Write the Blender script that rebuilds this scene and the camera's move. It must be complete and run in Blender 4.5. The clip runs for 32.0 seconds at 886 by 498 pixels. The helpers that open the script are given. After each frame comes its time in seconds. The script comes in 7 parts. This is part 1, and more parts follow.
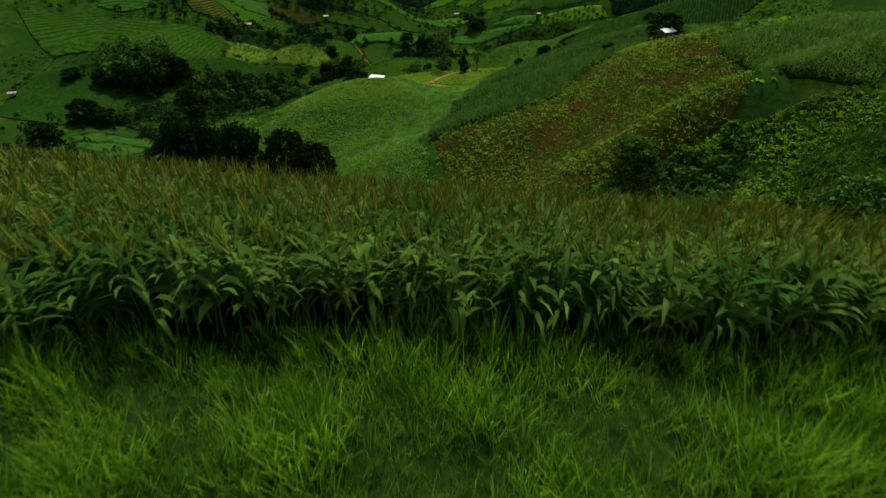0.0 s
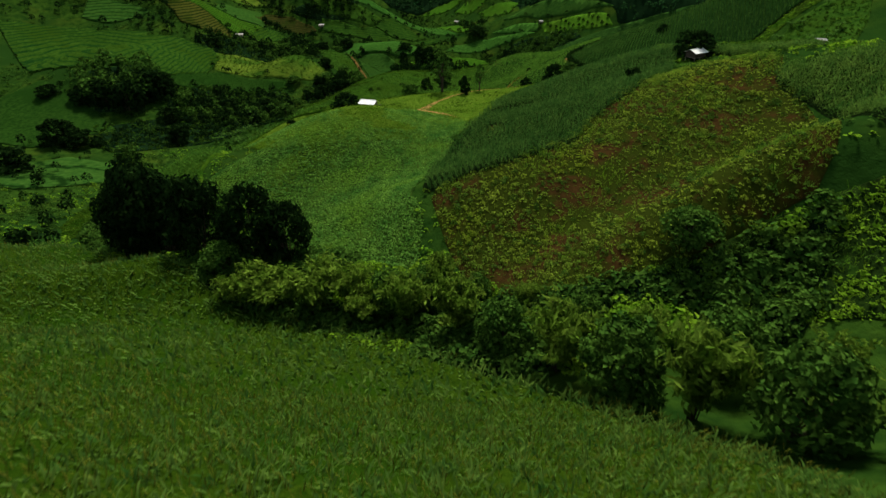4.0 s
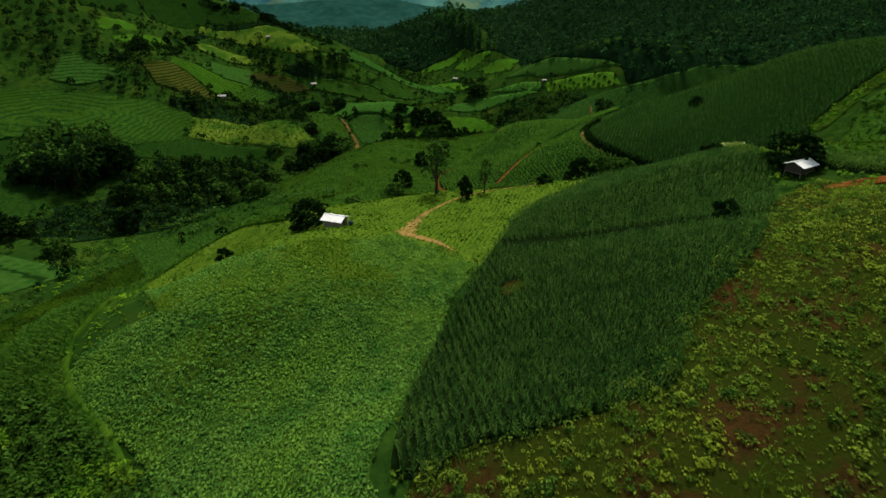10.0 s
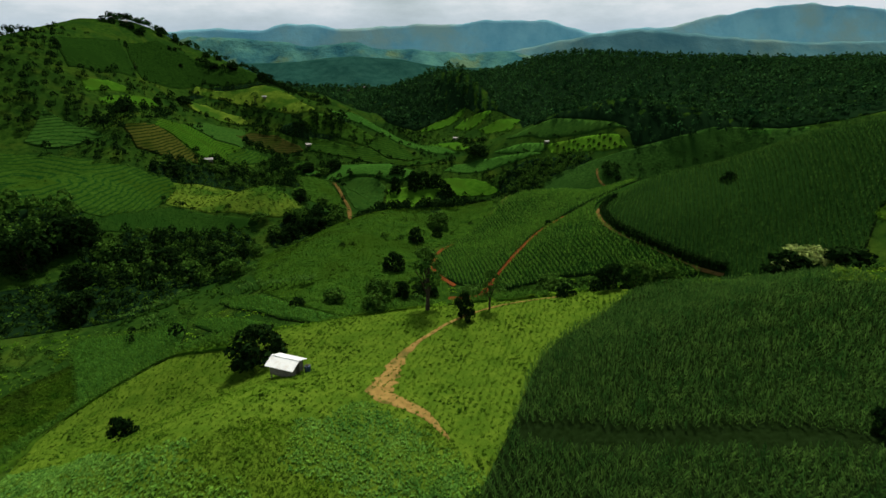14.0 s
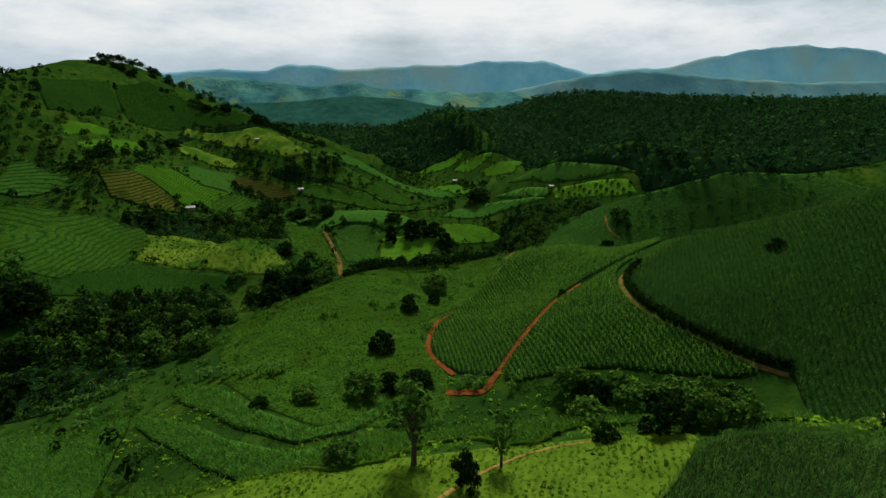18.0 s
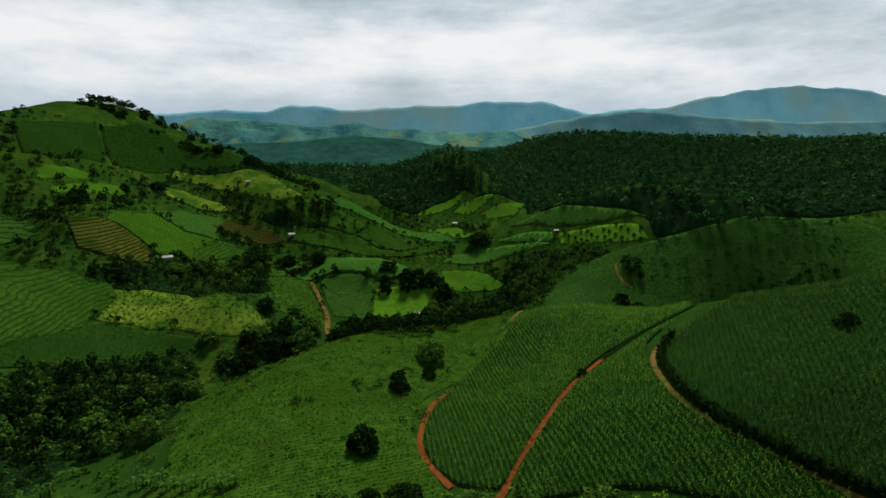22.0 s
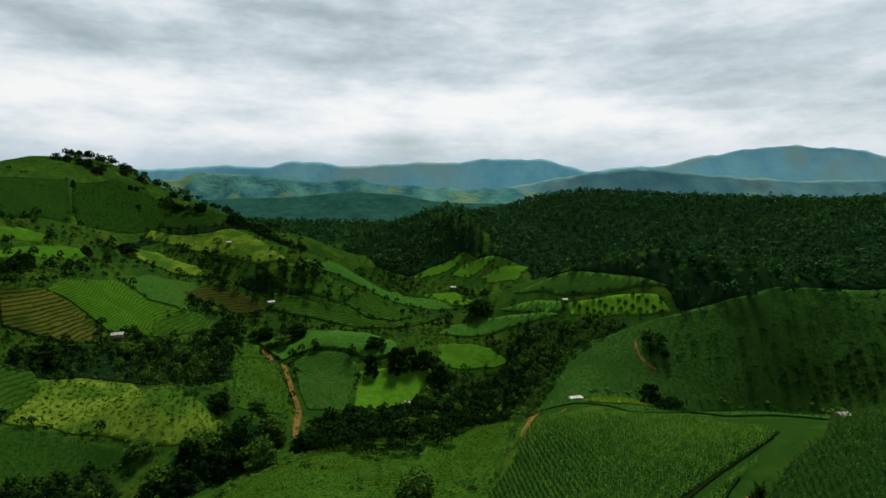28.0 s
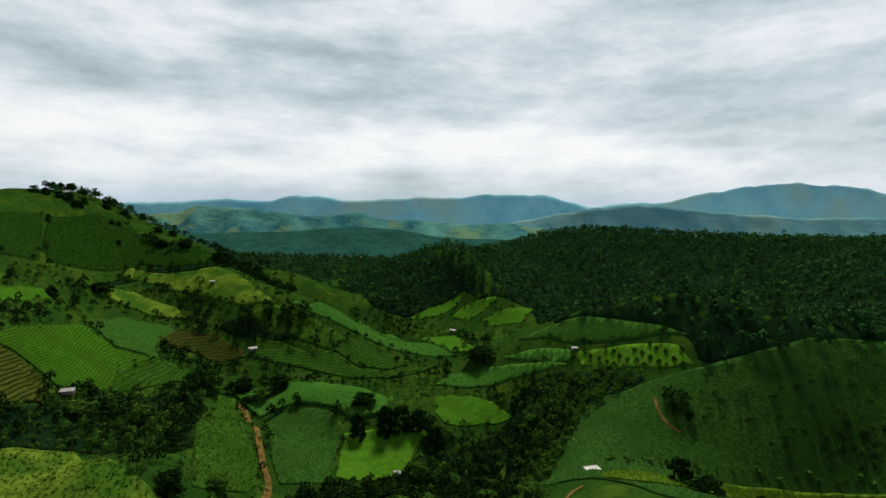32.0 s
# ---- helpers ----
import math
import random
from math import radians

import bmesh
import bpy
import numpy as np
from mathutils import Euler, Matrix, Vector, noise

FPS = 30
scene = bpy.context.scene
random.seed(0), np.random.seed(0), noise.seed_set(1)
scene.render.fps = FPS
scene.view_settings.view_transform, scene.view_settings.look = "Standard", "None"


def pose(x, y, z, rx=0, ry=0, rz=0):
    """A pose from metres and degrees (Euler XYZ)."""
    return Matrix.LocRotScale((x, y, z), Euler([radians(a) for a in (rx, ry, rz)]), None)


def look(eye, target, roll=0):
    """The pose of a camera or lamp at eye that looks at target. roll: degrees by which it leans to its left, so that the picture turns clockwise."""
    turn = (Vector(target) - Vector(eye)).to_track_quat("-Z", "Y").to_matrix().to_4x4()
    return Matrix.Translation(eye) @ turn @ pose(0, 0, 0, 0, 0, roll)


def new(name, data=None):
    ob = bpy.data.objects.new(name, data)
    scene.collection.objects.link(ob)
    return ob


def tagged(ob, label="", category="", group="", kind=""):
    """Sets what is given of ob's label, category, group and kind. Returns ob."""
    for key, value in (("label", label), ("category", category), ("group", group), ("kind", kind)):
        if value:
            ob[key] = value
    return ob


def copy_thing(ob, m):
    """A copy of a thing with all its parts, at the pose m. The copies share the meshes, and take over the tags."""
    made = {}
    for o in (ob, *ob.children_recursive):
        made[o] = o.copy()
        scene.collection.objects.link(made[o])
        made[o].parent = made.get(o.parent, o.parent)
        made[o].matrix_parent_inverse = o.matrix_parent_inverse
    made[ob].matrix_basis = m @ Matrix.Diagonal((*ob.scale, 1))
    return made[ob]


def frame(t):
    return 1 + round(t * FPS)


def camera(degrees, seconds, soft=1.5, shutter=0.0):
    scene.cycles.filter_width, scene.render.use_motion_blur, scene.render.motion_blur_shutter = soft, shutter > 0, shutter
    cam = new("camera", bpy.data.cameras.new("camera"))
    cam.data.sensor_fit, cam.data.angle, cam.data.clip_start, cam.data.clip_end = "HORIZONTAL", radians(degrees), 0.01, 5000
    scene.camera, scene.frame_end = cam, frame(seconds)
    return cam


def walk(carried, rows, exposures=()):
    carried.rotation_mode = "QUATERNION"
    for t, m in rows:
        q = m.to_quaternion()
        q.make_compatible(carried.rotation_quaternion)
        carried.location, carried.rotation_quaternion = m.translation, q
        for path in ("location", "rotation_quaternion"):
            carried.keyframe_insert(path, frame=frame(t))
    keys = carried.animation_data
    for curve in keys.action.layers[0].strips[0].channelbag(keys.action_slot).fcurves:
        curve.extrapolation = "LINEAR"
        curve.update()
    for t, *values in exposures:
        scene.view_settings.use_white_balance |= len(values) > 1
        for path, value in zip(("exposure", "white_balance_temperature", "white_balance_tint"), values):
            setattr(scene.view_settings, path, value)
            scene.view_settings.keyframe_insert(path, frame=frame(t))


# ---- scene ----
# The camera: a drone that flies level up the valley while its gimbal tilts up.
# Rows: seconds, x, y, z, pitch, yaw, roll.
cam = camera(79.3, 32.0, shutter=0.5)
ROWS = [
    (0.0, 0.0, 0.0, 6.0, -31.0, -0.0, -0.01),
    (0.5, 0.04, 1.75, 6.07, -31.01, 0.02, 0.03),
    (1.0, 0.09, 4.19, 6.11, -30.98, 0.03, 0.07),
    (1.5, 0.15, 7.29, 6.24, -30.99, 0.03, 0.11),
    (2.0, 0.22, 10.81, 6.29, -30.98, 0.02, 0.14),
    (2.5, 0.29, 14.68, 6.38, -30.96, 0.0, 0.17),
    (3.0, 0.36, 18.81, 6.43, -30.94, -0.01, 0.2),
    (3.5, 0.43, 23.21, 6.47, -30.82, -0.03, 0.23),
    (5.5, 0.73, 42.62, 6.9, -29.44, -0.11, 0.25),
    (6.0, 0.82, 47.66, 7.01, -29.08, -0.11, 0.26),
    (6.5, 0.93, 52.75, 7.13, -28.72, -0.11, 0.26),
    (7.0, 1.06, 57.91, 7.27, -28.35, -0.11, 0.25),
    (7.5, 1.21, 63.07, 7.41, -28.0, -0.11, 0.24),
    (8.0, 1.36, 68.22, 7.55, -27.6, -0.1, 0.22),
    (8.5, 1.54, 73.38, 7.71, -27.17, -0.1, 0.21),
    (9.0, 1.74, 78.54, 7.88, -26.73, -0.1, 0.19),
    (9.5, 1.95, 83.71, 8.08, -26.28, -0.09, 0.17),
    (10.0, 2.17, 88.9, 8.29, -25.84, -0.09, 0.15),
    (10.5, 2.4, 94.09, 8.51, -25.4, -0.08, 0.14),
    (11.0, 2.64, 99.28, 8.73, -24.95, -0.07, 0.12),
    (11.5, 2.88, 104.46, 8.97, -24.24, -0.06, 0.1),
    (12.0, 3.12, 109.63, 9.22, -23.47, -0.04, 0.09),
    (12.5, 3.39, 114.81, 9.42, -22.68, -0.02, 0.08),
    (13.0, 3.63, 119.98, 9.73, -21.91, -0.0, 0.06),
    (13.5, 3.84, 125.13, 10.07, -21.15, 0.02, 0.04),
    (14.0, 4.03, 130.27, 10.44, -20.44, 0.03, 0.03),
    (14.5, 4.19, 135.4, 10.84, -19.95, 0.04, 0.01),
    (16.5, 4.79, 155.45, 12.54, -18.18, 0.06, -0.01),
    (17.0, 4.97, 160.2, 12.89, -17.65, 0.07, -0.01),
    (17.5, 5.15, 164.91, 13.15, -17.15, 0.07, -0.01),
    (18.0, 5.34, 169.37, 13.36, -16.65, 0.07, 0.0),
    (18.5, 5.53, 173.98, 13.6, -16.14, 0.08, 0.01),
    (19.0, 5.85, 178.59, 13.75, -15.64, 0.08, 0.03),
    (19.5, 6.05, 183.18, 13.87, -15.13, 0.08, 0.04),
    (20.0, 6.28, 187.74, 14.11, -14.62, 0.1, 0.05),
    (20.5, 6.49, 192.46, 14.26, -14.11, 0.1, 0.07),
    (21.0, 6.75, 197.1, 14.49, -13.63, 0.1, 0.08),
    (21.5, 6.94, 201.8, 14.64, -13.16, 0.1, 0.09),
    (22.0, 7.14, 206.46, 14.83, -12.67, 0.11, 0.11),
    (22.5, 7.33, 211.15, 15.02, -12.17, 0.11, 0.12),
    (23.0, 7.52, 215.8, 15.23, -11.65, 0.1, 0.12),
    (23.5, 7.62, 220.42, 15.44, -11.15, 0.09, 0.11),
    (24.0, 7.84, 224.93, 15.69, -10.64, 0.08, 0.1),
    (24.5, 8.03, 229.48, 15.93, -10.17, 0.05, 0.09),
    (25.0, 8.25, 234.02, 16.1, -9.69, 0.05, 0.07),
    (25.5, 8.53, 238.52, 16.3, -9.26, 0.05, 0.03),
    (27.5, 9.73, 257.84, 17.65, -7.33, 0.12, -0.18),
    (28.0, 10.09, 262.91, 18.02, -6.86, 0.15, -0.24),
    (28.5, 10.41, 267.89, 18.32, -6.38, 0.17, -0.3),
    (29.0, 10.75, 272.92, 18.67, -5.91, 0.18, -0.37),
    (29.5, 11.05, 277.97, 18.94, -5.46, 0.2, -0.43),
    (30.0, 11.28, 283.0, 19.4, -5.0, 0.22, -0.48),
    (30.5, 11.57, 288.02, 19.71, -4.53, 0.24, -0.53),
    (31.0, 11.87, 292.94, 19.99, -4.09, 0.27, -0.59),
    (31.5, 12.19, 298.01, 20.25, -3.63, 0.29, -0.61),
    (32.0, 12.44, 303.13, 20.34, -3.17, 0.32, -0.64),
]
EXPOSURES = [(0.0, 0.15), (7.0, 0.1), (15.0, 0.0), (24.0, 0.03), (32.0, 0.1)]
walk(cam, [(t, pose(x, y, z, 90 + pitch, roll, yaw)) for t, x, y, z, pitch, yaw, roll in ROWS], EXPOSURES)

# World: a bright overcast sky with broken cloud, and one soft sun behind it.
SUN_EL, SUN_AZ = 57.0, 10.0  # degrees; azimuth from straight ahead to the right
world = bpy.data.worlds.new("overcast_sky")
scene.world = world
world.use_nodes = True
wt = world.node_tree
wt.nodes.clear()


def wnode(kind, **props):
    n = wt.nodes.new(kind)
    for k, v in props.items():
        if k == "operation":
            n.operation = v
        elif k == "blend_type":
            n.blend_type = v
        elif k == "data_type":
            n.data_type = v
    return n


def wmath(op, a, b=None):
    n = wnode("ShaderNodeMath", operation=op)
    for i, v in enumerate((a, b)):
        if v is None:
            continue
        if isinstance(v, (int, float)):
            n.inputs[i].default_value = v
        else:
            wt.links.new(v, n.inputs[i])
    return n.outputs[0]


def wramp(fac, stops):
    n = wnode("ShaderNodeValToRGB")
    el = n.color_ramp.elements
    while len(el) < len(stops):
        el.new(0.5)
    for e, (p, c) in zip(el, stops):
        e.position, e.color = p, (*c, 1)
    wt.links.new(fac, n.inputs[0])
    return n.outputs[0]


def wmix(fac, a, b):
    n = wnode("ShaderNodeMixRGB", blend_type="MIX")
    for i, v in enumerate((fac, a, b)):
        if isinstance(v, (int, float)):
            n.inputs[i].default_value = v
        elif isinstance(v, tuple):
            n.inputs[i].default_value = (*v, 1)
        else:
            wt.links.new(v, n.inputs[i])
    return n.outputs[0]


sky = wnode("ShaderNodeTexSky")
sky.sky_type, sky.sun_disc = "NISHITA", False
sky.sun_elevation, sky.sun_rotation = radians(SUN_EL), radians(SUN_AZ)
coord = wnode("ShaderNodeTexCoord")
sep = wnode("ShaderNodeSeparateXYZ")
wt.links.new(coord.outputs["Generated"], sep.inputs[0])
dz = sep.outputs[2]
up = wmath("MAXIMUM", dz, 0.0)


def wnoise(scale, detail, rough, shift, flat, distort=0.0):
    """Cloud noise over the sky's dome, drawn out level by the factor flat."""
    m = wnode("ShaderNodeMapping")
    m.inputs["Location"].default_value = shift
    m.inputs["Scale"].default_value = (1.0, 1.0, flat)
    wt.links.new(coord.outputs["Generated"], m.inputs[0])
    n = wnode("ShaderNodeTexNoise")
    n.inputs["Scale"].default_value, n.inputs["Detail"].default_value = scale, detail
    n.inputs["Roughness"].default_value, n.inputs["Distortion"].default_value = rough, distort
    wt.links.new(m.outputs[0], n.inputs["Vector"])
    return n.outputs[0]


broad = wnoise(1.6, 6, 0.48, (3.1, 1.7, 0.35), 4.4)
fine = wnoise(5.4, 12, 0.66, (0.4, 5.2, 2.0), 3.2)
layer = wmath("ADD", wmath("MULTIPLY", broad, 0.66), wmath("MULTIPLY", fine, 0.34))
height = wramp(up, [(0.0, (0.53, 0.53, 0.53)), (0.06, (0.535, 0.535, 0.535)), (0.13, (0.55, 0.55, 0.55)), (0.20, (0.48, 0.48, 0.48)), (0.30, (0.505, 0.505, 0.505)), (0.42, (0.51, 0.51, 0.51))])
cover = wmath("ADD", layer, wmath("SUBTRACT", height, 0.5))
cloud = wramp(cover, [(0.36, (0.36, 0.45, 0.48)), (0.44, (0.54, 0.645, 0.68)), (0.50, (0.73, 0.83, 0.88)), (0.55, (0.94, 1.0, 1.04)), (0.62, (1.15, 1.16, 1.15))])
dim = wnode("ShaderNodeVectorMath", operation="SCALE")
dim.inputs["Scale"].default_value = 0.09
wt.links.new(sky.outputs[0], dim.inputs[0])
thin = wmix(0.9, dim.outputs[0], cloud)
haze = wramp(up, [(0.0, (0.40, 0.53, 0.66)), (0.03, (0.52, 0.66, 0.82)), (0.06, (0.72, 0.83, 0.95)), (0.10, (0.95, 0.98, 1.0))])
band = wramp(up, [(0.0, (0.85, 0.85, 0.85)), (0.035, (0.5, 0.5, 0.5)), (0.07, (0.15, 0.15, 0.15)), (0.11, (0.0, 0.0, 0.0))])
# Darkens the unseen sky overhead so that less fill light reaches the ground.
thick = wramp(up, [(0.0, (1.0, 1.0, 1.0)), (0.38, (1.0, 1.0, 1.0)), (0.68, (0.34, 0.38, 0.40)), (1.0, (0.18, 0.21, 0.23))])
overhead_dimmed = wnode("ShaderNodeMixRGB", blend_type="MULTIPLY")
overhead_dimmed.inputs[0].default_value = 1.0
wt.links.new(wmix(band, thin, haze), overhead_dimmed.inputs[1])
wt.links.new(thick, overhead_dimmed.inputs[2])
mixed = overhead_dimmed.outputs[0]
bg = wnode("ShaderNodeBackground")
wt.links.new(mixed, bg.inputs[0])
bg.inputs[1].default_value = 0.80
wout = wnode("ShaderNodeOutputWorld")
wt.links.new(bg.outputs[0], wout.inputs[0])

sun_data = bpy.data.lights.new("sun", "SUN")
sun_data.energy, sun_data.angle, sun_data.color = 4.8, radians(12.0), (1.0, 0.94, 0.78)
sun = new("sun", sun_data)
_el, _az = radians(SUN_EL), radians(SUN_AZ)
sun.matrix_world = look((0, 0, 0), (-math.sin(_az) * math.cos(_el), -math.cos(_az) * math.cos(_el), -math.sin(_el)))


# ---- materials ----
def material(name, dark, light, scale=1.0, rough=0.8, bump=0.0, bump_scale=8.0, patch=None, patch_scale=0.05, patch_at=(0.5, 0.62),
             island=0.0, spec=0.0, translucent=0.0, metal=0.0, third=None, bands=None):
    """A node material: two tones mixed by fine noise, a second, broad noise that brings in a third tone in patches,
    a random shade per loose piece, and fine relief."""
    m = bpy.data.materials.new(name)
    m.use_nodes = True
    nt = m.node_tree
    nt.nodes.clear()
    out = nt.nodes.new("ShaderNodeOutputMaterial")
    bsdf = nt.nodes.new("ShaderNodeBsdfPrincipled")
    nt.links.new(bsdf.outputs[0], out.inputs[0])
    geo = nt.nodes.new("ShaderNodeNewGeometry")

    def noise_tex(sc, detail=4.0, ro=0.6):
        n = nt.nodes.new("ShaderNodeTexNoise")
        n.inputs["Scale"].default_value, n.inputs["Detail"].default_value, n.inputs["Roughness"].default_value = sc, detail, ro
        nt.links.new(geo.outputs["Position"], n.inputs["Vector"])
        return n

    def ramp(fac, lo, hi):
        r = nt.nodes.new("ShaderNodeMapRange")
        r.inputs[1].default_value, r.inputs[2].default_value = lo, hi
        nt.links.new(fac, r.inputs[0])
        return r.outputs[0]

    def mix(fac, a, b):
        n = nt.nodes.new("ShaderNodeMixRGB")
        for i, v in enumerate((fac, a, b)):
            if isinstance(v, tuple):
                n.inputs[i].default_value = (*v, 1)
            elif isinstance(v, (int, float)):
                n.inputs[i].default_value = v
            else:
                nt.links.new(v, n.inputs[i])
        return n.outputs[0]

    fine = noise_tex(scale, 6.0, 0.65)
    col = mix(ramp(fine.outputs[0], 0.36, 0.64), dark, light)
    if third:
        col = mix(ramp(noise_tex(scale * 0.23, 3.0).outputs[0], 0.52, 0.68), col, third)
    if patch:
        col = mix(ramp(noise_tex(patch_scale, 5.0).outputs[0], *patch_at), col, patch)
    if bands:
        step, tone, share = bands
        xyz = nt.nodes.new("ShaderNodeSeparateXYZ")
        nt.links.new(geo.outputs["Position"], xyz.inputs[0])
        wob = nt.nodes.new("ShaderNodeMath")
        wob.operation = "MULTIPLY_ADD"
        nt.links.new(noise_tex(0.06, 4.0).outputs[0], wob.inputs[0])
        wob.inputs[1].default_value = step * 1.6
        nt.links.new(xyz.outputs[2], wob.inputs[2])
        saw = nt.nodes.new("ShaderNodeMath")
        saw.operation = "PINGPONG"
        nt.links.new(wob.outputs[0], saw.inputs[0])
        saw.inputs[1].default_value = step * 0.5
        edge = ramp(saw.outputs[0], step * 0.5 * (share + 0.12), step * 0.5 * max(share - 0.12, 0.0))
        col = mix(edge, col, tone)
    if island:
        hsv = nt.nodes.new("ShaderNodeHueSaturation")
        r = nt.nodes.new("ShaderNodeMapRange")
        nt.links.new(geo.outputs["Random Per Island"], r.inputs[0])
        r.inputs[3].default_value, r.inputs[4].default_value = 1.0 - island, 1.0 + island
        nt.links.new(r.outputs[0], hsv.inputs["Value"])
        nt.links.new(col, hsv.inputs["Color"])
        col = hsv.outputs[0]
    nt.links.new(col, bsdf.inputs["Base Color"])
    bsdf.inputs["Roughness"].default_value, bsdf.inputs["Metallic"].default_value = rough, metal
    bsdf.inputs["Specular IOR Level"].default_value = spec
    if translucent:
        tr = nt.nodes.new("ShaderNodeBsdfTranslucent")
        nt.links.new(col, tr.inputs[0])
        sh = nt.nodes.new("ShaderNodeMixShader")
        sh.inputs[0].default_value = translucent
        nt.links.new(bsdf.outputs[0], sh.inputs[1])
        nt.links.new(tr.outputs[0], sh.inputs[2])
        nt.links.new(sh.outputs[0], out.inputs[0])
    if bump:
        b = nt.nodes.new("ShaderNodeBump")
        b.inputs["Strength"].default_value, b.inputs["Distance"].default_value = 0.8, bump
        nt.links.new(noise_tex(bump_scale, 5.0).outputs[0], b.inputs["Height"])
        nt.links.new(b.outputs[0], bsdf.inputs["Normal"])
    return m


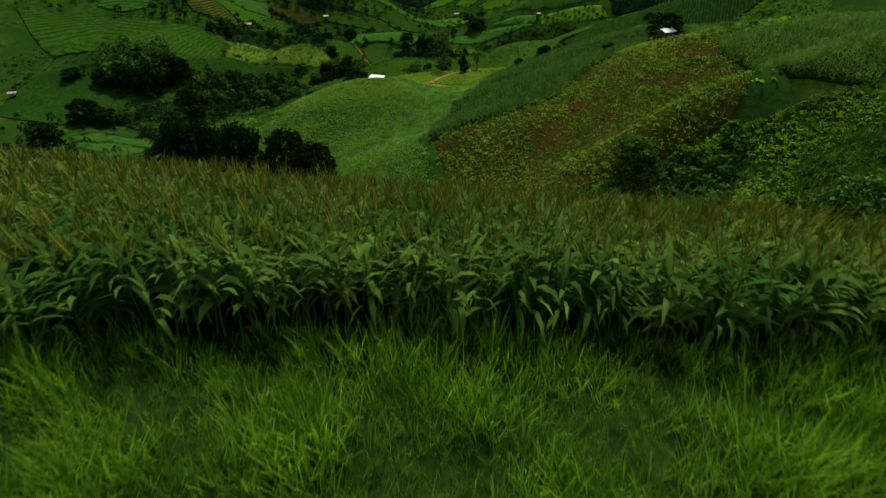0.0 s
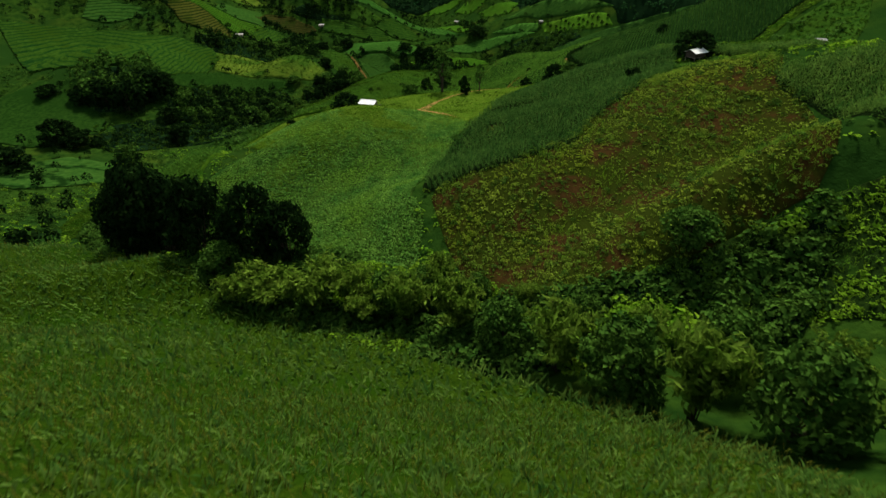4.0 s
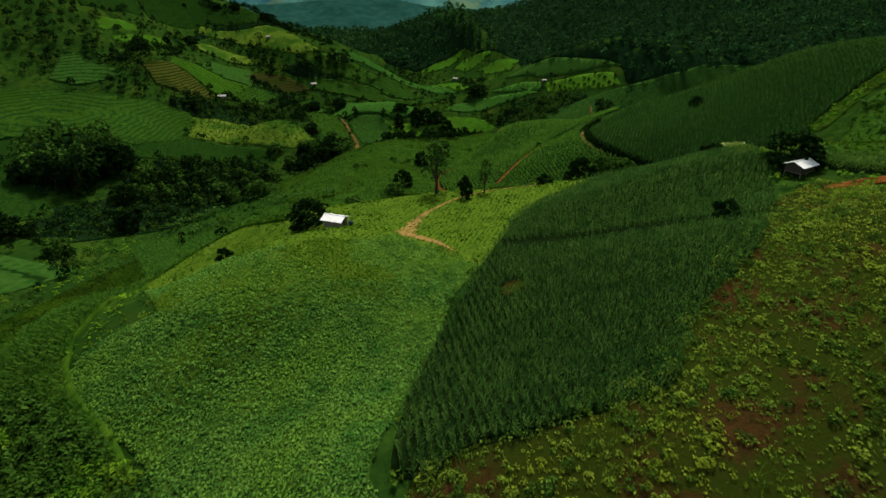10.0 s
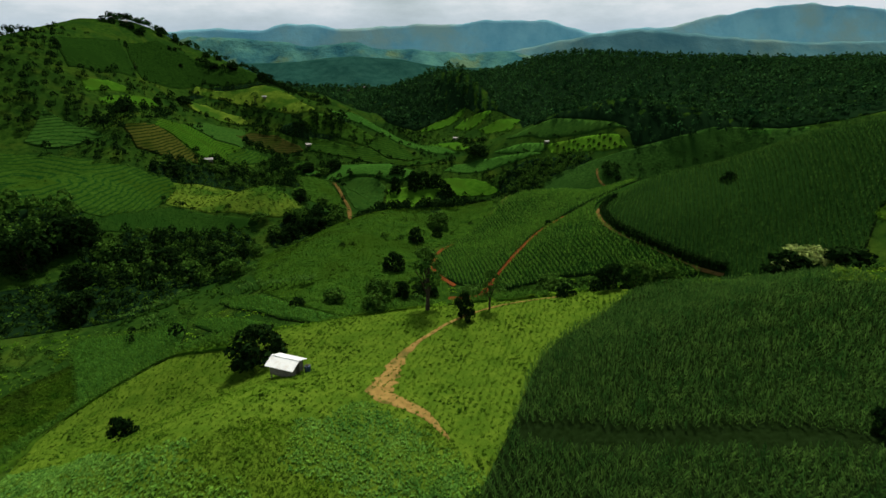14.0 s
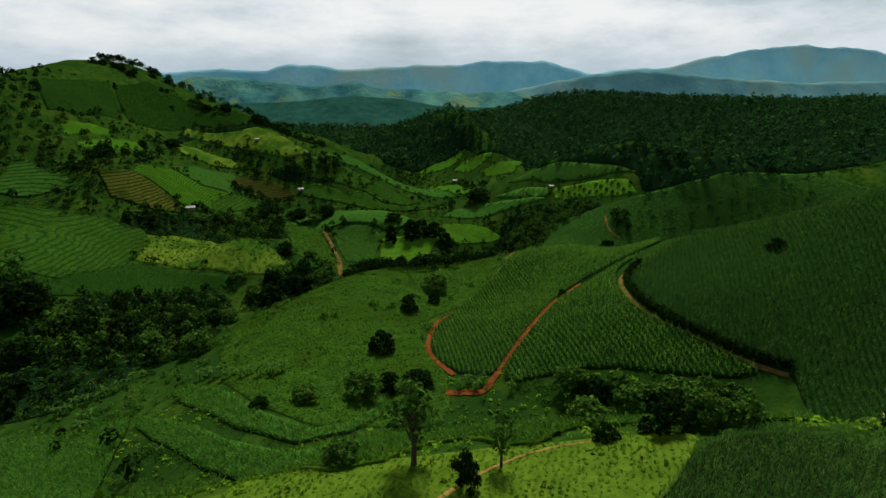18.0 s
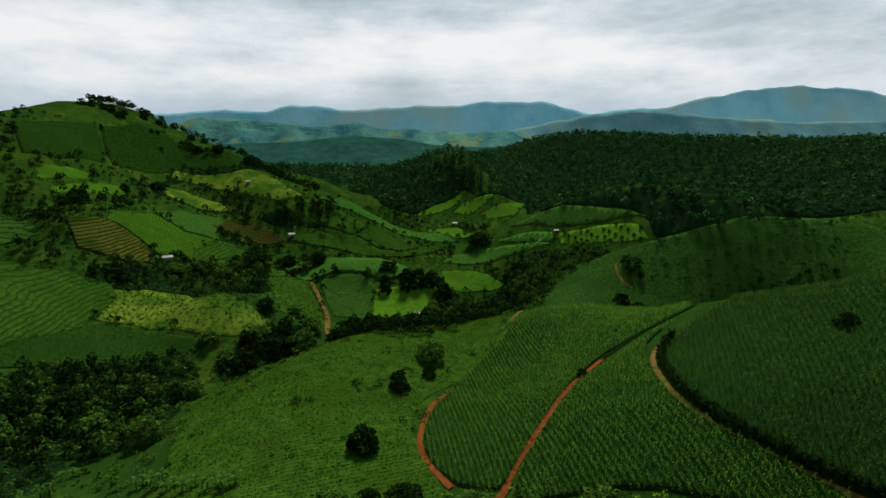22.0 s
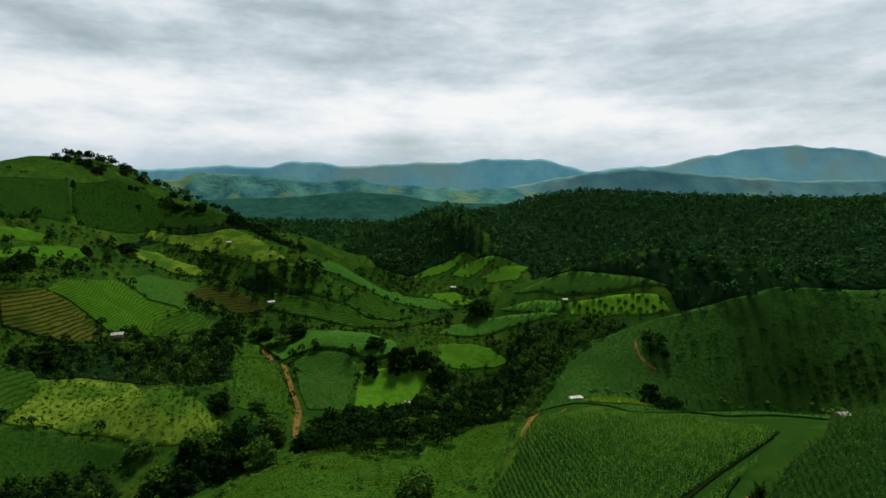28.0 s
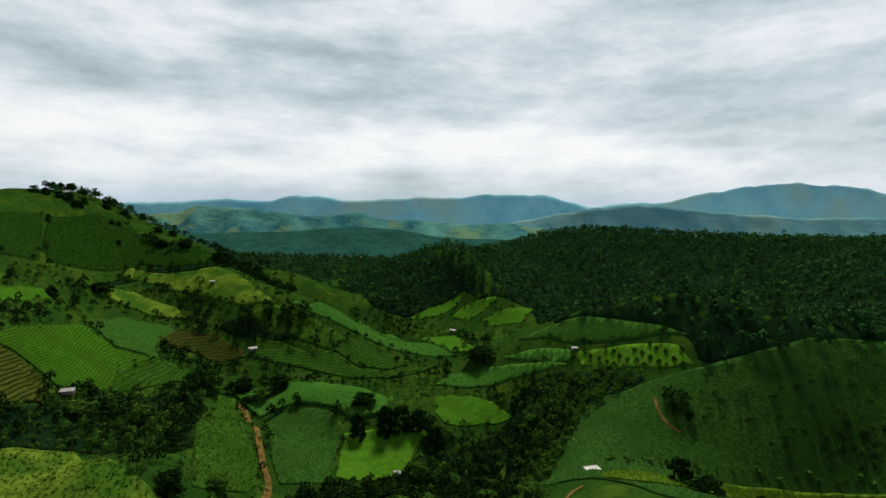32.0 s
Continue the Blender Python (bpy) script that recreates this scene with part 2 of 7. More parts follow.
M = {
    "ground": material("rough_pasture", (0.0068, 0.024, 0.00336), (0.0288, 0.0688, 0.0076), 0.22, 0.9, 0.5, 0.7, (0.0112, 0.0352, 0.0052), 0.02, (0.42, 0.6), third=(0.0352, 0.0656, 0.0072)),
    "grass": material("grass_blades", (0.04216, 0.1323, 0.006375), (0.1745, 0.3519, 0.01914), 0.8, 0.6, island=0.5, translucent=0.45),
    "grass_soil": material("grassy_soil", (0.0051, 0.0136, 0.0027), (0.0153, 0.034, 0.0054), 2.5, 0.9, 0.08, 6.0),
    "corn": material("corn_leaf", (0.02694, 0.08646, 0.01401), (0.1139, 0.2017, 0.03204), 0.35, 0.6, island=0.3, translucent=0.4),
    # Darkened copy of the corn leaf: cloud shade on one hill put into colour.
    "corn_shaded": material("shaded_corn_leaf", (0.01409, 0.05506, 0.009273), (0.05958, 0.1286, 0.02119), 0.35, 0.6, island=0.5, translucent=0.35),
    "corn_wedge": material("knoll_corn_leaf", (0.02022, 0.07448, 0.01377), (0.08553, 0.1739, 0.03147), 0.35, 0.6, island=0.5, translucent=0.35),
    "corn_ridge": material("ridge_corn_leaf", (0.03001, 0.1101, 0.01243), (0.127, 0.2572, 0.02841), 0.35, 0.6, island=0.5, translucent=0.35),
    # Dark sheet colour: shade between the corn rows is painted in.
    "corn_far": material("corn_gap_shade", (0.004439, 0.01776, 0.003526), (0.01332, 0.03995, 0.007049), 0.9, 0.9, 0.4, 1.4, (0.008878, 0.02886, 0.005289), 0.03),
    "corn_top": material("distant_corn", (0.01514, 0.05719, 0.00802), (0.04374, 0.1244, 0.01603), 0.5, 0.9, 0.4, 1.0, (0.02357, 0.08076, 0.01069), 0.03),
    "dark_hill": material("dark_green_hill_crop", (0.006416, 0.02423, 0.003397), (0.01853, 0.05272, 0.006792), 0.5, 0.9, 0.4, 1.0, (0.009988, 0.03422, 0.00453), 0.03),
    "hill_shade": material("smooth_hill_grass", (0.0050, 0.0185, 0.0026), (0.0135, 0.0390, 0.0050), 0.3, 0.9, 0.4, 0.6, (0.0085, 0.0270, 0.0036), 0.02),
    "hill_corn": material("hillside_corn", (0.009299, 0.03315, 0.00589), (0.02941, 0.07702, 0.01237), 0.4, 0.9, 0.4, 0.8, (0.01518, 0.04659, 0.007661), 0.02),
    "corn_crest": material("tasselled_corn_canopy", (0.009288, 0.02719, 0.001713), (0.02786, 0.05688, 0.003427), 1.6, 0.9, 0.4, 2.2, (0.01393, 0.04078, 0.002141), 0.05),
    "tassel": material("corn_tassel", (0.0784, 0.09783, 0.009486), (0.1481, 0.1537, 0.01899), 2.0, 0.8, island=0.3),
    # Near-black soil: the shade under the crops is put into its colour.
    "shaded_soil": material("shaded_field_soil", (0.0042, 0.010, 0.002), (0.009, 0.020, 0.005), 1.0, 0.95, 0.05, 5.0),
    "bean": material("bean_leaf", (0.05069, 0.1585, 0.0249), (0.1462, 0.3021, 0.04626), 0.25, 0.6, island=0.22, translucent=0.3, patch=(0.125, 0.262, 0.028), patch_scale=0.07, patch_at=(0.48, 0.66)),
    "bean_soil": material("bean_field_soil", (0.014, 0.036, 0.006), (0.036, 0.08, 0.01), 0.7, 0.9, 0.2, 2.0, (0.052, 0.1, 0.01), 0.05),
    "meadow": material("yellow_green_meadow", (0.04772, 0.09742, 0.007532), (0.08268, 0.1397, 0.01205), 0.5, 0.85, 0.2, 1.5, (0.046, 0.095, 0.0075), 0.16),
    "meadow_tuft": material("meadow_herbs", (0.06236, 0.1406, 0.009784), (0.1246, 0.2156, 0.01958), 0.3, 0.8, patch=(0.081, 0.175, 0.0096), patch_scale=0.12, island=0.25, translucent=0.45),
    "corn_young": material("young_corn_leaf", (0.03282, 0.1006, 0.01128), (0.07827, 0.1744, 0.02031), 0.5, 0.6, island=0.35, translucent=0.45),
    "fern": material("fern_leaf", (0.06, 0.1736, 0.01055), (0.2, 0.3591, 0.02111), 0.15, 0.7, island=0.45, translucent=0.4, patch=(0.08672, 0.1621, 0.01407), patch_scale=0.06),
    "slope_grass": material("slope_grass", (0.0198, 0.06608, 0.004939), (0.06602, 0.1365, 0.009877), 0.15, 0.7, island=0.45, translucent=0.4, patch=(0.02862, 0.06166, 0.006583), patch_scale=0.06),
    "red_soil": material("weedy_red_soil", (0.02197, 0.01464, 0.004032), (0.04524, 0.02395, 0.007392), 0.7, 0.95, 0.2, 2.5, (0.01939, 0.02927, 0.00336), 0.12, (0.40, 0.50), third=(0.02197, 0.02129, 0.004032)),
    "weed": material("weed_leaf", (0.07012, 0.1633, 0.01903), (0.2454, 0.3361, 0.03804), 0.12, 0.7, island=0.55, translucent=0.4, patch=(0.2103, 0.2881, 0.02536), patch_scale=0.09),
    "field_mid": material("green_field", (0.01477, 0.04762, 0.005216), (0.03445, 0.08536, 0.009127), 0.3, 0.85, 0.3, 0.8, (0.02299, 0.05748, 0.005216), 0.03),
    "terrace_mid": material("terraced_green_crop", (0.01286, 0.04143, 0.004538), (0.02997, 0.07423, 0.007942), 0.3, 0.85, 0.3, 0.8, (0.02, 0.05001, 0.004538), 0.03, bands=(1.7, (0.006484, 0.02918, 0.004863), 0.26)),
    "field_dark": material("dark_green_field", (0.0123, 0.04735, 0.007052), (0.03077, 0.07813, 0.01128), 0.3, 0.85, 0.3, 0.8, (0.02154, 0.05919, 0.008459), 0.03),
    "terrace_dark": material("terraced_dark_crop", (0.01338, 0.05146, 0.007665), (0.03345, 0.08492, 0.01226), 0.3, 0.85, 0.3, 0.8, (0.02341, 0.06434, 0.009195), 0.03, bands=(2.2, (0.006055, 0.02174, 0.003494), 0.25)),
    "field_yellow": material("yellow_grass", (0.052, 0.1003, 0.009054), (0.09752, 0.1516, 0.0163), 0.15, 0.85, 0.3, 0.6, (0.02786, 0.07316, 0.007243), 0.035, (0.46, 0.6)),
    "field_bright": material("young_green_field", (0.0227, 0.07949, 0.004809), (0.0424, 0.1136, 0.008418), 0.2, 0.85, 0.2, 0.8, (0.03029, 0.07949, 0.006013), 0.03),
    "paddy": material("bright_paddy", (0.03121, 0.09824, 0.005771), (0.05829, 0.1403, 0.01011), 0.2, 0.85, 0.2, 0.8, (0.04164, 0.09824, 0.007215), 0.03),
    "terrace_bright": material("young_crop_in_beds", (0.02084, 0.07015, 0.004413), (0.03891, 0.1002, 0.007726), 0.2, 0.85, 0.2, 0.8, (0.02779, 0.07015, 0.005517), 0.03, bands=(1.3, (0.01046, 0.03772, 0.003488), 0.3)),
    "terrace_rust": material("dry_terrace_beds", (0.034, 0.043, 0.0065), (0.058, 0.062, 0.011), 0.2, 0.9, 0.2, 0.6, (0.021, 0.0336, 0.0042), 0.05, bands=(1.9, (0.0084, 0.0182, 0.0028), 0.36)),
    "terrace_brown": material("tilled_beds", (0.020, 0.024, 0.005), (0.036, 0.034, 0.008), 0.3, 0.95, 0.2, 0.6, (0.01969, 0.03094, 0.0045), 0.05, bands=(1.8, (0.0075, 0.0195, 0.003), 0.3)),
    "dirt_red": material("red_dirt", (0.09017, 0.02652, 0.007426), (0.1591, 0.05198, 0.01591), 0.6, 0.95, 0.06, 3.0),
    "dirt_yellow": material("yellow_dirt", (0.09086, 0.05738, 0.01625), (0.1578, 0.1004, 0.03156), 0.6, 0.95, 0.06, 3.0, (0.05738, 0.04781, 0.01195), 0.3),
    "sand": material("pale_sandy_soil", (0.1715, 0.1107, 0.03145), (0.2978, 0.1936, 0.06106), 0.6, 0.95, 0.06, 3.0, (0.1083, 0.09219, 0.02312), 0.3),
    "leaf_dark": material("dark_tree_leaf", (0.00395, 0.01417, 0.003321), (0.01317, 0.03219, 0.006643), 0.4, 0.6, island=0.55, translucent=0.2),
    "leaf_mid": material("tree_leaf", (0.01912, 0.0601, 0.008677), (0.0601, 0.1283, 0.01735), 0.4, 0.6, island=0.55, translucent=0.25),
    "leaf_light": material("bamboo_leaf", (0.05731, 0.1249, 0.009912), (0.1551, 0.2497, 0.02974), 0.4, 0.6, island=0.5, translucent=0.4),
    "blossom": material("pale_blossom", (0.1249, 0.202, 0.04374), (0.3379, 0.4039, 0.1312), 0.4, 0.6, island=0.5, translucent=0.4),
    "leaf_banana": material("banana_leaf", (0.024, 0.070, 0.010), (0.060, 0.130, 0.022), 0.4, 0.6, island=0.5, translucent=0.35),
    "forest": material("forest_leaf", (0.0085, 0.035, 0.0115), (0.033, 0.090, 0.022), 0.03, 0.8, island=0.75, patch=(0.0351, 0.09594, 0.026), patch_scale=0.008, patch_at=(0.5, 0.66), translucent=0.18),
    # Near-black floor: the shade below the trees is put into its colour.
    "shaded_floor": material("shaded_floor", (0.0034, 0.0119, 0.00405), (0.0068, 0.0204, 0.00675), 0.05, 1.0),
    "bark": material("bark", (0.030, 0.024, 0.016), (0.075, 0.060, 0.042), 6.0, 0.95, 0.02, 20.0),
    "roof": material("sheet_metal_roof", (0.82, 0.84, 0.86), (0.93, 0.94, 0.95), 1.5, 0.35, patch=(0.78, 0.77, 0.75), patch_scale=0.8, metal=0.1, spec=0.5),
    "old_roof": material("dull_sheet_roof", (0.20, 0.20, 0.20), (0.38, 0.38, 0.38), 1.5, 0.6, patch=(0.22, 0.18, 0.15), patch_scale=0.8, spec=0.2),
    "wood": material("weathered_wood", (0.10, 0.085, 0.065), (0.22, 0.19, 0.15), 4.0, 0.9, 0.01, 12.0),
    "old_planks": material("weathered_planks", (0.1364, 0.1218, 0.0988), (0.2232, 0.203, 0.1664), 2.0, 0.9, 0.01, 6.0),
    "concrete": material("pale_concrete", (0.42, 0.42, 0.40), (0.58, 0.58, 0.55), 1.5, 0.9, 0.02, 5.0),
    "dark_wood": material("dark_planks", (0.03, 0.026, 0.02), (0.07, 0.06, 0.045), 5.0, 0.9),
    "blue_plastic": material("blue_plastic", (0.02, 0.04, 0.08), (0.03, 0.06, 0.12), 2.0, 0.45, spec=0.4),
    # Teal and blue tones: the distance haze is painted into these base colours.
    "ridge_forest": material("haze_tinted_forest", (0.009216, 0.04186, 0.03485), (0.01843, 0.06648, 0.05227), 0.02, 1.0, bump=6.0, bump_scale=0.05),
    # The patch tone here paints sunlit spots on the hills.
    "ridge_hill": material("haze_tinted_hills", (0.02093, 0.093, 0.1165), (0.07475, 0.2005, 0.1679), 0.006, 1.0, bump=20.0, bump_scale=0.02, patch=(0.1035, 0.1811, 0.1076), patch_scale=0.004, patch_at=(0.52, 0.6)),
    "ridge_teal": material("haze_tinted_slopes", (0.0825, 0.216, 0.255), (0.1375, 0.288, 0.306), 0.004, 1.0, bump=8.0, bump_scale=0.02, patch=(0.1788, 0.297, 0.272), patch_scale=0.003, patch_at=(0.5, 0.64)),
    "ridge_blue": material("haze_tinted_mountains", (0.1715, 0.4233, 0.543), (0.297, 0.5782, 0.6554), 0.003, 1.0, bump=15.0, bump_scale=0.01, patch=(0.3345, 0.4956, 0.4829), patch_scale=0.0022, patch_at=(0.5, 0.64)),
}
# Landforms: centre x, y, height over the valley floor, half widths, turn in degrees.
NEAR_HILLS = [
    (44, -48.3, 97.9, 181.1, 98.1, -39.1),
    (318, 3.4, 97.4, 155.9, 158, -1),
    (-134.9, 25.9, 41.2, 120.2, 39.6, -0.8),
    (35.7, 45.5, -2.9, 14.5, 23.2, 20.5),
    (21.8, 51.3, 3.9, 30.4, 16.1, -1.8),
    (16.4, 61.8, -10.4, 45.7, 36.3, 42.8),
    (59.8, 66.1, -8.3, 30.2, 16.7, -0.1),
    (-242.9, 66.7, 43.7, 138.1, 133.8, -0),
    (135.1, 78.7, 63.3, 112.5, 62.9, -0.7),
    (-60.3, 79.8, 6.5, 38.6, 25, -0.6),
    (20.5, 92.8, 4, 23, 20.5, 1),
    (49.2, 102.7, 10.8, 25.8, 9.2, 9.7),
]
KNOLL_HILLS = [
    (-57.4, 118.4, 10.3, 44.5, 12, -9.8),
    (0.7, 130.3, 16, 39.1, 22, -8.6),
    (-120.2, 133.5, 12.7, 27.1, 23.6, 0.8),
    (27.8, 166.6, 38.2, 89.6, 45.7, -20.9),
    (-35.9, 194.1, 26.7, 30.9, 58.4, -18.5),
    (-84.9, 194.1, 23.4, 30.6, 38.4, -0.4),
    (124.7, 198.1, 63.9, 89.3, 76.5, 30.9),
    (55.5, 217.8, 25, 58.9, 27.1, 9.2),
    (-58.4, 241.8, 24.9, 33.7, 19.1, 14.9),
    (-1, 251.8, 25.5, 40.2, 35, -6.8),
    (51.8, 253, 22, 52.7, 23.6, 6.4),
    (-582.3, 275, 67.6, 173.4, 332.7, -19.3),
]
MIDDLE_HILLS = [
    (29.3, 277.6, 15.1, 49.7, 21.5, -18.3),
    (-51.1, 294.4, 9.3, 40.8, 38.3, -2),
    (456.5, 302.5, 133.1, 148.4, 237.9, -10.9),
    (-60, 332.8, 7.6, 54.1, 47.4, -1.8),
    (86.2, 334.6, 26.5, 51.2, 44.2, 5.4),
    (186.9, 349.7, 80.9, 69.3, 135.7, 26.7),
    (68.5, 393.9, 22.7, 47.7, 107.3, -46.6),
    (-42.1, 427, 29.3, 49.3, 89.9, -9.2),
    (178.1, 430.8, -20.9, 61.5, 54.9, 0.1),
    (-244.5, 440.3, 31.2, 65.3, 62.8, 3.4),
    (108.8, 463.6, -16.4, 40.3, 45.2, 1.4),
    (58.1, 480.8, 25.6, 69.3, 52.4, 1.8),
]
VALLEY_HILLS = [
    (304.5, 500.8, 34.8, 100.9, 75, 11.3),
    (-126.1, 524.9, 30.7, 40.9, 39.1, -7.8),
    (127.9, 581.6, 17.2, 48.3, 41.5, 1.4),
    (-249.8, 596.2, 49.9, 54.5, 99.8, 12.1),
    (-30.7, 600.7, 1.5, 59.5, 39.9, 0.1),
    (256.9, 600.9, -72.2, 119, 61.9, 6.8),
    (-97.8, 600.9, 23.4, 42.2, 42.6, 0),
    (-141.2, 601.3, 24.5, 61.2, 66.4, -0.2),
    (148.3, 637.1, -7.6, 60.3, 49.3, -0),
    (-231.2, 641.9, 6.1, 59.9, 49.3, -0.1),
    (27, 651.9, 4.6, 40.7, 40, 0),
    (52.1, 672.2, -45.6, 32.8, 71, -5.3),
]
FAR_HILLS = [
    (-51.2, 679, 41.2, 85.3, 41.6, -31.4),
    (-376, 687.1, 56.2, 111.2, 123.7, -1.7),
    (189.8, 703.2, 12.7, 54.8, 58.5, -0.1),
    (-206.9, 708.7, 27.0, 90.7, 40.0, -50.5),
    (119.9, 760, -2.4, 60, 50, 0),
    (197.9, 781.3, 59.1, 151.4, 52.4, -27.4),
    (498.9, 782.5, 52.5, 171, 250.2, 7.4),
    (-745.5, 801.1, 135, 251.9, 291.6, -1.3),
    (-89.3, 808.2, -65, 206.5, 304.9, 2.8),
    (-99.6, 837.4, 66.6, 109.2, 102.2, 10),
    (-235.9, 913.9, 90.2, 83.4, 167.2, 43.3),
    (-457, 973.7, 131.3, 130.9, 275.6, 9.2),
]
FOREST_HILLS = [
    (-301.1, 997.4, 10.2, 100.5, 78.4, 0.2),
    (-180, 1000.4, -4.4, 80.2, 90.3, 0),
    (-216.6, 1085.9, 70.3, 95.7, 76.1, 11.1),
    (300, 1100, 0.2, 150, 120, -0),
    (39.9, 1110, 41.5, 27.2, 126.6, 22.8),
    (500.8, 1201.5, -6.5, 160.2, 150.9, 0),
    (707.5, 1207.5, -26.1, 167.1, 156.6, 0.1),
    (741.4, 1223.4, 137.2, 419.7, 275, 15.1),
    (-13.6, 1267, 73.2, 144.8, 304, 22),
    (274.5, 1449.8, 119.1, 239.5, 289.8, 29.1),
    (-831.3, 1571.9, 105.5, 311.9, 492.1, 2.1),
    (1397.5, 1872.1, 86.1, 585.4, 468.6, -5),
]
LANDFORMS = NEAR_HILLS + KNOLL_HILLS + MIDDLE_HILLS + VALLEY_HILLS + FAR_HILLS + FOREST_HILLS


def ground(x, y):
    """Height of the bare ground, for numbers or arrays."""
    x, y = np.asarray(x, float), np.asarray(y, float)
    u = np.clip((y - 500) / 1100, 0, 1)
    z = -100 - 40 * u * u * (3 - 2 * u)
    for cx, cy, h, rx, ry, turn in LANDFORMS:
        c, s = math.cos(radians(turn)), math.sin(radians(turn))
        a, b = (c * (x - cx) + s * (y - cy)) / rx, (c * (y - cy) - s * (x - cx)) / ry
        z = z + h * np.exp(-(a * a + b * b))
    rough = np.clip((np.hypot(x, y) - 120) / 500, 0.06, 1.0)
    return z + rough * (1.3 * np.sin(x / 17 + 1.3 * np.sin(y / 29)) * np.sin(y / 21 + 0.8) + 0.5 * np.sin(x / 7.3 + y / 9.1) * np.sin(y / 8.2 - x / 14))


def mesh_of(name, verts, faces, mat, parent=None, smooth=False, label=""):
    """One mesh object from arrays of points and of faces with 3 or 4 corners."""
    verts, faces = np.asarray(verts, np.float32), np.asarray(faces, np.int32)
    k = faces.shape[1]
    me = bpy.data.meshes.new(name)
    me.vertices.add(len(verts))
    me.vertices.foreach_set("co", verts.ravel())
    me.loops.add(faces.size)
    me.loops.foreach_set("vertex_index", faces.ravel())
    me.polygons.add(len(faces))
    me.polygons.foreach_set("loop_start", np.arange(0, faces.size, k, dtype=np.int32))
    if smooth:
        me.polygons.foreach_set("use_smooth", np.ones(len(faces), dtype=bool))
    me.update(calc_edges=True)
    me.validate()
    me.materials.append(mat)
    ob = new(name, me)
    if parent:
        ob.parent = parent
    if label:
        ob["label"] = label
    return ob


def part(name, bm, mat, parent=None, label="", smooth=False):
    me = bpy.data.meshes.new(name)
    if smooth:
        for f in bm.faces:
            f.smooth = True
    bm.to_mesh(me)
    bm.free()
    me.materials.append(mat)
    ob = new(name, me)
    if parent:
        ob.parent = parent
    if label:
        ob["label"] = label
    return ob


def stuff(ob, label, category):
    return tagged(ob, label, category, "", "stuff")


# The ground: one sheet whose mesh widens with distance.
ys = [-400.0, -300.0, -220.0, -160.0, -120.0, -80.0, -50.0, -35.0, -22.0]
while ys[-1] < 4850:
    ys.append(ys[-1] + min(max(0.014 * (ys[-1] + 60), 1.3), 60.0))
ys = np.array(ys)
side = np.linspace(-1, 1, 320)
outer = np.array([1.06, 1.15, 1.3, 1.6, 2.2, 3.2])
cols = np.concatenate([-outer[::-1], side, outer])
half = np.maximum(1.12 * (ys + 85), 130.0)
gx = half[:, None] * cols[None, :]
gy = np.repeat(ys[:, None], len(cols), 1)
gz = ground(gx, gy)
n_r, n_c = gx.shape
idx = np.arange(n_r * n_c).reshape(n_r, n_c)
quads = np.stack([idx[:-1, :-1], idx[:-1, 1:], idx[1:, 1:], idx[1:, :-1]], -1).reshape(-1, 4)
tagged(mesh_of("ground", np.stack([gx, gy, gz], -1).reshape(-1, 3), quads, M["ground"], smooth=True),
       "hilly green ground with grass and low undergrowth", "ground", "", "structure")


def inside(poly, x, y):
    """Which of the points lie in the polygon."""
    poly = np.asarray(poly, float)
    hit = np.zeros(np.shape(x), bool)
    for (x0, y0), (x1, y1) in zip(poly, np.roll(poly, -1, 0)):
        cross = (y0 > y) != (y1 > y)
        with np.errstate(divide="ignore", invalid="ignore"):
            hit ^= cross & (x < (x1 - x0) * (y - y0) / (y1 - y0 + 1e-12) + x0)
    return hit


def rounded(poly, n=3, closed=True):
    """Corners cut n times (Chaikin), so that borders run in curves."""
    p = np.asarray(poly, float)
    for _ in range(n):
        q = np.roll(p, -1, 0)
        new_p = np.stack([0.75 * p + 0.25 * q, 0.25 * p + 0.75 * q], 1).reshape(-1, 2)
        if not closed:
            new_p = np.concatenate([p[:1], new_p[:-2], p[-1:]])
        p = new_p
    return p


def nearest_on(poly, x, y):
    """The nearest point of the polygon's border to each point, and how far it is."""
    best = np.full(np.shape(x), 1e18)
    bx, by = np.array(x, float), np.array(y, float)
    for (x0, y0), (x1, y1) in zip(poly, np.roll(poly, -1, 0)):
        ex, ey = x1 - x0, y1 - y0
        f = np.clip(((x - x0) * ex + (y - y0) * ey) / (ex * ex + ey * ey + 1e-9), 0, 1)
        px, py = x0 + f * ex, y0 + f * ey
        d = (px - x) ** 2 + (py - y) ** 2
        m = d < best
        best, bx, by = np.where(m, d, best), np.where(m, px, bx), np.where(m, py, by)
    return bx, by, np.sqrt(best)


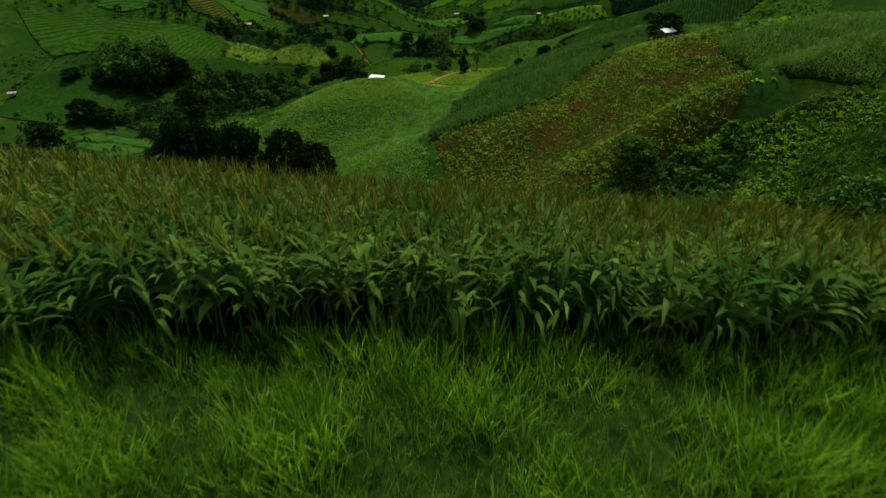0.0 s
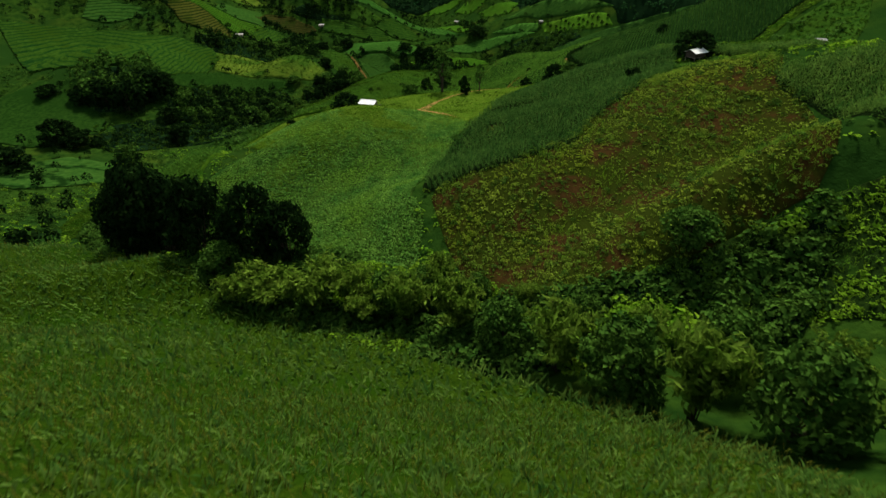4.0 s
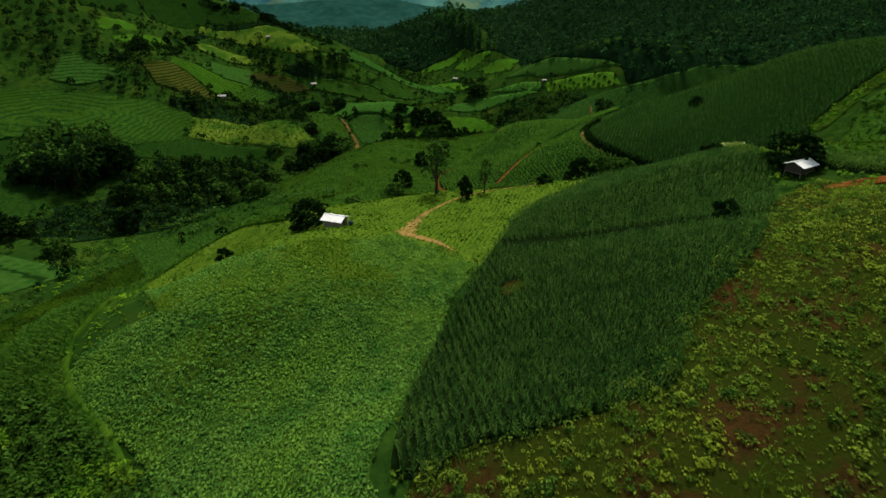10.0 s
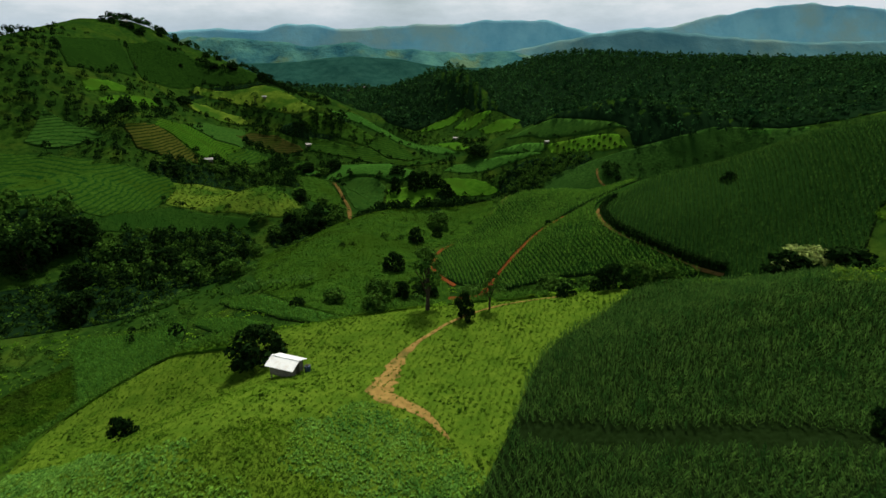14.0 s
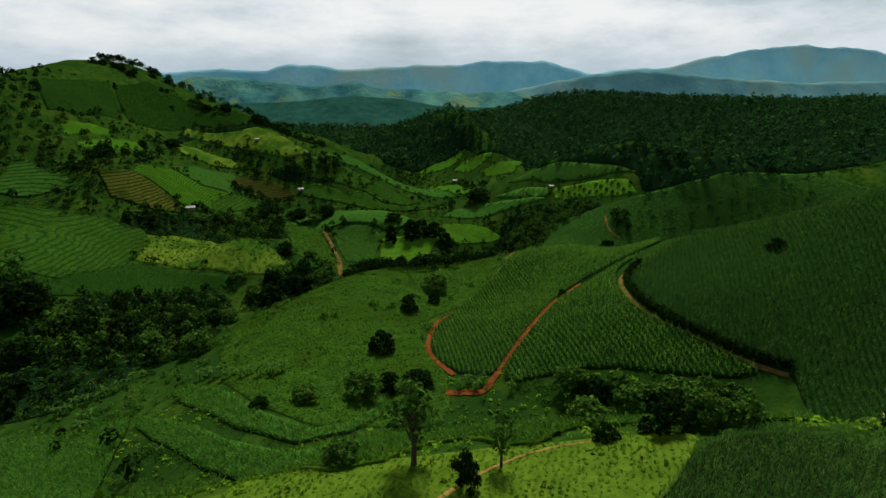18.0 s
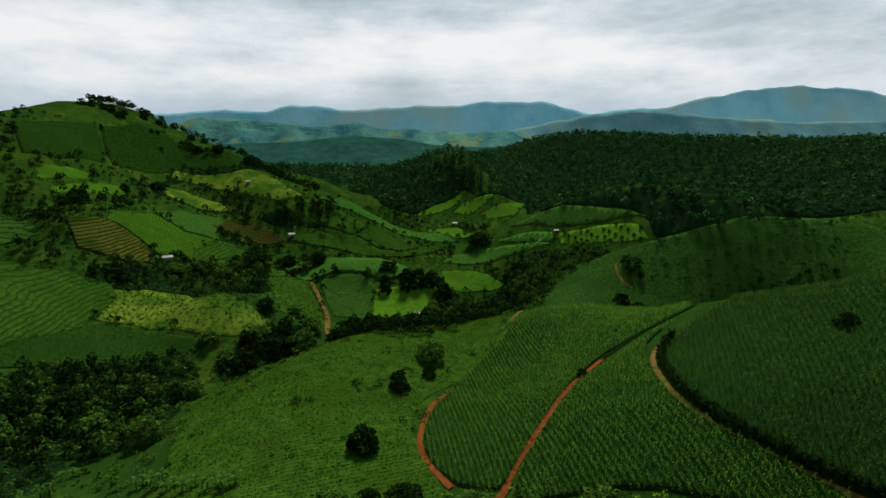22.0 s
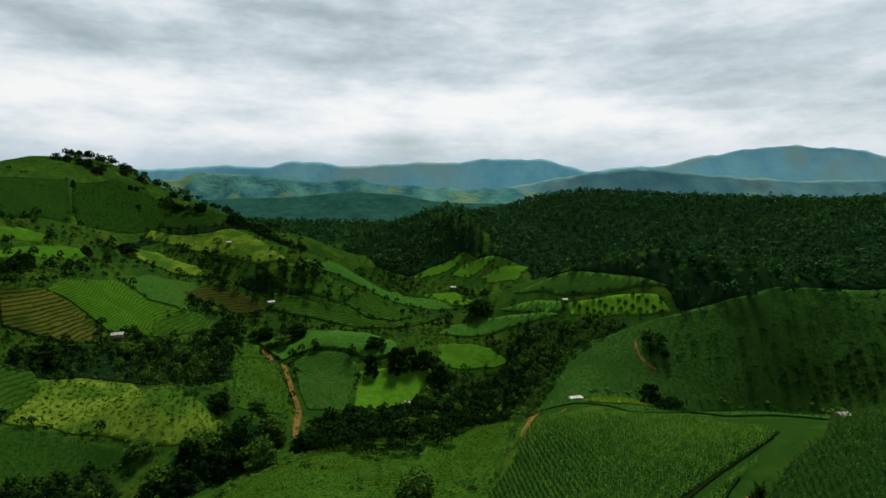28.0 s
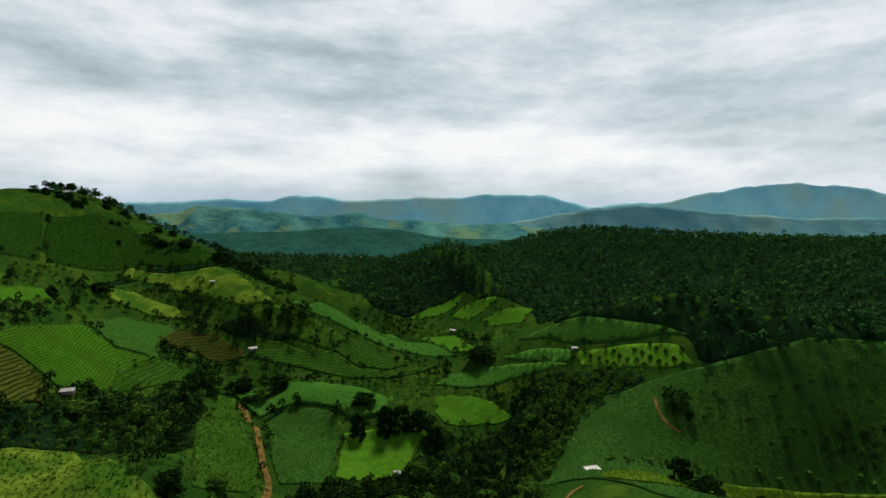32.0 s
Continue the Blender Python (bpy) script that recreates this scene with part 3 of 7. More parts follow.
def patch(name, poly, mat, height=0.25, cell=2.0, bumps=0.0, parent=None, curve=1):
    """A field's surface: a fine sheet in the polygon, laid over the ground, with a skirt down its border."""
    poly = rounded(poly, curve)
    lo, hi = poly.min(0) - cell, poly.max(0) + cell
    xs, yy = np.arange(lo[0], hi[0] + cell, cell), np.arange(lo[1], hi[1] + cell, cell)
    x, y = np.meshgrid(xs, yy)
    ins = inside(poly, x, y)
    keep = ins[:-1, :-1] | ins[:-1, 1:] | ins[1:, 1:] | ins[1:, :-1]
    bx, by, _ = nearest_on(poly, x, y)
    x, y = np.where(ins, x, bx), np.where(ins, y, by)
    z = ground(x, y) + height
    if bumps:
        z = z + bumps * (np.random.RandomState(len(xs) + 7 * len(yy)).rand(*z.shape) - 0.5) * ins
    ii = np.arange(x.size).reshape(x.shape)
    q = np.stack([ii[:-1, :-1], ii[:-1, 1:], ii[1:, 1:], ii[1:, :-1]], -1)[keep]
    edges = {}
    for f in q:
        for a, b in zip(f, np.roll(f, -1)):
            if (b, a) in edges:
                del edges[(b, a)]
            else:
                edges[(a, b)] = 1
    v = np.stack([x, y, z], -1).reshape(-1, 3)
    base = len(v)
    e = np.array(list(edges), int)
    ring = np.unique(e)
    where = {int(k): base + i for i, k in enumerate(ring)}
    low = v[ring].copy()
    low[:, 2] -= height + 0.4
    skirt = np.array([[b, a, where[int(a)], where[int(b)]] for a, b in e])
    return mesh_of(name, np.concatenate([v, low]), np.concatenate([q, skirt]), mat, parent, smooth=True)


def field(name, poly, mat, label, height=0.25, cell=2.0, bumps=0.0, curve=1):
    return tagged(patch(name, poly, mat, height, cell, bumps, None, curve), label, "field", "", "stuff")


def track(name, line, width, mat, label, height=0.32, step=2.0, wobble=0.15):
    """A dirt track: a strip with worn, uneven edges along a smooth line."""
    p = rounded(line, 3, False)
    seg = np.hypot(*np.diff(p, axis=0).T)
    s = np.concatenate([[0], np.cumsum(seg)])
    t = np.arange(0, s[-1], step)
    x, y = np.interp(t, s, p[:, 0]), np.interp(t, s, p[:, 1])
    tx, ty = np.gradient(x), np.gradient(y)
    ln = np.hypot(tx, ty) + 1e-9
    nx, ny = -ty / ln, tx / ln
    w = np.asarray(np.interp(t / s[-1], *width) if isinstance(width, tuple) else np.full(len(t), width))
    rng = np.random.RandomState(len(t))
    across = np.array([-0.5, -0.3, -0.18, 0.0, 0.18, 0.3, 0.5])
    dip = np.array([-0.12, 0.0, -0.05, 0.03, -0.05, 0.0, -0.12])
    rows = []
    for a, d in zip(across, dip):
        ww = w * a * (1 + (rng.rand(len(t)) - 0.5) * (2 * wobble if abs(a) == 0.5 else 0))
        X, Y = x + nx * ww, y + ny * ww
        rows.append(np.stack([X, Y, ground(X, Y) + height + d], -1))
    v = np.stack(rows, 1)
    k = len(across)
    ii = np.arange(v.shape[0] * k).reshape(-1, k)
    q = np.stack([ii[:-1, :-1], ii[1:, :-1], ii[1:, 1:], ii[:-1, 1:]], -1).reshape(-1, 4)
    return tagged(mesh_of(name, v.reshape(-1, 3), q, mat, smooth=True), label, "track", "", "structure")

# ---- the plan of the fields and tracks, in metres ----
FRONT = [(-12, 9.3), (-8, 9.5), (-4.5, 9.9), (0, 10.2), (3.5, 10.0), (6.4, 9.6), (12, 9.3), (22, 8.5), (34, 7.5), (42, 14), (38, 30), (31.2, 45.1), (26.1, 48.9), (25.3, 62.0), (16.1, 72.6), (5.2, 80.7), (-7.5, 92.9), (-27.3, 100.9), (-38.8, 106.8), (-48.4, 114.7), (-66, 130), (-87.8, 148.6), (-116.1, 160.7), (-140, 130), (-110, 60), (-62, 20), (-30, 8.5)]
BEAN = [(-7.0, 133.9), (-4.6, 129.0), (-3.5, 122.5), (-4.1, 117.1), (-4.3, 110.5), (-9.9, 108.3), (-13.6, 112.9), (-24.6, 123.4), (-34.3, 135.0), (-43.1, 148.1), (-58.4, 155.2), (-66.5, 163.6), (-68.0, 172.9), (-59.0, 177.1), (-44.6, 176.7), (-29.4, 177.4), (-18.8, 179.8), (-7.9, 181.8), (3.4, 184.3), (8.3, 192.7), (1.5, 164.4), (-3.9, 144.9)]
BRIGHT = [(-56.0, 179.0), (-118.5, 275.2), (-75.2, 233.0), (-59.9, 238.4), (-43.9, 241.5), (-27.8, 244.1), (-33.0, 300.0), (-8.0, 250.3), (6.2, 252.2), (20.8, 254.4), (35.2, 254.5), (48.5, 251.7), (49.7, 248.2), (38.9, 235.0), (28.1, 226.6), (20.8, 214.7), (16.3, 201.2), (14.2, 195.6), (5.0, 175.6), (1.5, 175.5), (-6.2, 176.6), (-16.3, 174.6), (-25.8, 172.3), (-35.2, 170.5), (-46.2, 172.8)]
WEDGE = [(-4.1, 132.4), (-2.5, 131.0), (0.7, 130.1), (5.0, 132.6), (12.1, 132.2), (17.2, 133.5), (22.1, 133.7), (28.2, 135.3), (31.7, 142.6), (36.6, 148.6), (43.7, 154.5), (50.0, 161.0), (60.9, 177.8), (65.4, 183.1), (79.0, 215.9), (73.6, 228.3), (66.7, 246.9), (55.4, 248.4), (48.4, 245.5), (38.5, 235.3), (27.7, 226.9), (20.4, 215.0), (15.9, 201.4), (13.9, 195.7), (1.6, 163.8), (-2.2, 153.4), (-3.7, 139.4)]
BROWN = [(-2.9, 132.6), (7.5, 133.0), (28.1, 140.4), (35.2, 152.6), (48.5, 164.4), (66.9, 185.8), (82.3, 193.7), (76.5, 152.7), (69.0, 139.0), (67.0, 123.4), (62.5, 110.2), (53.7, 96.3), (48.9, 95.4), (41.3, 93.4), (35.1, 93.1), (27.5, 93.1), (21.7, 94.1), (15.6, 95.3), (10.6, 98.2), (5.8, 102.6), (3.3, 108.2), (0.4, 116.7)]
EASTCORN = [(68.1, 140.8), (75.4, 139.5), (97.2, 143.1), (106.8, 129.5), (77.7, 93.2), (68.8, 100.9), (62.6, 101.6), (68.0, 121.9), (65.8, 131.6)]
RIM = [(-39.0, 135.7), (-46.0, 148.0), (-61.7, 160.2), (-72.0, 173.0), (-73.2, 189.5), (-78, 212), (-85, 226), (-74, 236), (-58, 243), (-44, 249), (-28, 258), (-9.0, 244.4), (8, 268), (20.1, 249.5), (34, 268), (50, 258), (64, 248), (65.0, 245.0), (50, 264), (34, 275), (8, 276), (-12, 270), (-30, 267), (-41.5, 236.4), (-56.3, 237.4), (-80, 246), (-96, 232), (-92, 208), (-92.1, 176.6), (-88.9, 162.2), (-76.4, 151.3), (-61.3, 140.3)]
FOOT_LINE = [(114.0, 631.0), (144.0, 634.0), (175.0, 634.0), (207.0, 637.0), (239.0, 639.0), (269.0, 636.0), (296.0, 628.0), (299.0, 632.0), (271.0, 640.0), (241.0, 643.0), (209.0, 641.0), (177.0, 639.0), (146.0, 641.0), (117.0, 640.0)]
RIDGE_TOP = [(99.0, 586.0), (168.0, 628.0), (249.0, 636.0), (300.0, 623.0), (299.0, 621.0), (248.0, 634.0), (131.0, 545.0), (95.0, 572.0)]
WEED = [(-111.0, 453.0), (-77.0, 440.0), (-53.0, 479.0), (-12.0, 551.0), (33, 566), (51, 553), (29.0, 428.0), (6.0, 411.0), (-3.0, 392.0), (-5.0, 373.0), (1.0, 357.0), (6.0, 343.0), (8, 314), (-8, 302), (-42, 303), (-84.0, 350.0)]
RIDGE = [(10.0, 409.0), (24.0, 436.0), (37.0, 452.0), (44.0, 478.0), (60.0, 481.0), (85.0, 473.0), (119.0, 484.0), (111.0, 416.0), (101.0, 410.0), (78.0, 400.0), (64.0, 394.0), (53.0, 380.0), (44.0, 369.0), (34.0, 354.0), (26.0, 341.0), (23.0, 335.0), (16.0, 337.0), (10.0, 340.0), (4.0, 349.0), (0.0, 360.0), (-0.0, 376.0), (4.0, 393.0)]
BETWEEN = [(24.0, 330.0), (31.0, 346.0), (46.0, 367.0), (55.0, 378.0), (82.0, 396.0), (100.0, 405.0), (88.0, 398.0), (79.0, 388.0), (73.0, 363.0), (73.0, 343.0), (78.0, 331.0), (89.0, 317.0), (98.0, 307.0), (90.0, 307.0), (73.0, 314.0), (57.0, 324.0), (37.0, 329.0)]
BIGHILL = [(90.0, 387.0), (81.0, 376.0), (77.0, 366.0), (75.0, 350.0), (76.0, 341.0), (79.0, 331.0), (86.0, 324.0), (92.0, 316.0), (98.0, 310.0), (106.0, 301.0), (73.0, 214.3), (149.0, 303.0), (159.0, 306.0), (173.0, 310.0), (270, 330), (290, 430), (250, 470), (365.0, 625.0), (306.0, 649.0), (122.0, 408.0), (105.0, 400.0)]
EASTHILL = [(59, 612), (101.0, 693.0), (121.0, 707.0), (167.0, 698.0), (245.0, 703.0), (307.0, 709.0), (397.0, 677.0), (390, 560), (330, 480), (230, 460), (160, 470), (121.0, 486.0), (112, 545), (90, 585)]
TERR = [(-383.0, 523.0), (-340.0, 545.0), (-311.0, 553.0), (-251.0, 527.0), (-209.0, 539.0), (-201.0, 531.0), (-195.0, 483.0), (-202.0, 439.0), (-230.0, 425.0), (-244.0, 418.0), (-293.0, 418.0)]
DARKG = [(-191.0, 503.0), (-172.0, 503.0), (-133.0, 492.0), (-125.0, 487.0), (-144.0, 480.0), (-167.0, 467.0), (-185.0, 438.0), (-200.0, 420.0), (-210.0, 433.0), (-197.0, 471.0)]
KNOLLF = [(-112.0, 670.0), (-107.4, 680.5), (-84.0, 672.0), (-65.0, 661.0), (-53.0, 646.0), (-53.0, 625.0), (-51.0, 589.0), (-72.0, 571.0), (-79.0, 582.0)]
PADDY = [(-52.0, 641.0), (-22.0, 641.0), (5.0, 653.0), (9.0, 650.0), (-5.0, 627.0), (-8.0, 614.0), (-18.0, 601.0), (-48.0, 596.0)]
YELLOW = [(-206.0, 536.0), (-194.0, 553.0), (-175.0, 567.0), (-122.0, 525.0), (-109.0, 521.0), (-96.0, 516.0), (-99.0, 505.0), (-115.0, 495.0), (-127.0, 494.0), (-154.0, 502.0), (-181.0, 509.0), (-195.0, 500.0)]
BRIGHT_L = [(-246.0, 601.0), (-257.0, 647.0), (-276.9, 712.1), (-274.9, 726.4), (-236.5, 700.2), (-211.7, 706.0), (-215.7, 683.9), (-203.3, 639.7), (-208.2, 622.3), (-213.3, 609.6), (-224.0, 609.0), (-235.0, 606.0)]
RUST = [(-265.0, 586.0), (-251.0, 593.0), (-243.0, 600.0), (-231.0, 603.0), (-215.0, 605.0), (-208.0, 589.0), (-215.0, 570.0), (-226.0, 562.0), (-240.0, 558.0)]
BROWN_L = [(-236.8, 759.4), (-232.2, 790.5), (-197.0, 786.0), (-165.5, 766.2), (-160.5, 759.2), (-185.0, 753.2), (-213.0, 760.0), (-219.6, 741.3)]
KNOLLTOP = [(-149.0, 710.0), (-136.9, 717.0), (-114.0, 718.0), (-85.0, 715.0), (-51.0, 681.0), (-31.0, 751.0), (-26.0, 654.0), (-46.0, 650.0), (-64.0, 663.0), (-95.0, 684.0), (-113.3, 685.0), (-119.0, 678.0)]
WESTK = [(-124.9, 590.7), (-161.0, 705.0), (-148.0, 706.0), (-98.0, 595.0), (-86.0, 579.0), (-79.0, 567.0), (-82.0, 553.0), (-100.0, 536.0), (-112.0, 562.0)]
HILLTOP = [(-402.0, 859.0), (-395.0, 933.0), (-364.0, 942.0), (-312.0, 937.0), (-268.0, 954.0), (-262.0, 993.0), (-256.0, 902.0), (-319.0, 884.0), (-341.0, 820.0), (-346.0, 781.0), (-378.0, 821.0)]
LSLOPE = [(-324.0, 870.0), (-240.0, 895.0), (-208.0, 876.0), (-176.0, 839.0), (-153.0, 819.0), (-186.0, 817.0), (-231.0, 841.0), (-289.0, 862.0), (-322.0, 851.0)]
STRIP = [(-152.0, 827.0), (-120.0, 826.0), (-109.0, 1051.0), (-55.0, 1001.0), (9.0, 863.0), (20.0, 840.0), (-16.0, 837.0), (-50.0, 820.0), (-83.0, 813.0), (-115.0, 815.0)]
TERR2 = [(-88.0, 781.0), (-67.0, 816.0), (-42.0, 810.0), (-25.0, 807.0), (-40.0, 786.0), (-66.0, 774.0)]
SADDLE = [(4.0, 786.0), (19.0, 804.0), (53.0, 809.0), (75.0, 799.0), (104.0, 778.0), (122.0, 763.0), (73.0, 784.0), (41.0, 785.0)]
LEFT_A = [(-344.0, 668.0), (-336.0, 698.0), (-326.0, 713.0), (-319.0, 702.0), (-333.0, 655.0)]
LEFT_B = [(-320.0, 649.0), (-316.0, 705.0), (-315.0, 742.3), (-307.4, 733.2), (-300.0, 684.0), (-312.0, 640.0)]
ORCHARD = [(126.0, 770.0), (150.0, 753.0), (177.0, 734.0), (196.0, 720.0), (201.0, 703.0), (178.0, 709.0), (153.0, 730.0), (130.0, 755.0)]
TRI1 = [(-38.0, 1036.0), (-10.0, 1053.0), (42.0, 1042.0), (34.0, 1031.0), (-1.0, 1020.0)]
TRI2 = [(20.0, 1009.0), (38.0, 1022.0), (82.0, 995.0), (59.0, 984.0), (44.0, 983.0)]
TRI3 = [(58.0, 971.0), (95.0, 971.0), (125.0, 969.0), (104.0, 930.0), (71.0, 949.0)]
EGREEN = [(81.0, 831.0), (110.0, 814.0), (140.0, 797.0), (171.0, 759.0), (200.0, 731.0), (207.0, 725.0), (167.0, 745.0), (125.0, 780.0)]
ROAD_RED = [(6.1, 329.2), (12.1, 328.6), (17.1, 327.5), (19.9, 328.6), (22.0, 333.0), (24.0, 335.0), (27.0, 343.0), (35.0, 354.0), (44.0, 368.0), (53.0, 379.0), (66.0, 392.0)]
ROAD_LOOP = [(9.0, 339.0), (3.0, 349.0), (-1.0, 360.0), (-1.0, 375.0), (2.0, 393.0), (10.0, 409.0)]
ROAD_YEL = [(103.0, 304.0), (96.0, 310.0), (90.0, 316.0), (84.0, 323.0), (78.0, 331.0), (74.0, 341.0), (73.0, 351.0), (75.0, 368.0), (80.0, 381.0), (88.0, 390.0)]
ROAD_VAL = [(-58.0, 515.0), (-68.0, 531.0), (-74.0, 555.0), (-75.0, 567.0), (-86.0, 582.0), (-129.0, 684.0), (-144.0, 699.0)]
TRK_MID = [(42.0, 463.0), (43.0, 474.0), (48.0, 483.0), (74.0, 566.0), (86.0, 574.0)]
PATH = [(4.9, 194.5), (2.0, 200.3), (-2.9, 205.5), (-6.8, 206.0), (-6.9, 211.8), (-5.9, 219.5), (-3.9, 227.7), (2.0, 235.6), (8.0, 241.8), (23, 252), (35, 253)]
THICK_RIGHT = [(49, 644), (87.0, 759.0), (122.0, 751.0), (162.0, 720.0), (166.0, 701.0), (111.0, 699.0), (67, 602)]
THICK_STREAM = [(-60.0, 515.0), (-69.0, 553.0), (-56.0, 584.0), (-21.0, 596.0), (-5.0, 611.0), (14.0, 711.0), (64.0, 740.0), (71.0, 743.0), (71.0, 762.0), (103.0, 772.0), (158.0, 724.0), (129.0, 709.0), (92.0, 709.0), (66.0, 716.0), (40.0, 681.0), (4.0, 559.0), (-30.0, 545.0), (-47.0, 517.0)]
THICK_LEFT = [(-198.0, 406.0), (-185.0, 418.0), (-164.0, 461.0), (-122.0, 448.0), (-115.0, 442.0), (-112.0, 409.0), (-111.0, 386.0), (-157.0, 382.0), (-175.0, 379.0)]
THICK_TERRACE = [(-230.0, 545.0), (-213.0, 568.0), (-206.0, 588.0), (-204.7, 616.3), (-194.9, 649.4), (-182.1, 651.6), (-178.5, 696.6), (-163.0, 690.0), (-116.0, 578.0), (-118.0, 555.0), (-174.0, 573.0), (-198.0, 547.0), (-216.0, 530.0)]
THICK_BANK = [(-115.0, 470.0), (-111.0, 493.0), (-98.0, 512.0), (-79.0, 544.0), (-68.0, 519.0), (-83.0, 484.0), (-101.0, 450.0)]
STRIP_A = [(-87.0, 346.0), (-36, 296), (-17, 307), (-12.0, 343.0), (-14, 300), (-41, 290), (-98.0, 342.0)]
STRIP_B = [(-100.0, 332.0), (-42, 287), (-14, 291), (3, 294), (3, 281), (-20, 276), (-46, 278), (-97.0, 320.0)]
STRIP_C = [(5, 297), (21, 293), (41, 280), (58, 272), (80, 262), (72, 254), (52, 266), (34, 277), (8, 281)]
STRIP_D = [(-153.0, 326.0), (-123.0, 326.0), (-104.0, 333.0), (-98.0, 318.0), (-84, 270), (-98, 250), (-123.0, 286.0)]
TERR_UP = [(-344.0, 609.0), (-302.0, 596.0), (-271.0, 570.0), (-303.0, 561.0), (-334.0, 564.0)]
WEST_HILL = [(-293, 379), (-276.0, 404.0), (-234.0, 380.0), (-205.0, 356.0), (-234, 320), (-285, 330)]
WEST_LOW = [(-233, 287), (-207.0, 310.0), (-154.0, 292.0), (-167.1, 269.0), (-196.0, 254.0), (-228.6, 263.3)]
FRONT_BACK = [(-10, 27), (8, 27), (14, 24), (24, 22), (36, 20), (37, 30), (29.7, 43.7), (24.4, 47.1), (23.2, 59.1), (15.0, 71.7), (4.2, 80.0), (-8.6, 92.1), (-27.4, 100.1), (-38.9, 106.0), (-48.4, 113.7), (-66, 129), (-88.1, 147.8), (-111.4, 155.9), (-137, 130), (-108, 62), (-100, 62), (-62, 23), (-36, 16), (-20, 24)]
DARK_STRIP = [(-276.6, 732.7), (-278.2, 781.1), (-240.4, 798.5), (-207.0, 701.0), (-217.1, 710.3), (-238.0, 705.3)]
YELLOW_STRIP = [(-321.0, 814.0), (-299.9, 835.9), (-254.2, 827.9), (-235.5, 811.1), (-268.0, 809.0), (-305.0, 801.0)]
STRIP_LOW = [(-157.0, 780.0), (-107.0, 768.0), (-88.0, 778.0), (-65.0, 771.0), (-40.0, 782.0), (-15.0, 811.0), (2.0, 812.0), (-34.0, 778.0), (-68.0, 754.0), (-102.0, 749.0), (-133.0, 752.0), (-155.6, 759.7)]
TERR_MID = [(-219.0, 674.6), (-208.2, 708.6), (-160.6, 743.3), (-151.7, 734.5), (-170.9, 703.5), (-185.9, 689.7), (-193.7, 659.0), (-201.8, 639.8)]
PADDY_UP = [(4.0, 767.0), (35.0, 774.0), (56.0, 765.0), (70.0, 744.0), (44.0, 744.0), (14.0, 728.0), (5.0, 742.0)]
EAST_RIM = [(311.0, 698.0), (329.0, 699.0), (379.0, 686.0), (374.0, 679.0), (325.0, 693.0)]
RIM_SLOPE = [(-84, 240), (-95, 230), (-91, 208), (-91.1, 176.5), (-88.0, 162.2), (-78.6, 152.6), (-97.1, 157.6), (-137.8, 193.0), (-153.1, 234.1), (-148.8, 279.1), (-133.0, 311.0), (-113.0, 317.0), (-95.0, 300.0), (-64, 258)]
VILLAGE = [(-590.0, 2777.0), (-461.0, 2662.0), (-438.0, 2976.0), (-340.0, 2792.0), (-266.0, 2975.0), (-192.0, 3153.0), (-324.0, 2428.0), (-354.0, 2224.0)]
HILL_CREST = [(-449.0, 928.0), (-431.0, 943.0), (-414.0, 964.0), (-392.0, 971.0), (-334.0, 917.0), (-310.0, 926.0), (-283.0, 929.0), (-295, 1038), (-269, 1064), (-244, 1065)]
HILL_ROUGH = [(-468.0, 812.0), (-429.0, 811.0), (-407.0, 819.0), (-368.0, 787.0), (-335.0, 728.0), (-335.0, 673.0), (-349.0, 658.0)]
GREEN_TREES_3 = [(35, 297, 6, 7), (42, 294, 7, 7), (59.0, 315.0, 8, 8), (68.0, 308.0, 7, 7), (76.0, 303.0, 8, 8), (48, 287, 6, 6), (22, 297, 6, 6), (-5, 297, 5, 5), (12, 293, 6, 6), (87.0, 300.0, 8, 9), (88, 279, 7, 7)]
DARK_TREES_5 = [(-81.7, 149.4, 28.2, 13.2), (-74.2, 145.7, 36.4, 15.4), (-69.3, 140.3, 36.4, 15.4), (-62.8, 133.6, 34.8, 14.3), (-49.3, 124.1, 28.2, 12.1), (-37.5, 120.5, 24.8, 12.1), (-30.1, 118.1, 19.9, 9.9)]
LOW_C = [(-254.0, 406.0), (-229.0, 423.0), (-213.0, 443.0), (-201.0, 431.0), (-196.0, 406.0), (-205.0, 382.0), (-229.0, 370.0)]
LOW_B = [(-222.0, 355.0), (-208.0, 362.0), (-182.0, 384.0), (-143.0, 392.0), (-126.0, 374.0), (-134.0, 348.0), (-154.0, 338.0), (-180.0, 325.0), (-193.0, 319.0)]
LOW_A = [(-192.0, 414.0), (-178.0, 469.0), (-140.0, 485.0), (-120.0, 467.0), (-105.0, 400.0), (-134.0, 394.0), (-171.0, 390.0)]
EAST_CORN_ROW = [(84.6, 203.5), (99.9, 195.2), (108.8, 187.3), (94.6, 172.1), (92.0, 184.8), (82.5, 197.6)]
EAST_SLOPE = [(94.4, 214.5), (161.0, 299.0), (178.0, 301.0), (208.0, 305.0), (115.6, 194.7), (101.7, 197.6), (89.5, 205.6)]
BRIGHT_STRIP = [(148.0, 303.0), (159.0, 306.0), (172.0, 309.0), (188.0, 313.0), (183.0, 305.0), (169.0, 303.0), (157.0, 299.0), (150.0, 296.0)]
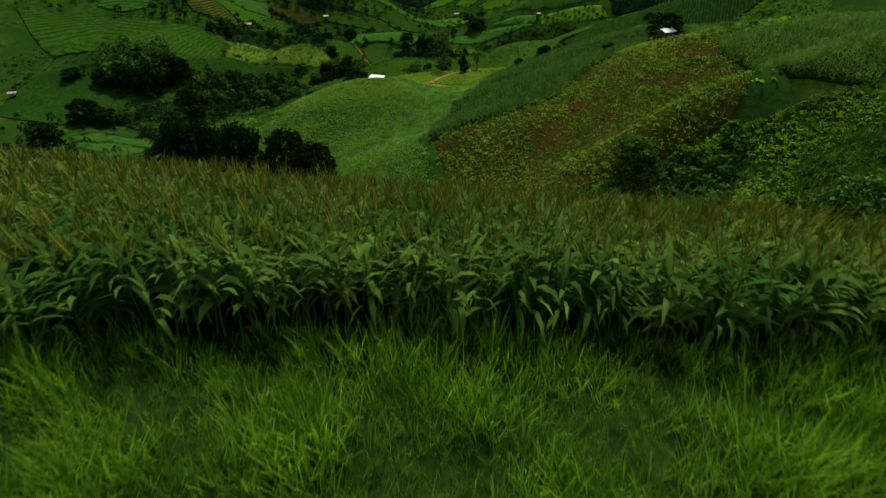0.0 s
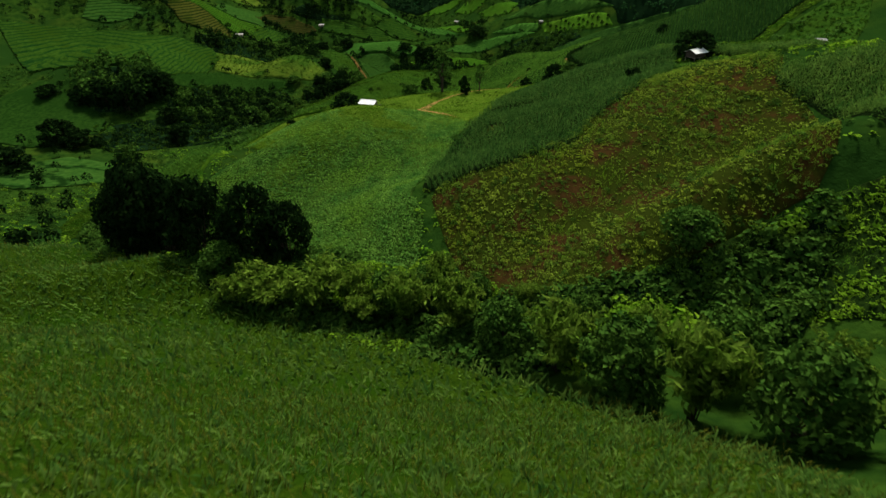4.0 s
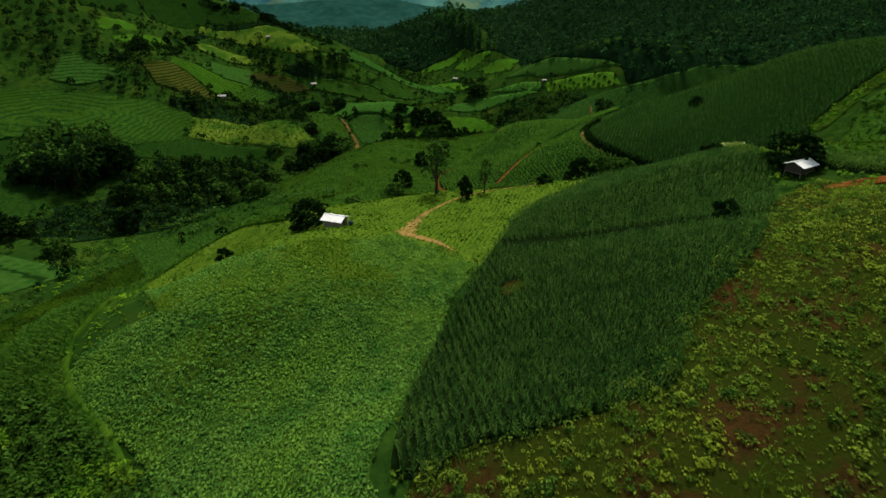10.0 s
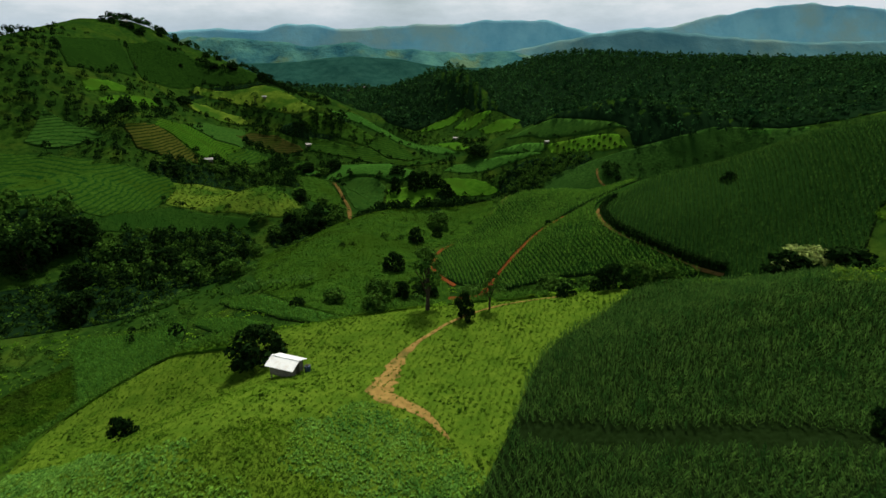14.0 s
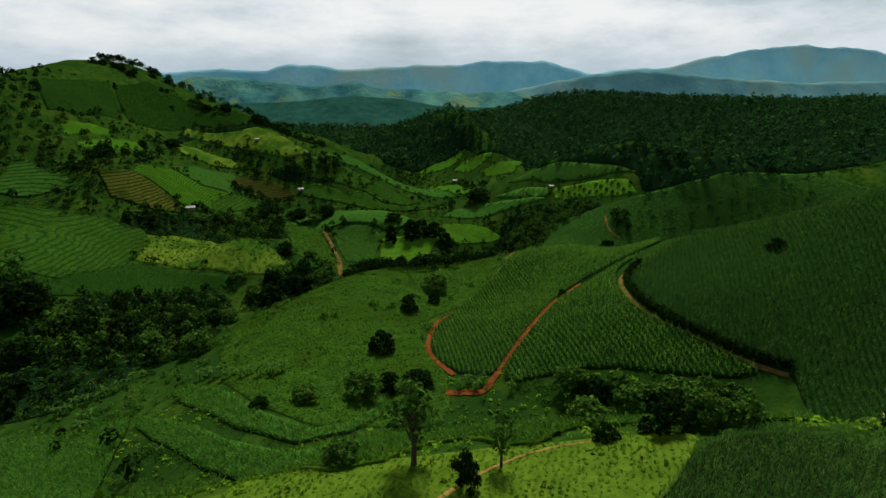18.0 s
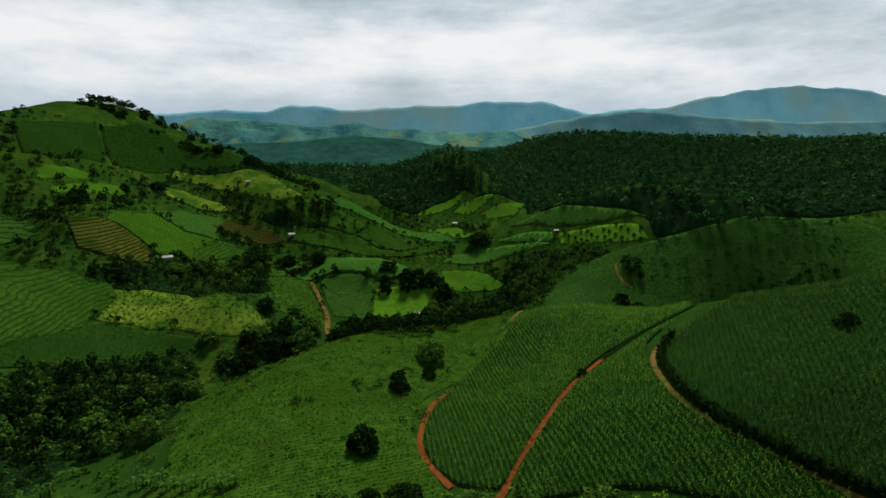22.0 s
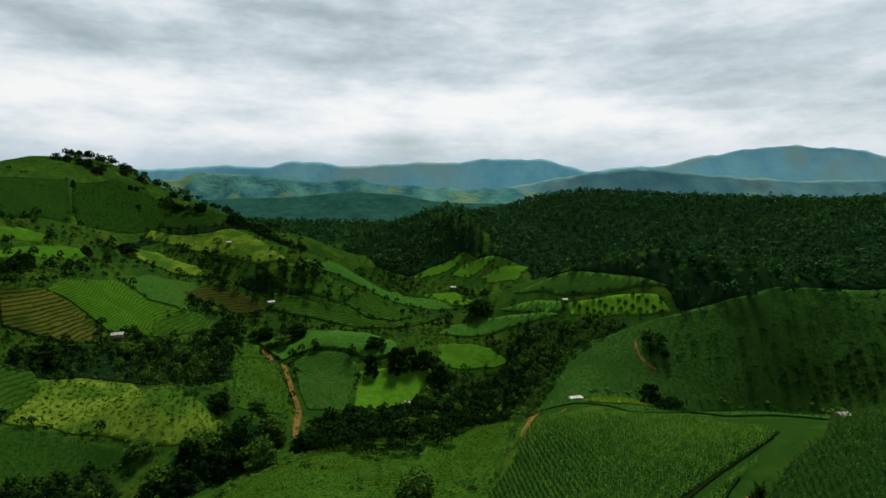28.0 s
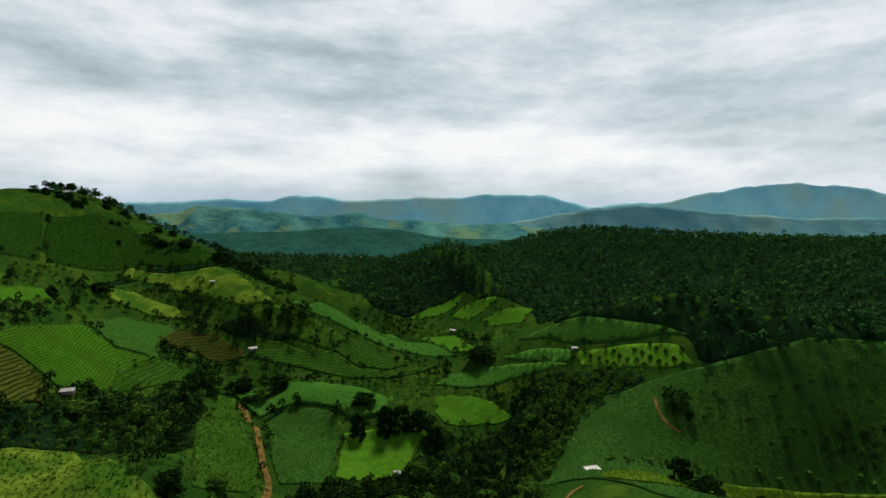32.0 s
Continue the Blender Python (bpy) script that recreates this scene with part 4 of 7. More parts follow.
FOREST_EDGE = [(-221.0, 1393.0), (-108.0, 1101.0), (-61.0, 1062.0), (-38.0, 1041.0), (-11.0, 1059.0), (42.0, 1045.0), (60.0, 1004.0), (82.0, 997.0), (126.0, 976.0), (111.0, 817.0), (140.0, 800.0), (171.0, 761.0), (208.0, 726.0), (204.0, 704.0), (220.0, 701.0), (264.0, 700.0), (286.0, 701.0), (330.0, 700.0), (382.0, 689.0)]
GULLY = [(-94.6, 149.0), (-124.0, 195.2), (-60.3, 157.7), (-38.2, 139.7), (-30.1, 124.6), (-16.0, 115.3), (-6.5, 110.3), (-1.4, 111.1), (2.0, 107.4), (5.8, 102.0), (15.6, 95.0), (27.4, 92.8), (35.0, 92.7), (41.8, 93.0), (48.7, 94.5), (55.9, 95.0), (45.9, 77.4), (33.5, 79.8), (12.5, 79.1), (-4.6, 85.5), (-15.3, 93.1), (-29.6, 100.2), (-40.9, 108.3), (-56.8, 121.5)]
FERN = [(27.1, 93.1), (37.2, 93.1), (45.5, 94.5), (53.6, 95.4), (61.7, 96.2), (67.2, 97.0), (79.7, 96.1), (62.3, 68.3), (56.1, 74.5), (51.1, 79.2), (43.4, 80.5), (35.7, 86.6)]
TRK_EAST = [(165.0, 685.0), (163.0, 674.0), (165.0, 665.0), (174.0, 658.0)]
GAP_LINE = [(14.7, 193.9), (21.9, 190.5), (30.2, 186.0), (38.7, 182.3), (46.3, 178.7), (54.5, 172.0)]
DITCH = [(66.0, 392.0), (77.0, 399.0), (91.0, 406.0), (101.0, 411.0), (114.0, 420.0)]
MEADOW_EDGE = [(-75.0, 206.0), (-58.0, 203.0), (-30.4, 191.6), (-25.0, 196.0), (-18.1, 199.3), (-8.0, 205.9), (1.1, 201.3), (4.0, 197.2), (8.5, 190.0)]
HILL_DARK = [(-404.0, 726.0), (-408.0, 788.0), (-407.0, 858.0), (-345.0, 770.0), (-344.0, 708.0), (-358.0, 675.0)]
SLOPE_ROUGH = [(-152.0, 817.0), (-116.0, 807.0), (-80.0, 798.0), (-93.0, 777.0), (-125.0, 780.0), (-154.0, 787.0), (-177.0, 805.0)]
SADDLE_UP = [(65.0, 815.0), (92.0, 801.0), (124.0, 775.0), (124.0, 764.0), (104.0, 778.0)]
TRI_LOW = [(-19.0, 965.0), (28.0, 941.0), (45.0, 844.0), (20.0, 850.0)]
THICK_SLOPE = [(-199.3, 792.8), (-192.7, 803.1), (-150.0, 810.0), (-118.0, 816.0), (-108.0, 805.0), (-125.0, 780.0), (-139.0, 773.0), (-168.7, 780.1)]
THICK_ROAD = [(-67.0, 531.0), (-55.0, 585.0), (4.0, 604.0), (72.0, 719.0), (73.0, 706.0), (27.0, 479.0), (-30.0, 447.0)]
HILL_LINE = [(-321.0, 806.0), (-321.0, 876.0), (-248.0, 915.0), (-259.0, 1026.0), (-216.0, 908.0), (-296.0, 876.0), (-312.0, 849.0)]

# Trees: x, y, height, width.
DARK_TREES = [(-36.1, 231.3, 11.3, 12.1), (78.6, 202.4, 9.9, 12.2), (-208.0, 382.0, 26.5, 20.5), (-224.0, 384.0, 21.1, 20.5), (-203.0, 403.0, 22.0, 17.8), (-237.0, 382.0, 14.0, 17.0), (-261.0, 386.0, 9.8, 13.7), (-202.0, 404.0, 22.3, 23.8), (-198.0, 415.0, 17.3, 16.5), (-99.0, 471.0, 14.2, 13.3), (-85.0, 484.0, 16.9, 15.9), (-57.0, 513.0, 11.6, 15.6), (-50.0, 540.0, 13.8, 18.4), (-35.0, 557.0, 13.2, 16.7), (-132.0, 425.0, 15.1, 16.7), (-156.0, 415.0, 14.6, 16.3)]
DARK_TREES_2 = [(-169.0, 409.0, 12.8, 16.0), (-182.0, 380.0, 13.1, 14.7), (-165.0, 356.0, 12.2, 11.1), (83, 244, 10.1, 10.2), (-105.0, 526.0, 11.9, 12.4), (-42.0, 637.0, 21.0, 9.9), (-25.0, 637.0, 24.9, 11.7), (-15.0, 640.0, 21.5, 13.6), (-4.0, 643.0, 18.5, 15.5), (7, 634, 16.7, 11.8), (-45.0, 564.0, 13.3, 15.0), (-36.0, 564.0, 15.0, 17.9), (-17.0, 575.0, 12.0, 18.5), (-42.0, 663.0, 11.0, 16.9), (132, 566, 20.1, 12.7), (138, 550, 12.8, 15.1), (-175.1, 704.4, 15.4, 29.8), (-163.8, 653.6, 13.3, 14.0), (-135.9, 702.4, 6.3, 13.2), (-159.0, 918.0, 24.7, 27.7), (-115.7, 713.7, 16.8, 18.9), (-154, 953, 18.5, 21.9), (-146.3, 720.0, 13.8, 15.8), (-288.0, 636.0, 14.2, 15.9)]
DARK_TREES_3 = [(-312.0, 801.0, 12.9, 20.4), (-310.7, 737.8, 10.3, 9.3), (-211.0, 553.0, 9.3, 17.9), (-250.0, 926.0, 15.3, 24.3), (-297.0, 940.0, 12.7, 15.5), (-319.0, 928.0, 10.4, 12.4), (-246, 994, 19.1, 19.1), (49.0, 823.0, 15.7, 30.4), (-104.0, 491.0, 12.8, 11.4), (-87.0, 502.0, 16.7, 12.4), (-221, 287, 17.0, 20.8), (-224.0, 329.0, 20.5, 19.8), (-161.0, 344.0, 16.1, 13.7), (-210.0, 328.0, 13.7, 16.5), (-424.0, 921.0, 11, 12), (-431.0, 916.0, 9, 9), (-441.0, 908.0, 11, 10), (-448.0, 900.0, 10, 11), (-415.0, 935.0, 8, 8)]
DARK_TREES_4 = [(-404.0, 958.0, 8, 10), (-390.0, 972.0, 8, 10), (-391.0, 1012.0, 9, 11), (-345, 965, 9, 11), (-328, 968, 9, 10)]
GREEN_TREES = [(-41.3, 114.7, 10, 8), (-8.3, 102.3, 12.4, 7.7), (-4.2, 101.1, 11.4, 7.6), (35.7, 94.5, 9.5, 8.3), (-13, 251, 7.6, 6.3), (1.0, 435.0, 13.3, 14.2), (37, 270, 8.9, 10.4), (53, 255, 10.3, 8.0), (60, 254, 7.6, 6.8), (30, 280, 4.0, 5.7), (22, 288, 4.3, 4.5), (-72.0, 491.0, 17.6, 14.8), (-11.0, 560.0, 10.8, 14.9), (5.0, 559.0, 10.7, 12.7), (-111.0, 476.0, 10.7, 11.7), (-126.0, 490.0, 9.2, 12.2), (-107.0, 390.0, 14.2, 12.9), (-112.0, 440.0, 11.1, 10.3), (-134.0, 400.0, 14.1, 15.5), (-182.0, 408.0, 11.4, 13.4), (-2.0, 603.0, 14.9, 11.9), (-162.6, 607.2, 15.1, 15.1)]
GREEN_TREES_2 = [(-198.0, 601.0, 8.9, 17.1), (-126.9, 703.6, 14.0, 16.0), (60, 582, 12.9, 13.6), (149, 440, 5.8, 9.2), (36, 579, 11.1, 13.5), (17.0, 605.0, 9.1, 11.6), (-93.0, 546.0, 8.2, 10.5), (-99.0, 494.0, 16.0, 14.3), (-76.0, 520.0, 17.9, 13.3), (-176.0, 311.0, 11.5, 12.6), (9, 87, 11.9, 7.7), (21, 74, 16.8, 10), (33, 62, 17.8, 10), (46, 53, 14.4, 9.3), (6, 100, 7.4, 4.8), (20, 88, 7.4, 4.8), (34, 75, 13.5, 8.7), (49, 64, 13.5, 8.7), (64, 55, 8.2, 5.3), (-3, 106, 7.4, 4.8)]
BAMBOO = [(-30.9, 105.5, 14.2, 13.0), (-21.9, 103.4, 17.9, 13.2), (-15.6, 104.2, 15.2, 8.7), (-36.8, 106.8, 10.1, 8.3), (-0.0, 102.3, 15.4, 7.2), (75.2, 215.5, 3.0, 8.3), (-12.7, 100.3, 12, 9), (3, 93, 16.5, 9.7), (15, 80, 17.9, 10), (27, 68, 21.1, 10), (39, 57, 17.3, 10), (53, 50, 13.5, 8.0), (13, 94, 8.1, 4.8), (27, 82, 11.1, 6.6), (41, 69, 13.4, 7.9), (57, 60, 12.3, 7.2), (-6, 98, 18.4, 10)]
BUSHES = [(-50, 203.5, 5.6, 5.0), (52.7, 176.8, 4.2, 5.0), (9.0, 241.0, 8.2, 4.5), (46, 253, 8.3, 8.4), (35, 253, 4.0, 4.5), (128.0, 358.0, 4.9, 6.9), (149, 526, 4.1, 6.4), (56.0, 382.0, 3.4, 4.2), (32, 501, 4.1, 5.4), (-354.0, 900.0, 4.7, 7.1), (-379.0, 929.0, 6.2, 6.2), (-412.0, 918.0, 8.0, 14.8), (-397.0, 852.0, 8.4, 4.8), (-375.0, 935.0, 6.2, 6.2), (-244.0, 1025.0, 10.8, 17.8)]
TALL_TREES = [(0.1, 247.8, 19.3, 8.7), (15.2, 246.1, 12.4, 4.2), (-243.0, 855.0, 15.2, 10.4), (-360.0, 797.0, 13.7, 4.7)]
TRACK_TREES_GREEN = [(-21.0, 323.1, 12.8, 11.5), (-5.0, 299.3, 13.9, 9.7), (-38.2, 317.8, 6.7, 8.7), (46.0, 319.7, 11.5, 12.0), (62.5, 307.4, 10.5, 11.7), (79.8, 302.4, 11.9, 8.4), (73.0, 304.0, 12.1, 12.8)]
TRACK_TREES_DARK = [(-18.9, 357.1, 12.4, 10.0), (-11.2, 402.5, 11.1, 8.6), (0.8, 418.4, 7.9, 5.8), (-13.3, 329.6, 9.4, 7.7), (-3.5, 333.2, 8.4, 10.5), (52.5, 315.1, 8.5, 9.3), (68.0, 305.1, 7.9, 8.6), (86.6, 300.1, 8.2, 7.6), (-51.8, 313.9, 4.9, 5.9), (68.4, 295.0, 6.7, 12.7), (23.0, 305.6, 9.5, 4.4)]
BANANAS = [(-87.6, 350.5, 6.8), (-80.4, 346.1, 6.7), (-73.5, 342.1, 6.5), (-67.0, 339.0, 6.4), (-59.2, 337.8, 6.3), (-54.7, 337.1, 7.2), (-125.6, 369.5, 5.4), (-125.7, 359.9, 6.2), (-128.3, 354.6, 6.1), (-131.2, 350.2, 5.9), (-135.3, 347.6, 5.8), (-138.0, 341.1, 6.6), (-124.0, 335.2, 7.3), (-119.3, 326.8, 6.9), (11.3, 331.3, 6.1), (16.4, 330.4, 6.0), (27.9, 326.2, 5.0), (80.3, 300.7, 3.5)]


# ---- backdrop: far ridges and mountains, with haze in their colours ----
def ridge(name, y0, depth, peaks, foot, mat, label, x_range, step, rugged=1.0):
    """A far chain of hills: crest heights (x, height) along one line, with spurs and gullies on its slopes."""
    xs = np.arange(x_range[0], x_range[1] + step, step)
    vs = np.linspace(-1, 1, 26)
    px, ph = zip(*peaks)
    knots = np.interp(xs, px, ph)
    k = np.hanning(7)
    top = np.convolve(np.pad(knots, 3, mode="edge"), k / k.sum(), "valid") - foot
    rng = np.random.RandomState(int(y0))
    for w, amp in ((5, 0.008), (2.6, 0.008), (1.4, 0.006)):
        top = top * (1 + amp * np.sin(xs / (w * step) * 2 + rng.rand() * 6))
    X, V = np.meshgrid(xs, vs)
    spur = rugged * 0.20 * np.sin(X / (1.7 * step) + 3 * V + np.sin(X / (5 * step))) + rugged * 0.12 * np.sin(X / (3.3 * step) - 4 * V)
    prof = np.clip(1 - np.abs(V), 0, 1) ** 1.2
    Z = foot + top[None, :] * prof * (1 + spur * np.abs(V) * 2)
    Y = y0 + depth * V
    ii = np.arange(X.size).reshape(X.shape)
    q = np.stack([ii[:-1, :-1], ii[:-1, 1:], ii[1:, 1:], ii[1:, :-1]], -1).reshape(-1, 4)
    return tagged(mesh_of(name, np.stack([X, Y, Z], -1).reshape(-1, 3), q, mat, smooth=True), label, "mountains", "", "structure")


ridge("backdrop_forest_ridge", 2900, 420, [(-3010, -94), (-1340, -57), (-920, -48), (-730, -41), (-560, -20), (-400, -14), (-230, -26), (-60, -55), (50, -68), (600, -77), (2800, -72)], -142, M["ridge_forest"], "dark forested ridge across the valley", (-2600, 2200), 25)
ridge("backdrop_hills", 3650, 330, [(-3870, -55), (-2430, -7), (-1880, 33), (-1650, 59), (-1540, 99), (-1360, 90), (-1190, 84), (-1010, 68), (-800, 31), (-650, 61), (-530, 69), (-410, 17), (-230, 25), (-20, 6), (160, -7), (410, 13), (590, -28), (940, -50), (3600, -63)], -140, M["ridge_hill"], "distant hills tinted blue-green as haze", (-3800, 3200), 25)
ridge("backdrop_hills", 4060, 200, [(60, -35), (460, 8), (700, 58), (890, 91), (1090, 132), (1330, 150), (1560, 144), (1800, 114), (2120, 89), (2520, 65), (3100, 78), (4020, 105)], -140, M["ridge_teal"], "teal hills before the mountains, haze put into their colour", (-400, 4600), 30, 0.4)
ridge("backdrop_mountains", 4420, 180, [(-4740, 103), (-3420, 92), (-2290, 140), (-1940, 156), (-1680, 180), (-1370, 152), (-1200, 209), (-980, 203), (-720, 170), (-370, 190), (-150, 209), (60, 194), (280, 234), (500, 228), (760, 238), (930, 184), (1110, 138), (1370, 170), (1750, 191), (1860, 234), (2220, 302), (2650, 357), (2830, 328), (3080, 339), (3380, 264), (4390, 221)], -140, M["ridge_blue"], "mountains under the cloud, haze put into their blue", (-5200, 5600), 30, 0.25)


# ---- plants: small templates, scattered into joined meshes ----
RNG = np.random.RandomState(7)


def ribbon(start, heading, length, width, rise, droop, segs, twist=0.0):
    """A leaf: a tapering ribbon that rises and droops. Points and triangles."""
    s = np.linspace(0, 1, segs + 1)
    c, n = math.cos(heading), math.sin(heading)
    r = length * (s - 0.18 * s * s)
    z = start[2] + length * (rise * s - droop * s * s)
    w = width * np.sin(np.pi * (0.12 + 0.86 * s)) * 0.5
    cx, cy = start[0] + c * r, start[1] + n * r
    lift = w * math.sin(twist)
    a = np.stack([cx - n * w, cy + c * w, z + lift], -1)
    b = np.stack([cx + n * w, cy - c * w, z - lift], -1)
    v = np.empty((2 * segs + 1, 3))
    v[0:2 * segs:2], v[1:2 * segs:2], v[2 * segs] = a[:-1], b[:-1], (a[-1] + b[-1]) / 2
    t = []
    for k in range(segs - 1):
        t += [(2 * k, 2 * k + 1, 2 * k + 3), (2 * k, 2 * k + 3, 2 * k + 2)]
    t.append((2 * segs - 2, 2 * segs - 1, 2 * segs))
    return v, np.array(t)


def merged(parts):
    vs, ts, n = [], [], 0
    for v, t in parts:
        vs.append(v)
        ts.append(np.asarray(t) + n)
        n += len(v)
    return np.concatenate(vs), np.concatenate(ts)


def tube(points, radii, sides=5):
    """A tapered round limb along points. Points and triangles."""
    p = np.asarray(points, float)
    rings = []
    for i, (q, r) in enumerate(zip(p, radii)):
        d = p[min(i + 1, len(p) - 1)] - p[max(i - 1, 0)]
        d = d / (np.linalg.norm(d) + 1e-9)
        a = np.cross(d, (0.31, 0.95, 0.05))
        a /= np.linalg.norm(a) + 1e-9
        b = np.cross(d, a)
        ang = np.arange(sides) * 2 * np.pi / sides
        rings.append(q + r * (np.cos(ang)[:, None] * a + np.sin(ang)[:, None] * b))
    v = np.concatenate(rings)
    t = []
    for i in range(len(p) - 1):
        for k in range(sides):
            a, b = i * sides + k, i * sides + (k + 1) % sides
            t += [(a, b, b + sides), (a, b + sides, a + sides)]
    return v, np.array(t)


def scatter(templates, x, y, z, scale, tilt=0.12, rng=RNG):
    """Copies of the templates at the places, each turned, tilted and scaled. Points and triangles."""
    pick = rng.randint(len(templates), size=len(x))
    out = []
    base = 0
    for k, (v, t) in enumerate(templates):
        m = np.where(pick == k)[0]
        if not len(m):
            continue
        yaw = rng.rand(len(m)) * 2 * np.pi
        c, s = np.cos(yaw)[:, None], np.sin(yaw)[:, None]
        sc = scale[m][:, None]
        X, Y = (c * v[:, 0] - s * v[:, 1]) * sc, (s * v[:, 0] + c * v[:, 1]) * sc
        Z = v[:, 2] * sc
        tx, ty = (rng.randn(2, len(m), 1)) * tilt
        P = np.stack([X + tx * Z + x[m][:, None], Y + ty * Z + y[m][:, None], Z + z[m][:, None]], -1).reshape(-1, 3)
        T = (t[None] + (np.arange(len(m)) * len(v))[:, None, None]).reshape(-1, 3) + base
        out.append((P, T))
        base += len(P)
    return np.concatenate([p for p, _ in out]), np.concatenate([t for _, t in out])


def spots(poly, spacing, row_gap=None, angle=0.0, jitter=0.35, keep=1.0, rng=RNG, curve=1):
    """Places in a polygon: in rows (row_gap apart, spacing along the row, at an angle in degrees), shaken by jitter."""
    poly = rounded(poly, curve)
    row_gap = row_gap or spacing
    c, s = math.cos(radians(angle)), math.sin(radians(angle))
    mid = poly.mean(0)
    rad = np.hypot(*(poly - mid).T).max()
    a, b = np.meshgrid(np.arange(-rad, rad, spacing), np.arange(-rad, rad, row_gap))
    a = a + (rng.rand(*a.shape) - 0.5) * spacing * 2 * jitter
    b = b + (rng.rand(*b.shape) - 0.5) * row_gap * jitter
    x, y = (mid[0] + c * a - s * b).ravel(), (mid[1] + s * a + c * b).ravel()
    m = inside(poly, x, y)
    if keep < 1:
        m &= rng.rand(len(x)) < keep
    return x[m], y[m]


def plants(name, templates, x, y, mat, parent, size=(0.85, 1.15), tilt=0.12, height=0.0, label="", lift=None):
    z = ground(x, y) + height + (0 if lift is None else lift)
    sc = size[0] + RNG.rand(len(x)) * (size[1] - size[0])
    v, t = scatter(templates, x, y, z, sc, tilt)
    return mesh_of(name, v, t, mat, parent, label=label)


def corn_leaves(n, segs, rng, tall=2.05, width=0.10, length=0.85, up=0.0, low=0.16):
    ps = []
    az = rng.rand() * 6.28
    for i in range(n):
        h = tall * (low + (0.90 - low) * i / n)
        az += math.pi + rng.randn() * 0.35
        ln = length * (0.75 + 0.5 * math.sin(math.pi * (i + 1) / (n + 1))) * (0.85 + 0.3 * rng.rand())
        ps.append(ribbon((0, 0, h), az, ln, width * (0.8 + 0.4 * rng.rand()), (0.75 + up) + 0.25 * rng.rand() + 0.2 * i / n, 0.75 + 0.45 * rng.rand() - 0.35 * i / n, segs, rng.randn() * 0.5))
    return ps


def corn_plant(kind, seed):
    rng = np.random.RandomState(seed)
    if kind == "near":
        ps = corn_leaves(10, 3, rng, width=0.11, low=0.38)
        ps.append(tube([(0, 0, 0), (0.01, 0, 1.0), (0, 0.02, 2.0)], (0.022, 0.018, 0.008), 4))
    elif kind == "middle":
        ps = corn_leaves(6, 2, rng, width=0.13, length=0.85, up=0.45)
    elif kind == "upright":
        ps = corn_leaves(6, 2, rng, width=0.12, length=0.6, up=0.75)
    elif kind == "row":
        ps = corn_leaves(4, 2, rng, width=0.20, length=0.62, up=0.75)
    else:
        ps = corn_leaves(3, 2, rng, width=0.27, length=1.05, up=0.5)
    return merged(ps)


def tassel(seed, n=4, width=0.04):
    rng = np.random.RandomState(seed)
    ps = [ribbon((0, 0, 1.95), rng.rand() * 6.28, 0.36, width, 1.5 + rng.rand(), 0.5, 2, 1.2) for _ in range(n)]
    return merged(ps)


def grass_clump(seed, blades=7, height=1.05):
    rng = np.random.RandomState(seed)
    ps = []
    for _ in range(blades):
        a = rng.rand() * 6.28
        r = 0.14 * rng.rand()
        ps.append(ribbon((r * math.cos(a), r * math.sin(a), 0), a + rng.randn() * 0.5, height * (0.55 + 0.5 * rng.rand()), 0.034, 1.35 + 0.4 * rng.rand(), 0.3 + 0.7 * rng.rand(), 3, rng.randn()))
        ps[-1][0][:, :2] *= 0.55
    return merged(ps)


def leaf_cards(centres, normals, size, rng, long=1.35, droop=0.0):
    """Leaf sprays: one bent, pointed pair of triangles for each centre, lying across its normal."""
    n = len(centres)
    r = rng.randn(n, 3)
    nrm = normals + 0.55 * r
    nrm /= np.linalg.norm(nrm, axis=1)[:, None] + 1e-9
    a = np.cross(nrm, rng.randn(n, 3))
    a /= np.linalg.norm(a, axis=1)[:, None] + 1e-9
    a[:, 2] -= droop
    a /= np.linalg.norm(a, axis=1)[:, None] + 1e-9
    b = np.cross(nrm, a)
    s = (size * (0.6 + 0.8 * rng.rand(n)))[:, None]
    v = np.stack([centres - a * s * 0.5 * long, centres + b * s * 0.42 + nrm * s * 0.12, centres + a * s * 0.5 * long - nrm * s * 0.1, centres - b * s * 0.42 + nrm * s * 0.12], 1)
    k = np.arange(n)[:, None] * 4
    t = np.concatenate([k + [0, 1, 2], k + [0, 2, 3]], 0)
    return v.reshape(-1, 3), t


def low_bush(seed, n=9, radius=0.42, height=0.45, size=0.34):
    """A small leafy plant: a low dome of leaf sprays."""
    rng = np.random.RandomState(seed)
    d = rng.randn(n, 3)
    d[:, 2] = np.abs(d[:, 2]) * 0.8 + 0.25
    d /= np.linalg.norm(d, axis=1)[:, None]
    return leaf_cards(d * (radius, radius, height), d + (0, 0, 0.6), size, rng)


CORN_NEAR = [corn_plant("near", 10 + i) for i in range(5)]
CORN_MID = [corn_plant("middle", 20 + i) for i in range(5)]
CORN_FAR = [corn_plant("far", 30 + i) for i in range(4)]
CORN_WEDGE = [corn_plant("upright", 25 + i) for i in range(5)]
CORN_ROW = [corn_plant("row", 35 + i) for i in range(4)]
TASSELS = [tassel(40 + i, 5, 0.024) for i in range(4)]
TASSELS_FAR = [tassel(45 + i, 2, 0.05) for i in range(3)]
GRASS = [grass_clump(50 + i) for i in range(5)]
GRASS_FAR = [grass_clump(60 + i, 5, 0.8) for i in range(4)]
BEANS = [low_bush(70 + i, 9, 0.40, 0.34, 0.27) for i in range(5)]
WEEDS = [low_bush(80 + i, 8, 0.50, 0.60, 0.38) for i in range(5)]
SHRUBS = [low_bush(90 + i, 46, 1.1, 1.3, 0.36) for i in range(5)]


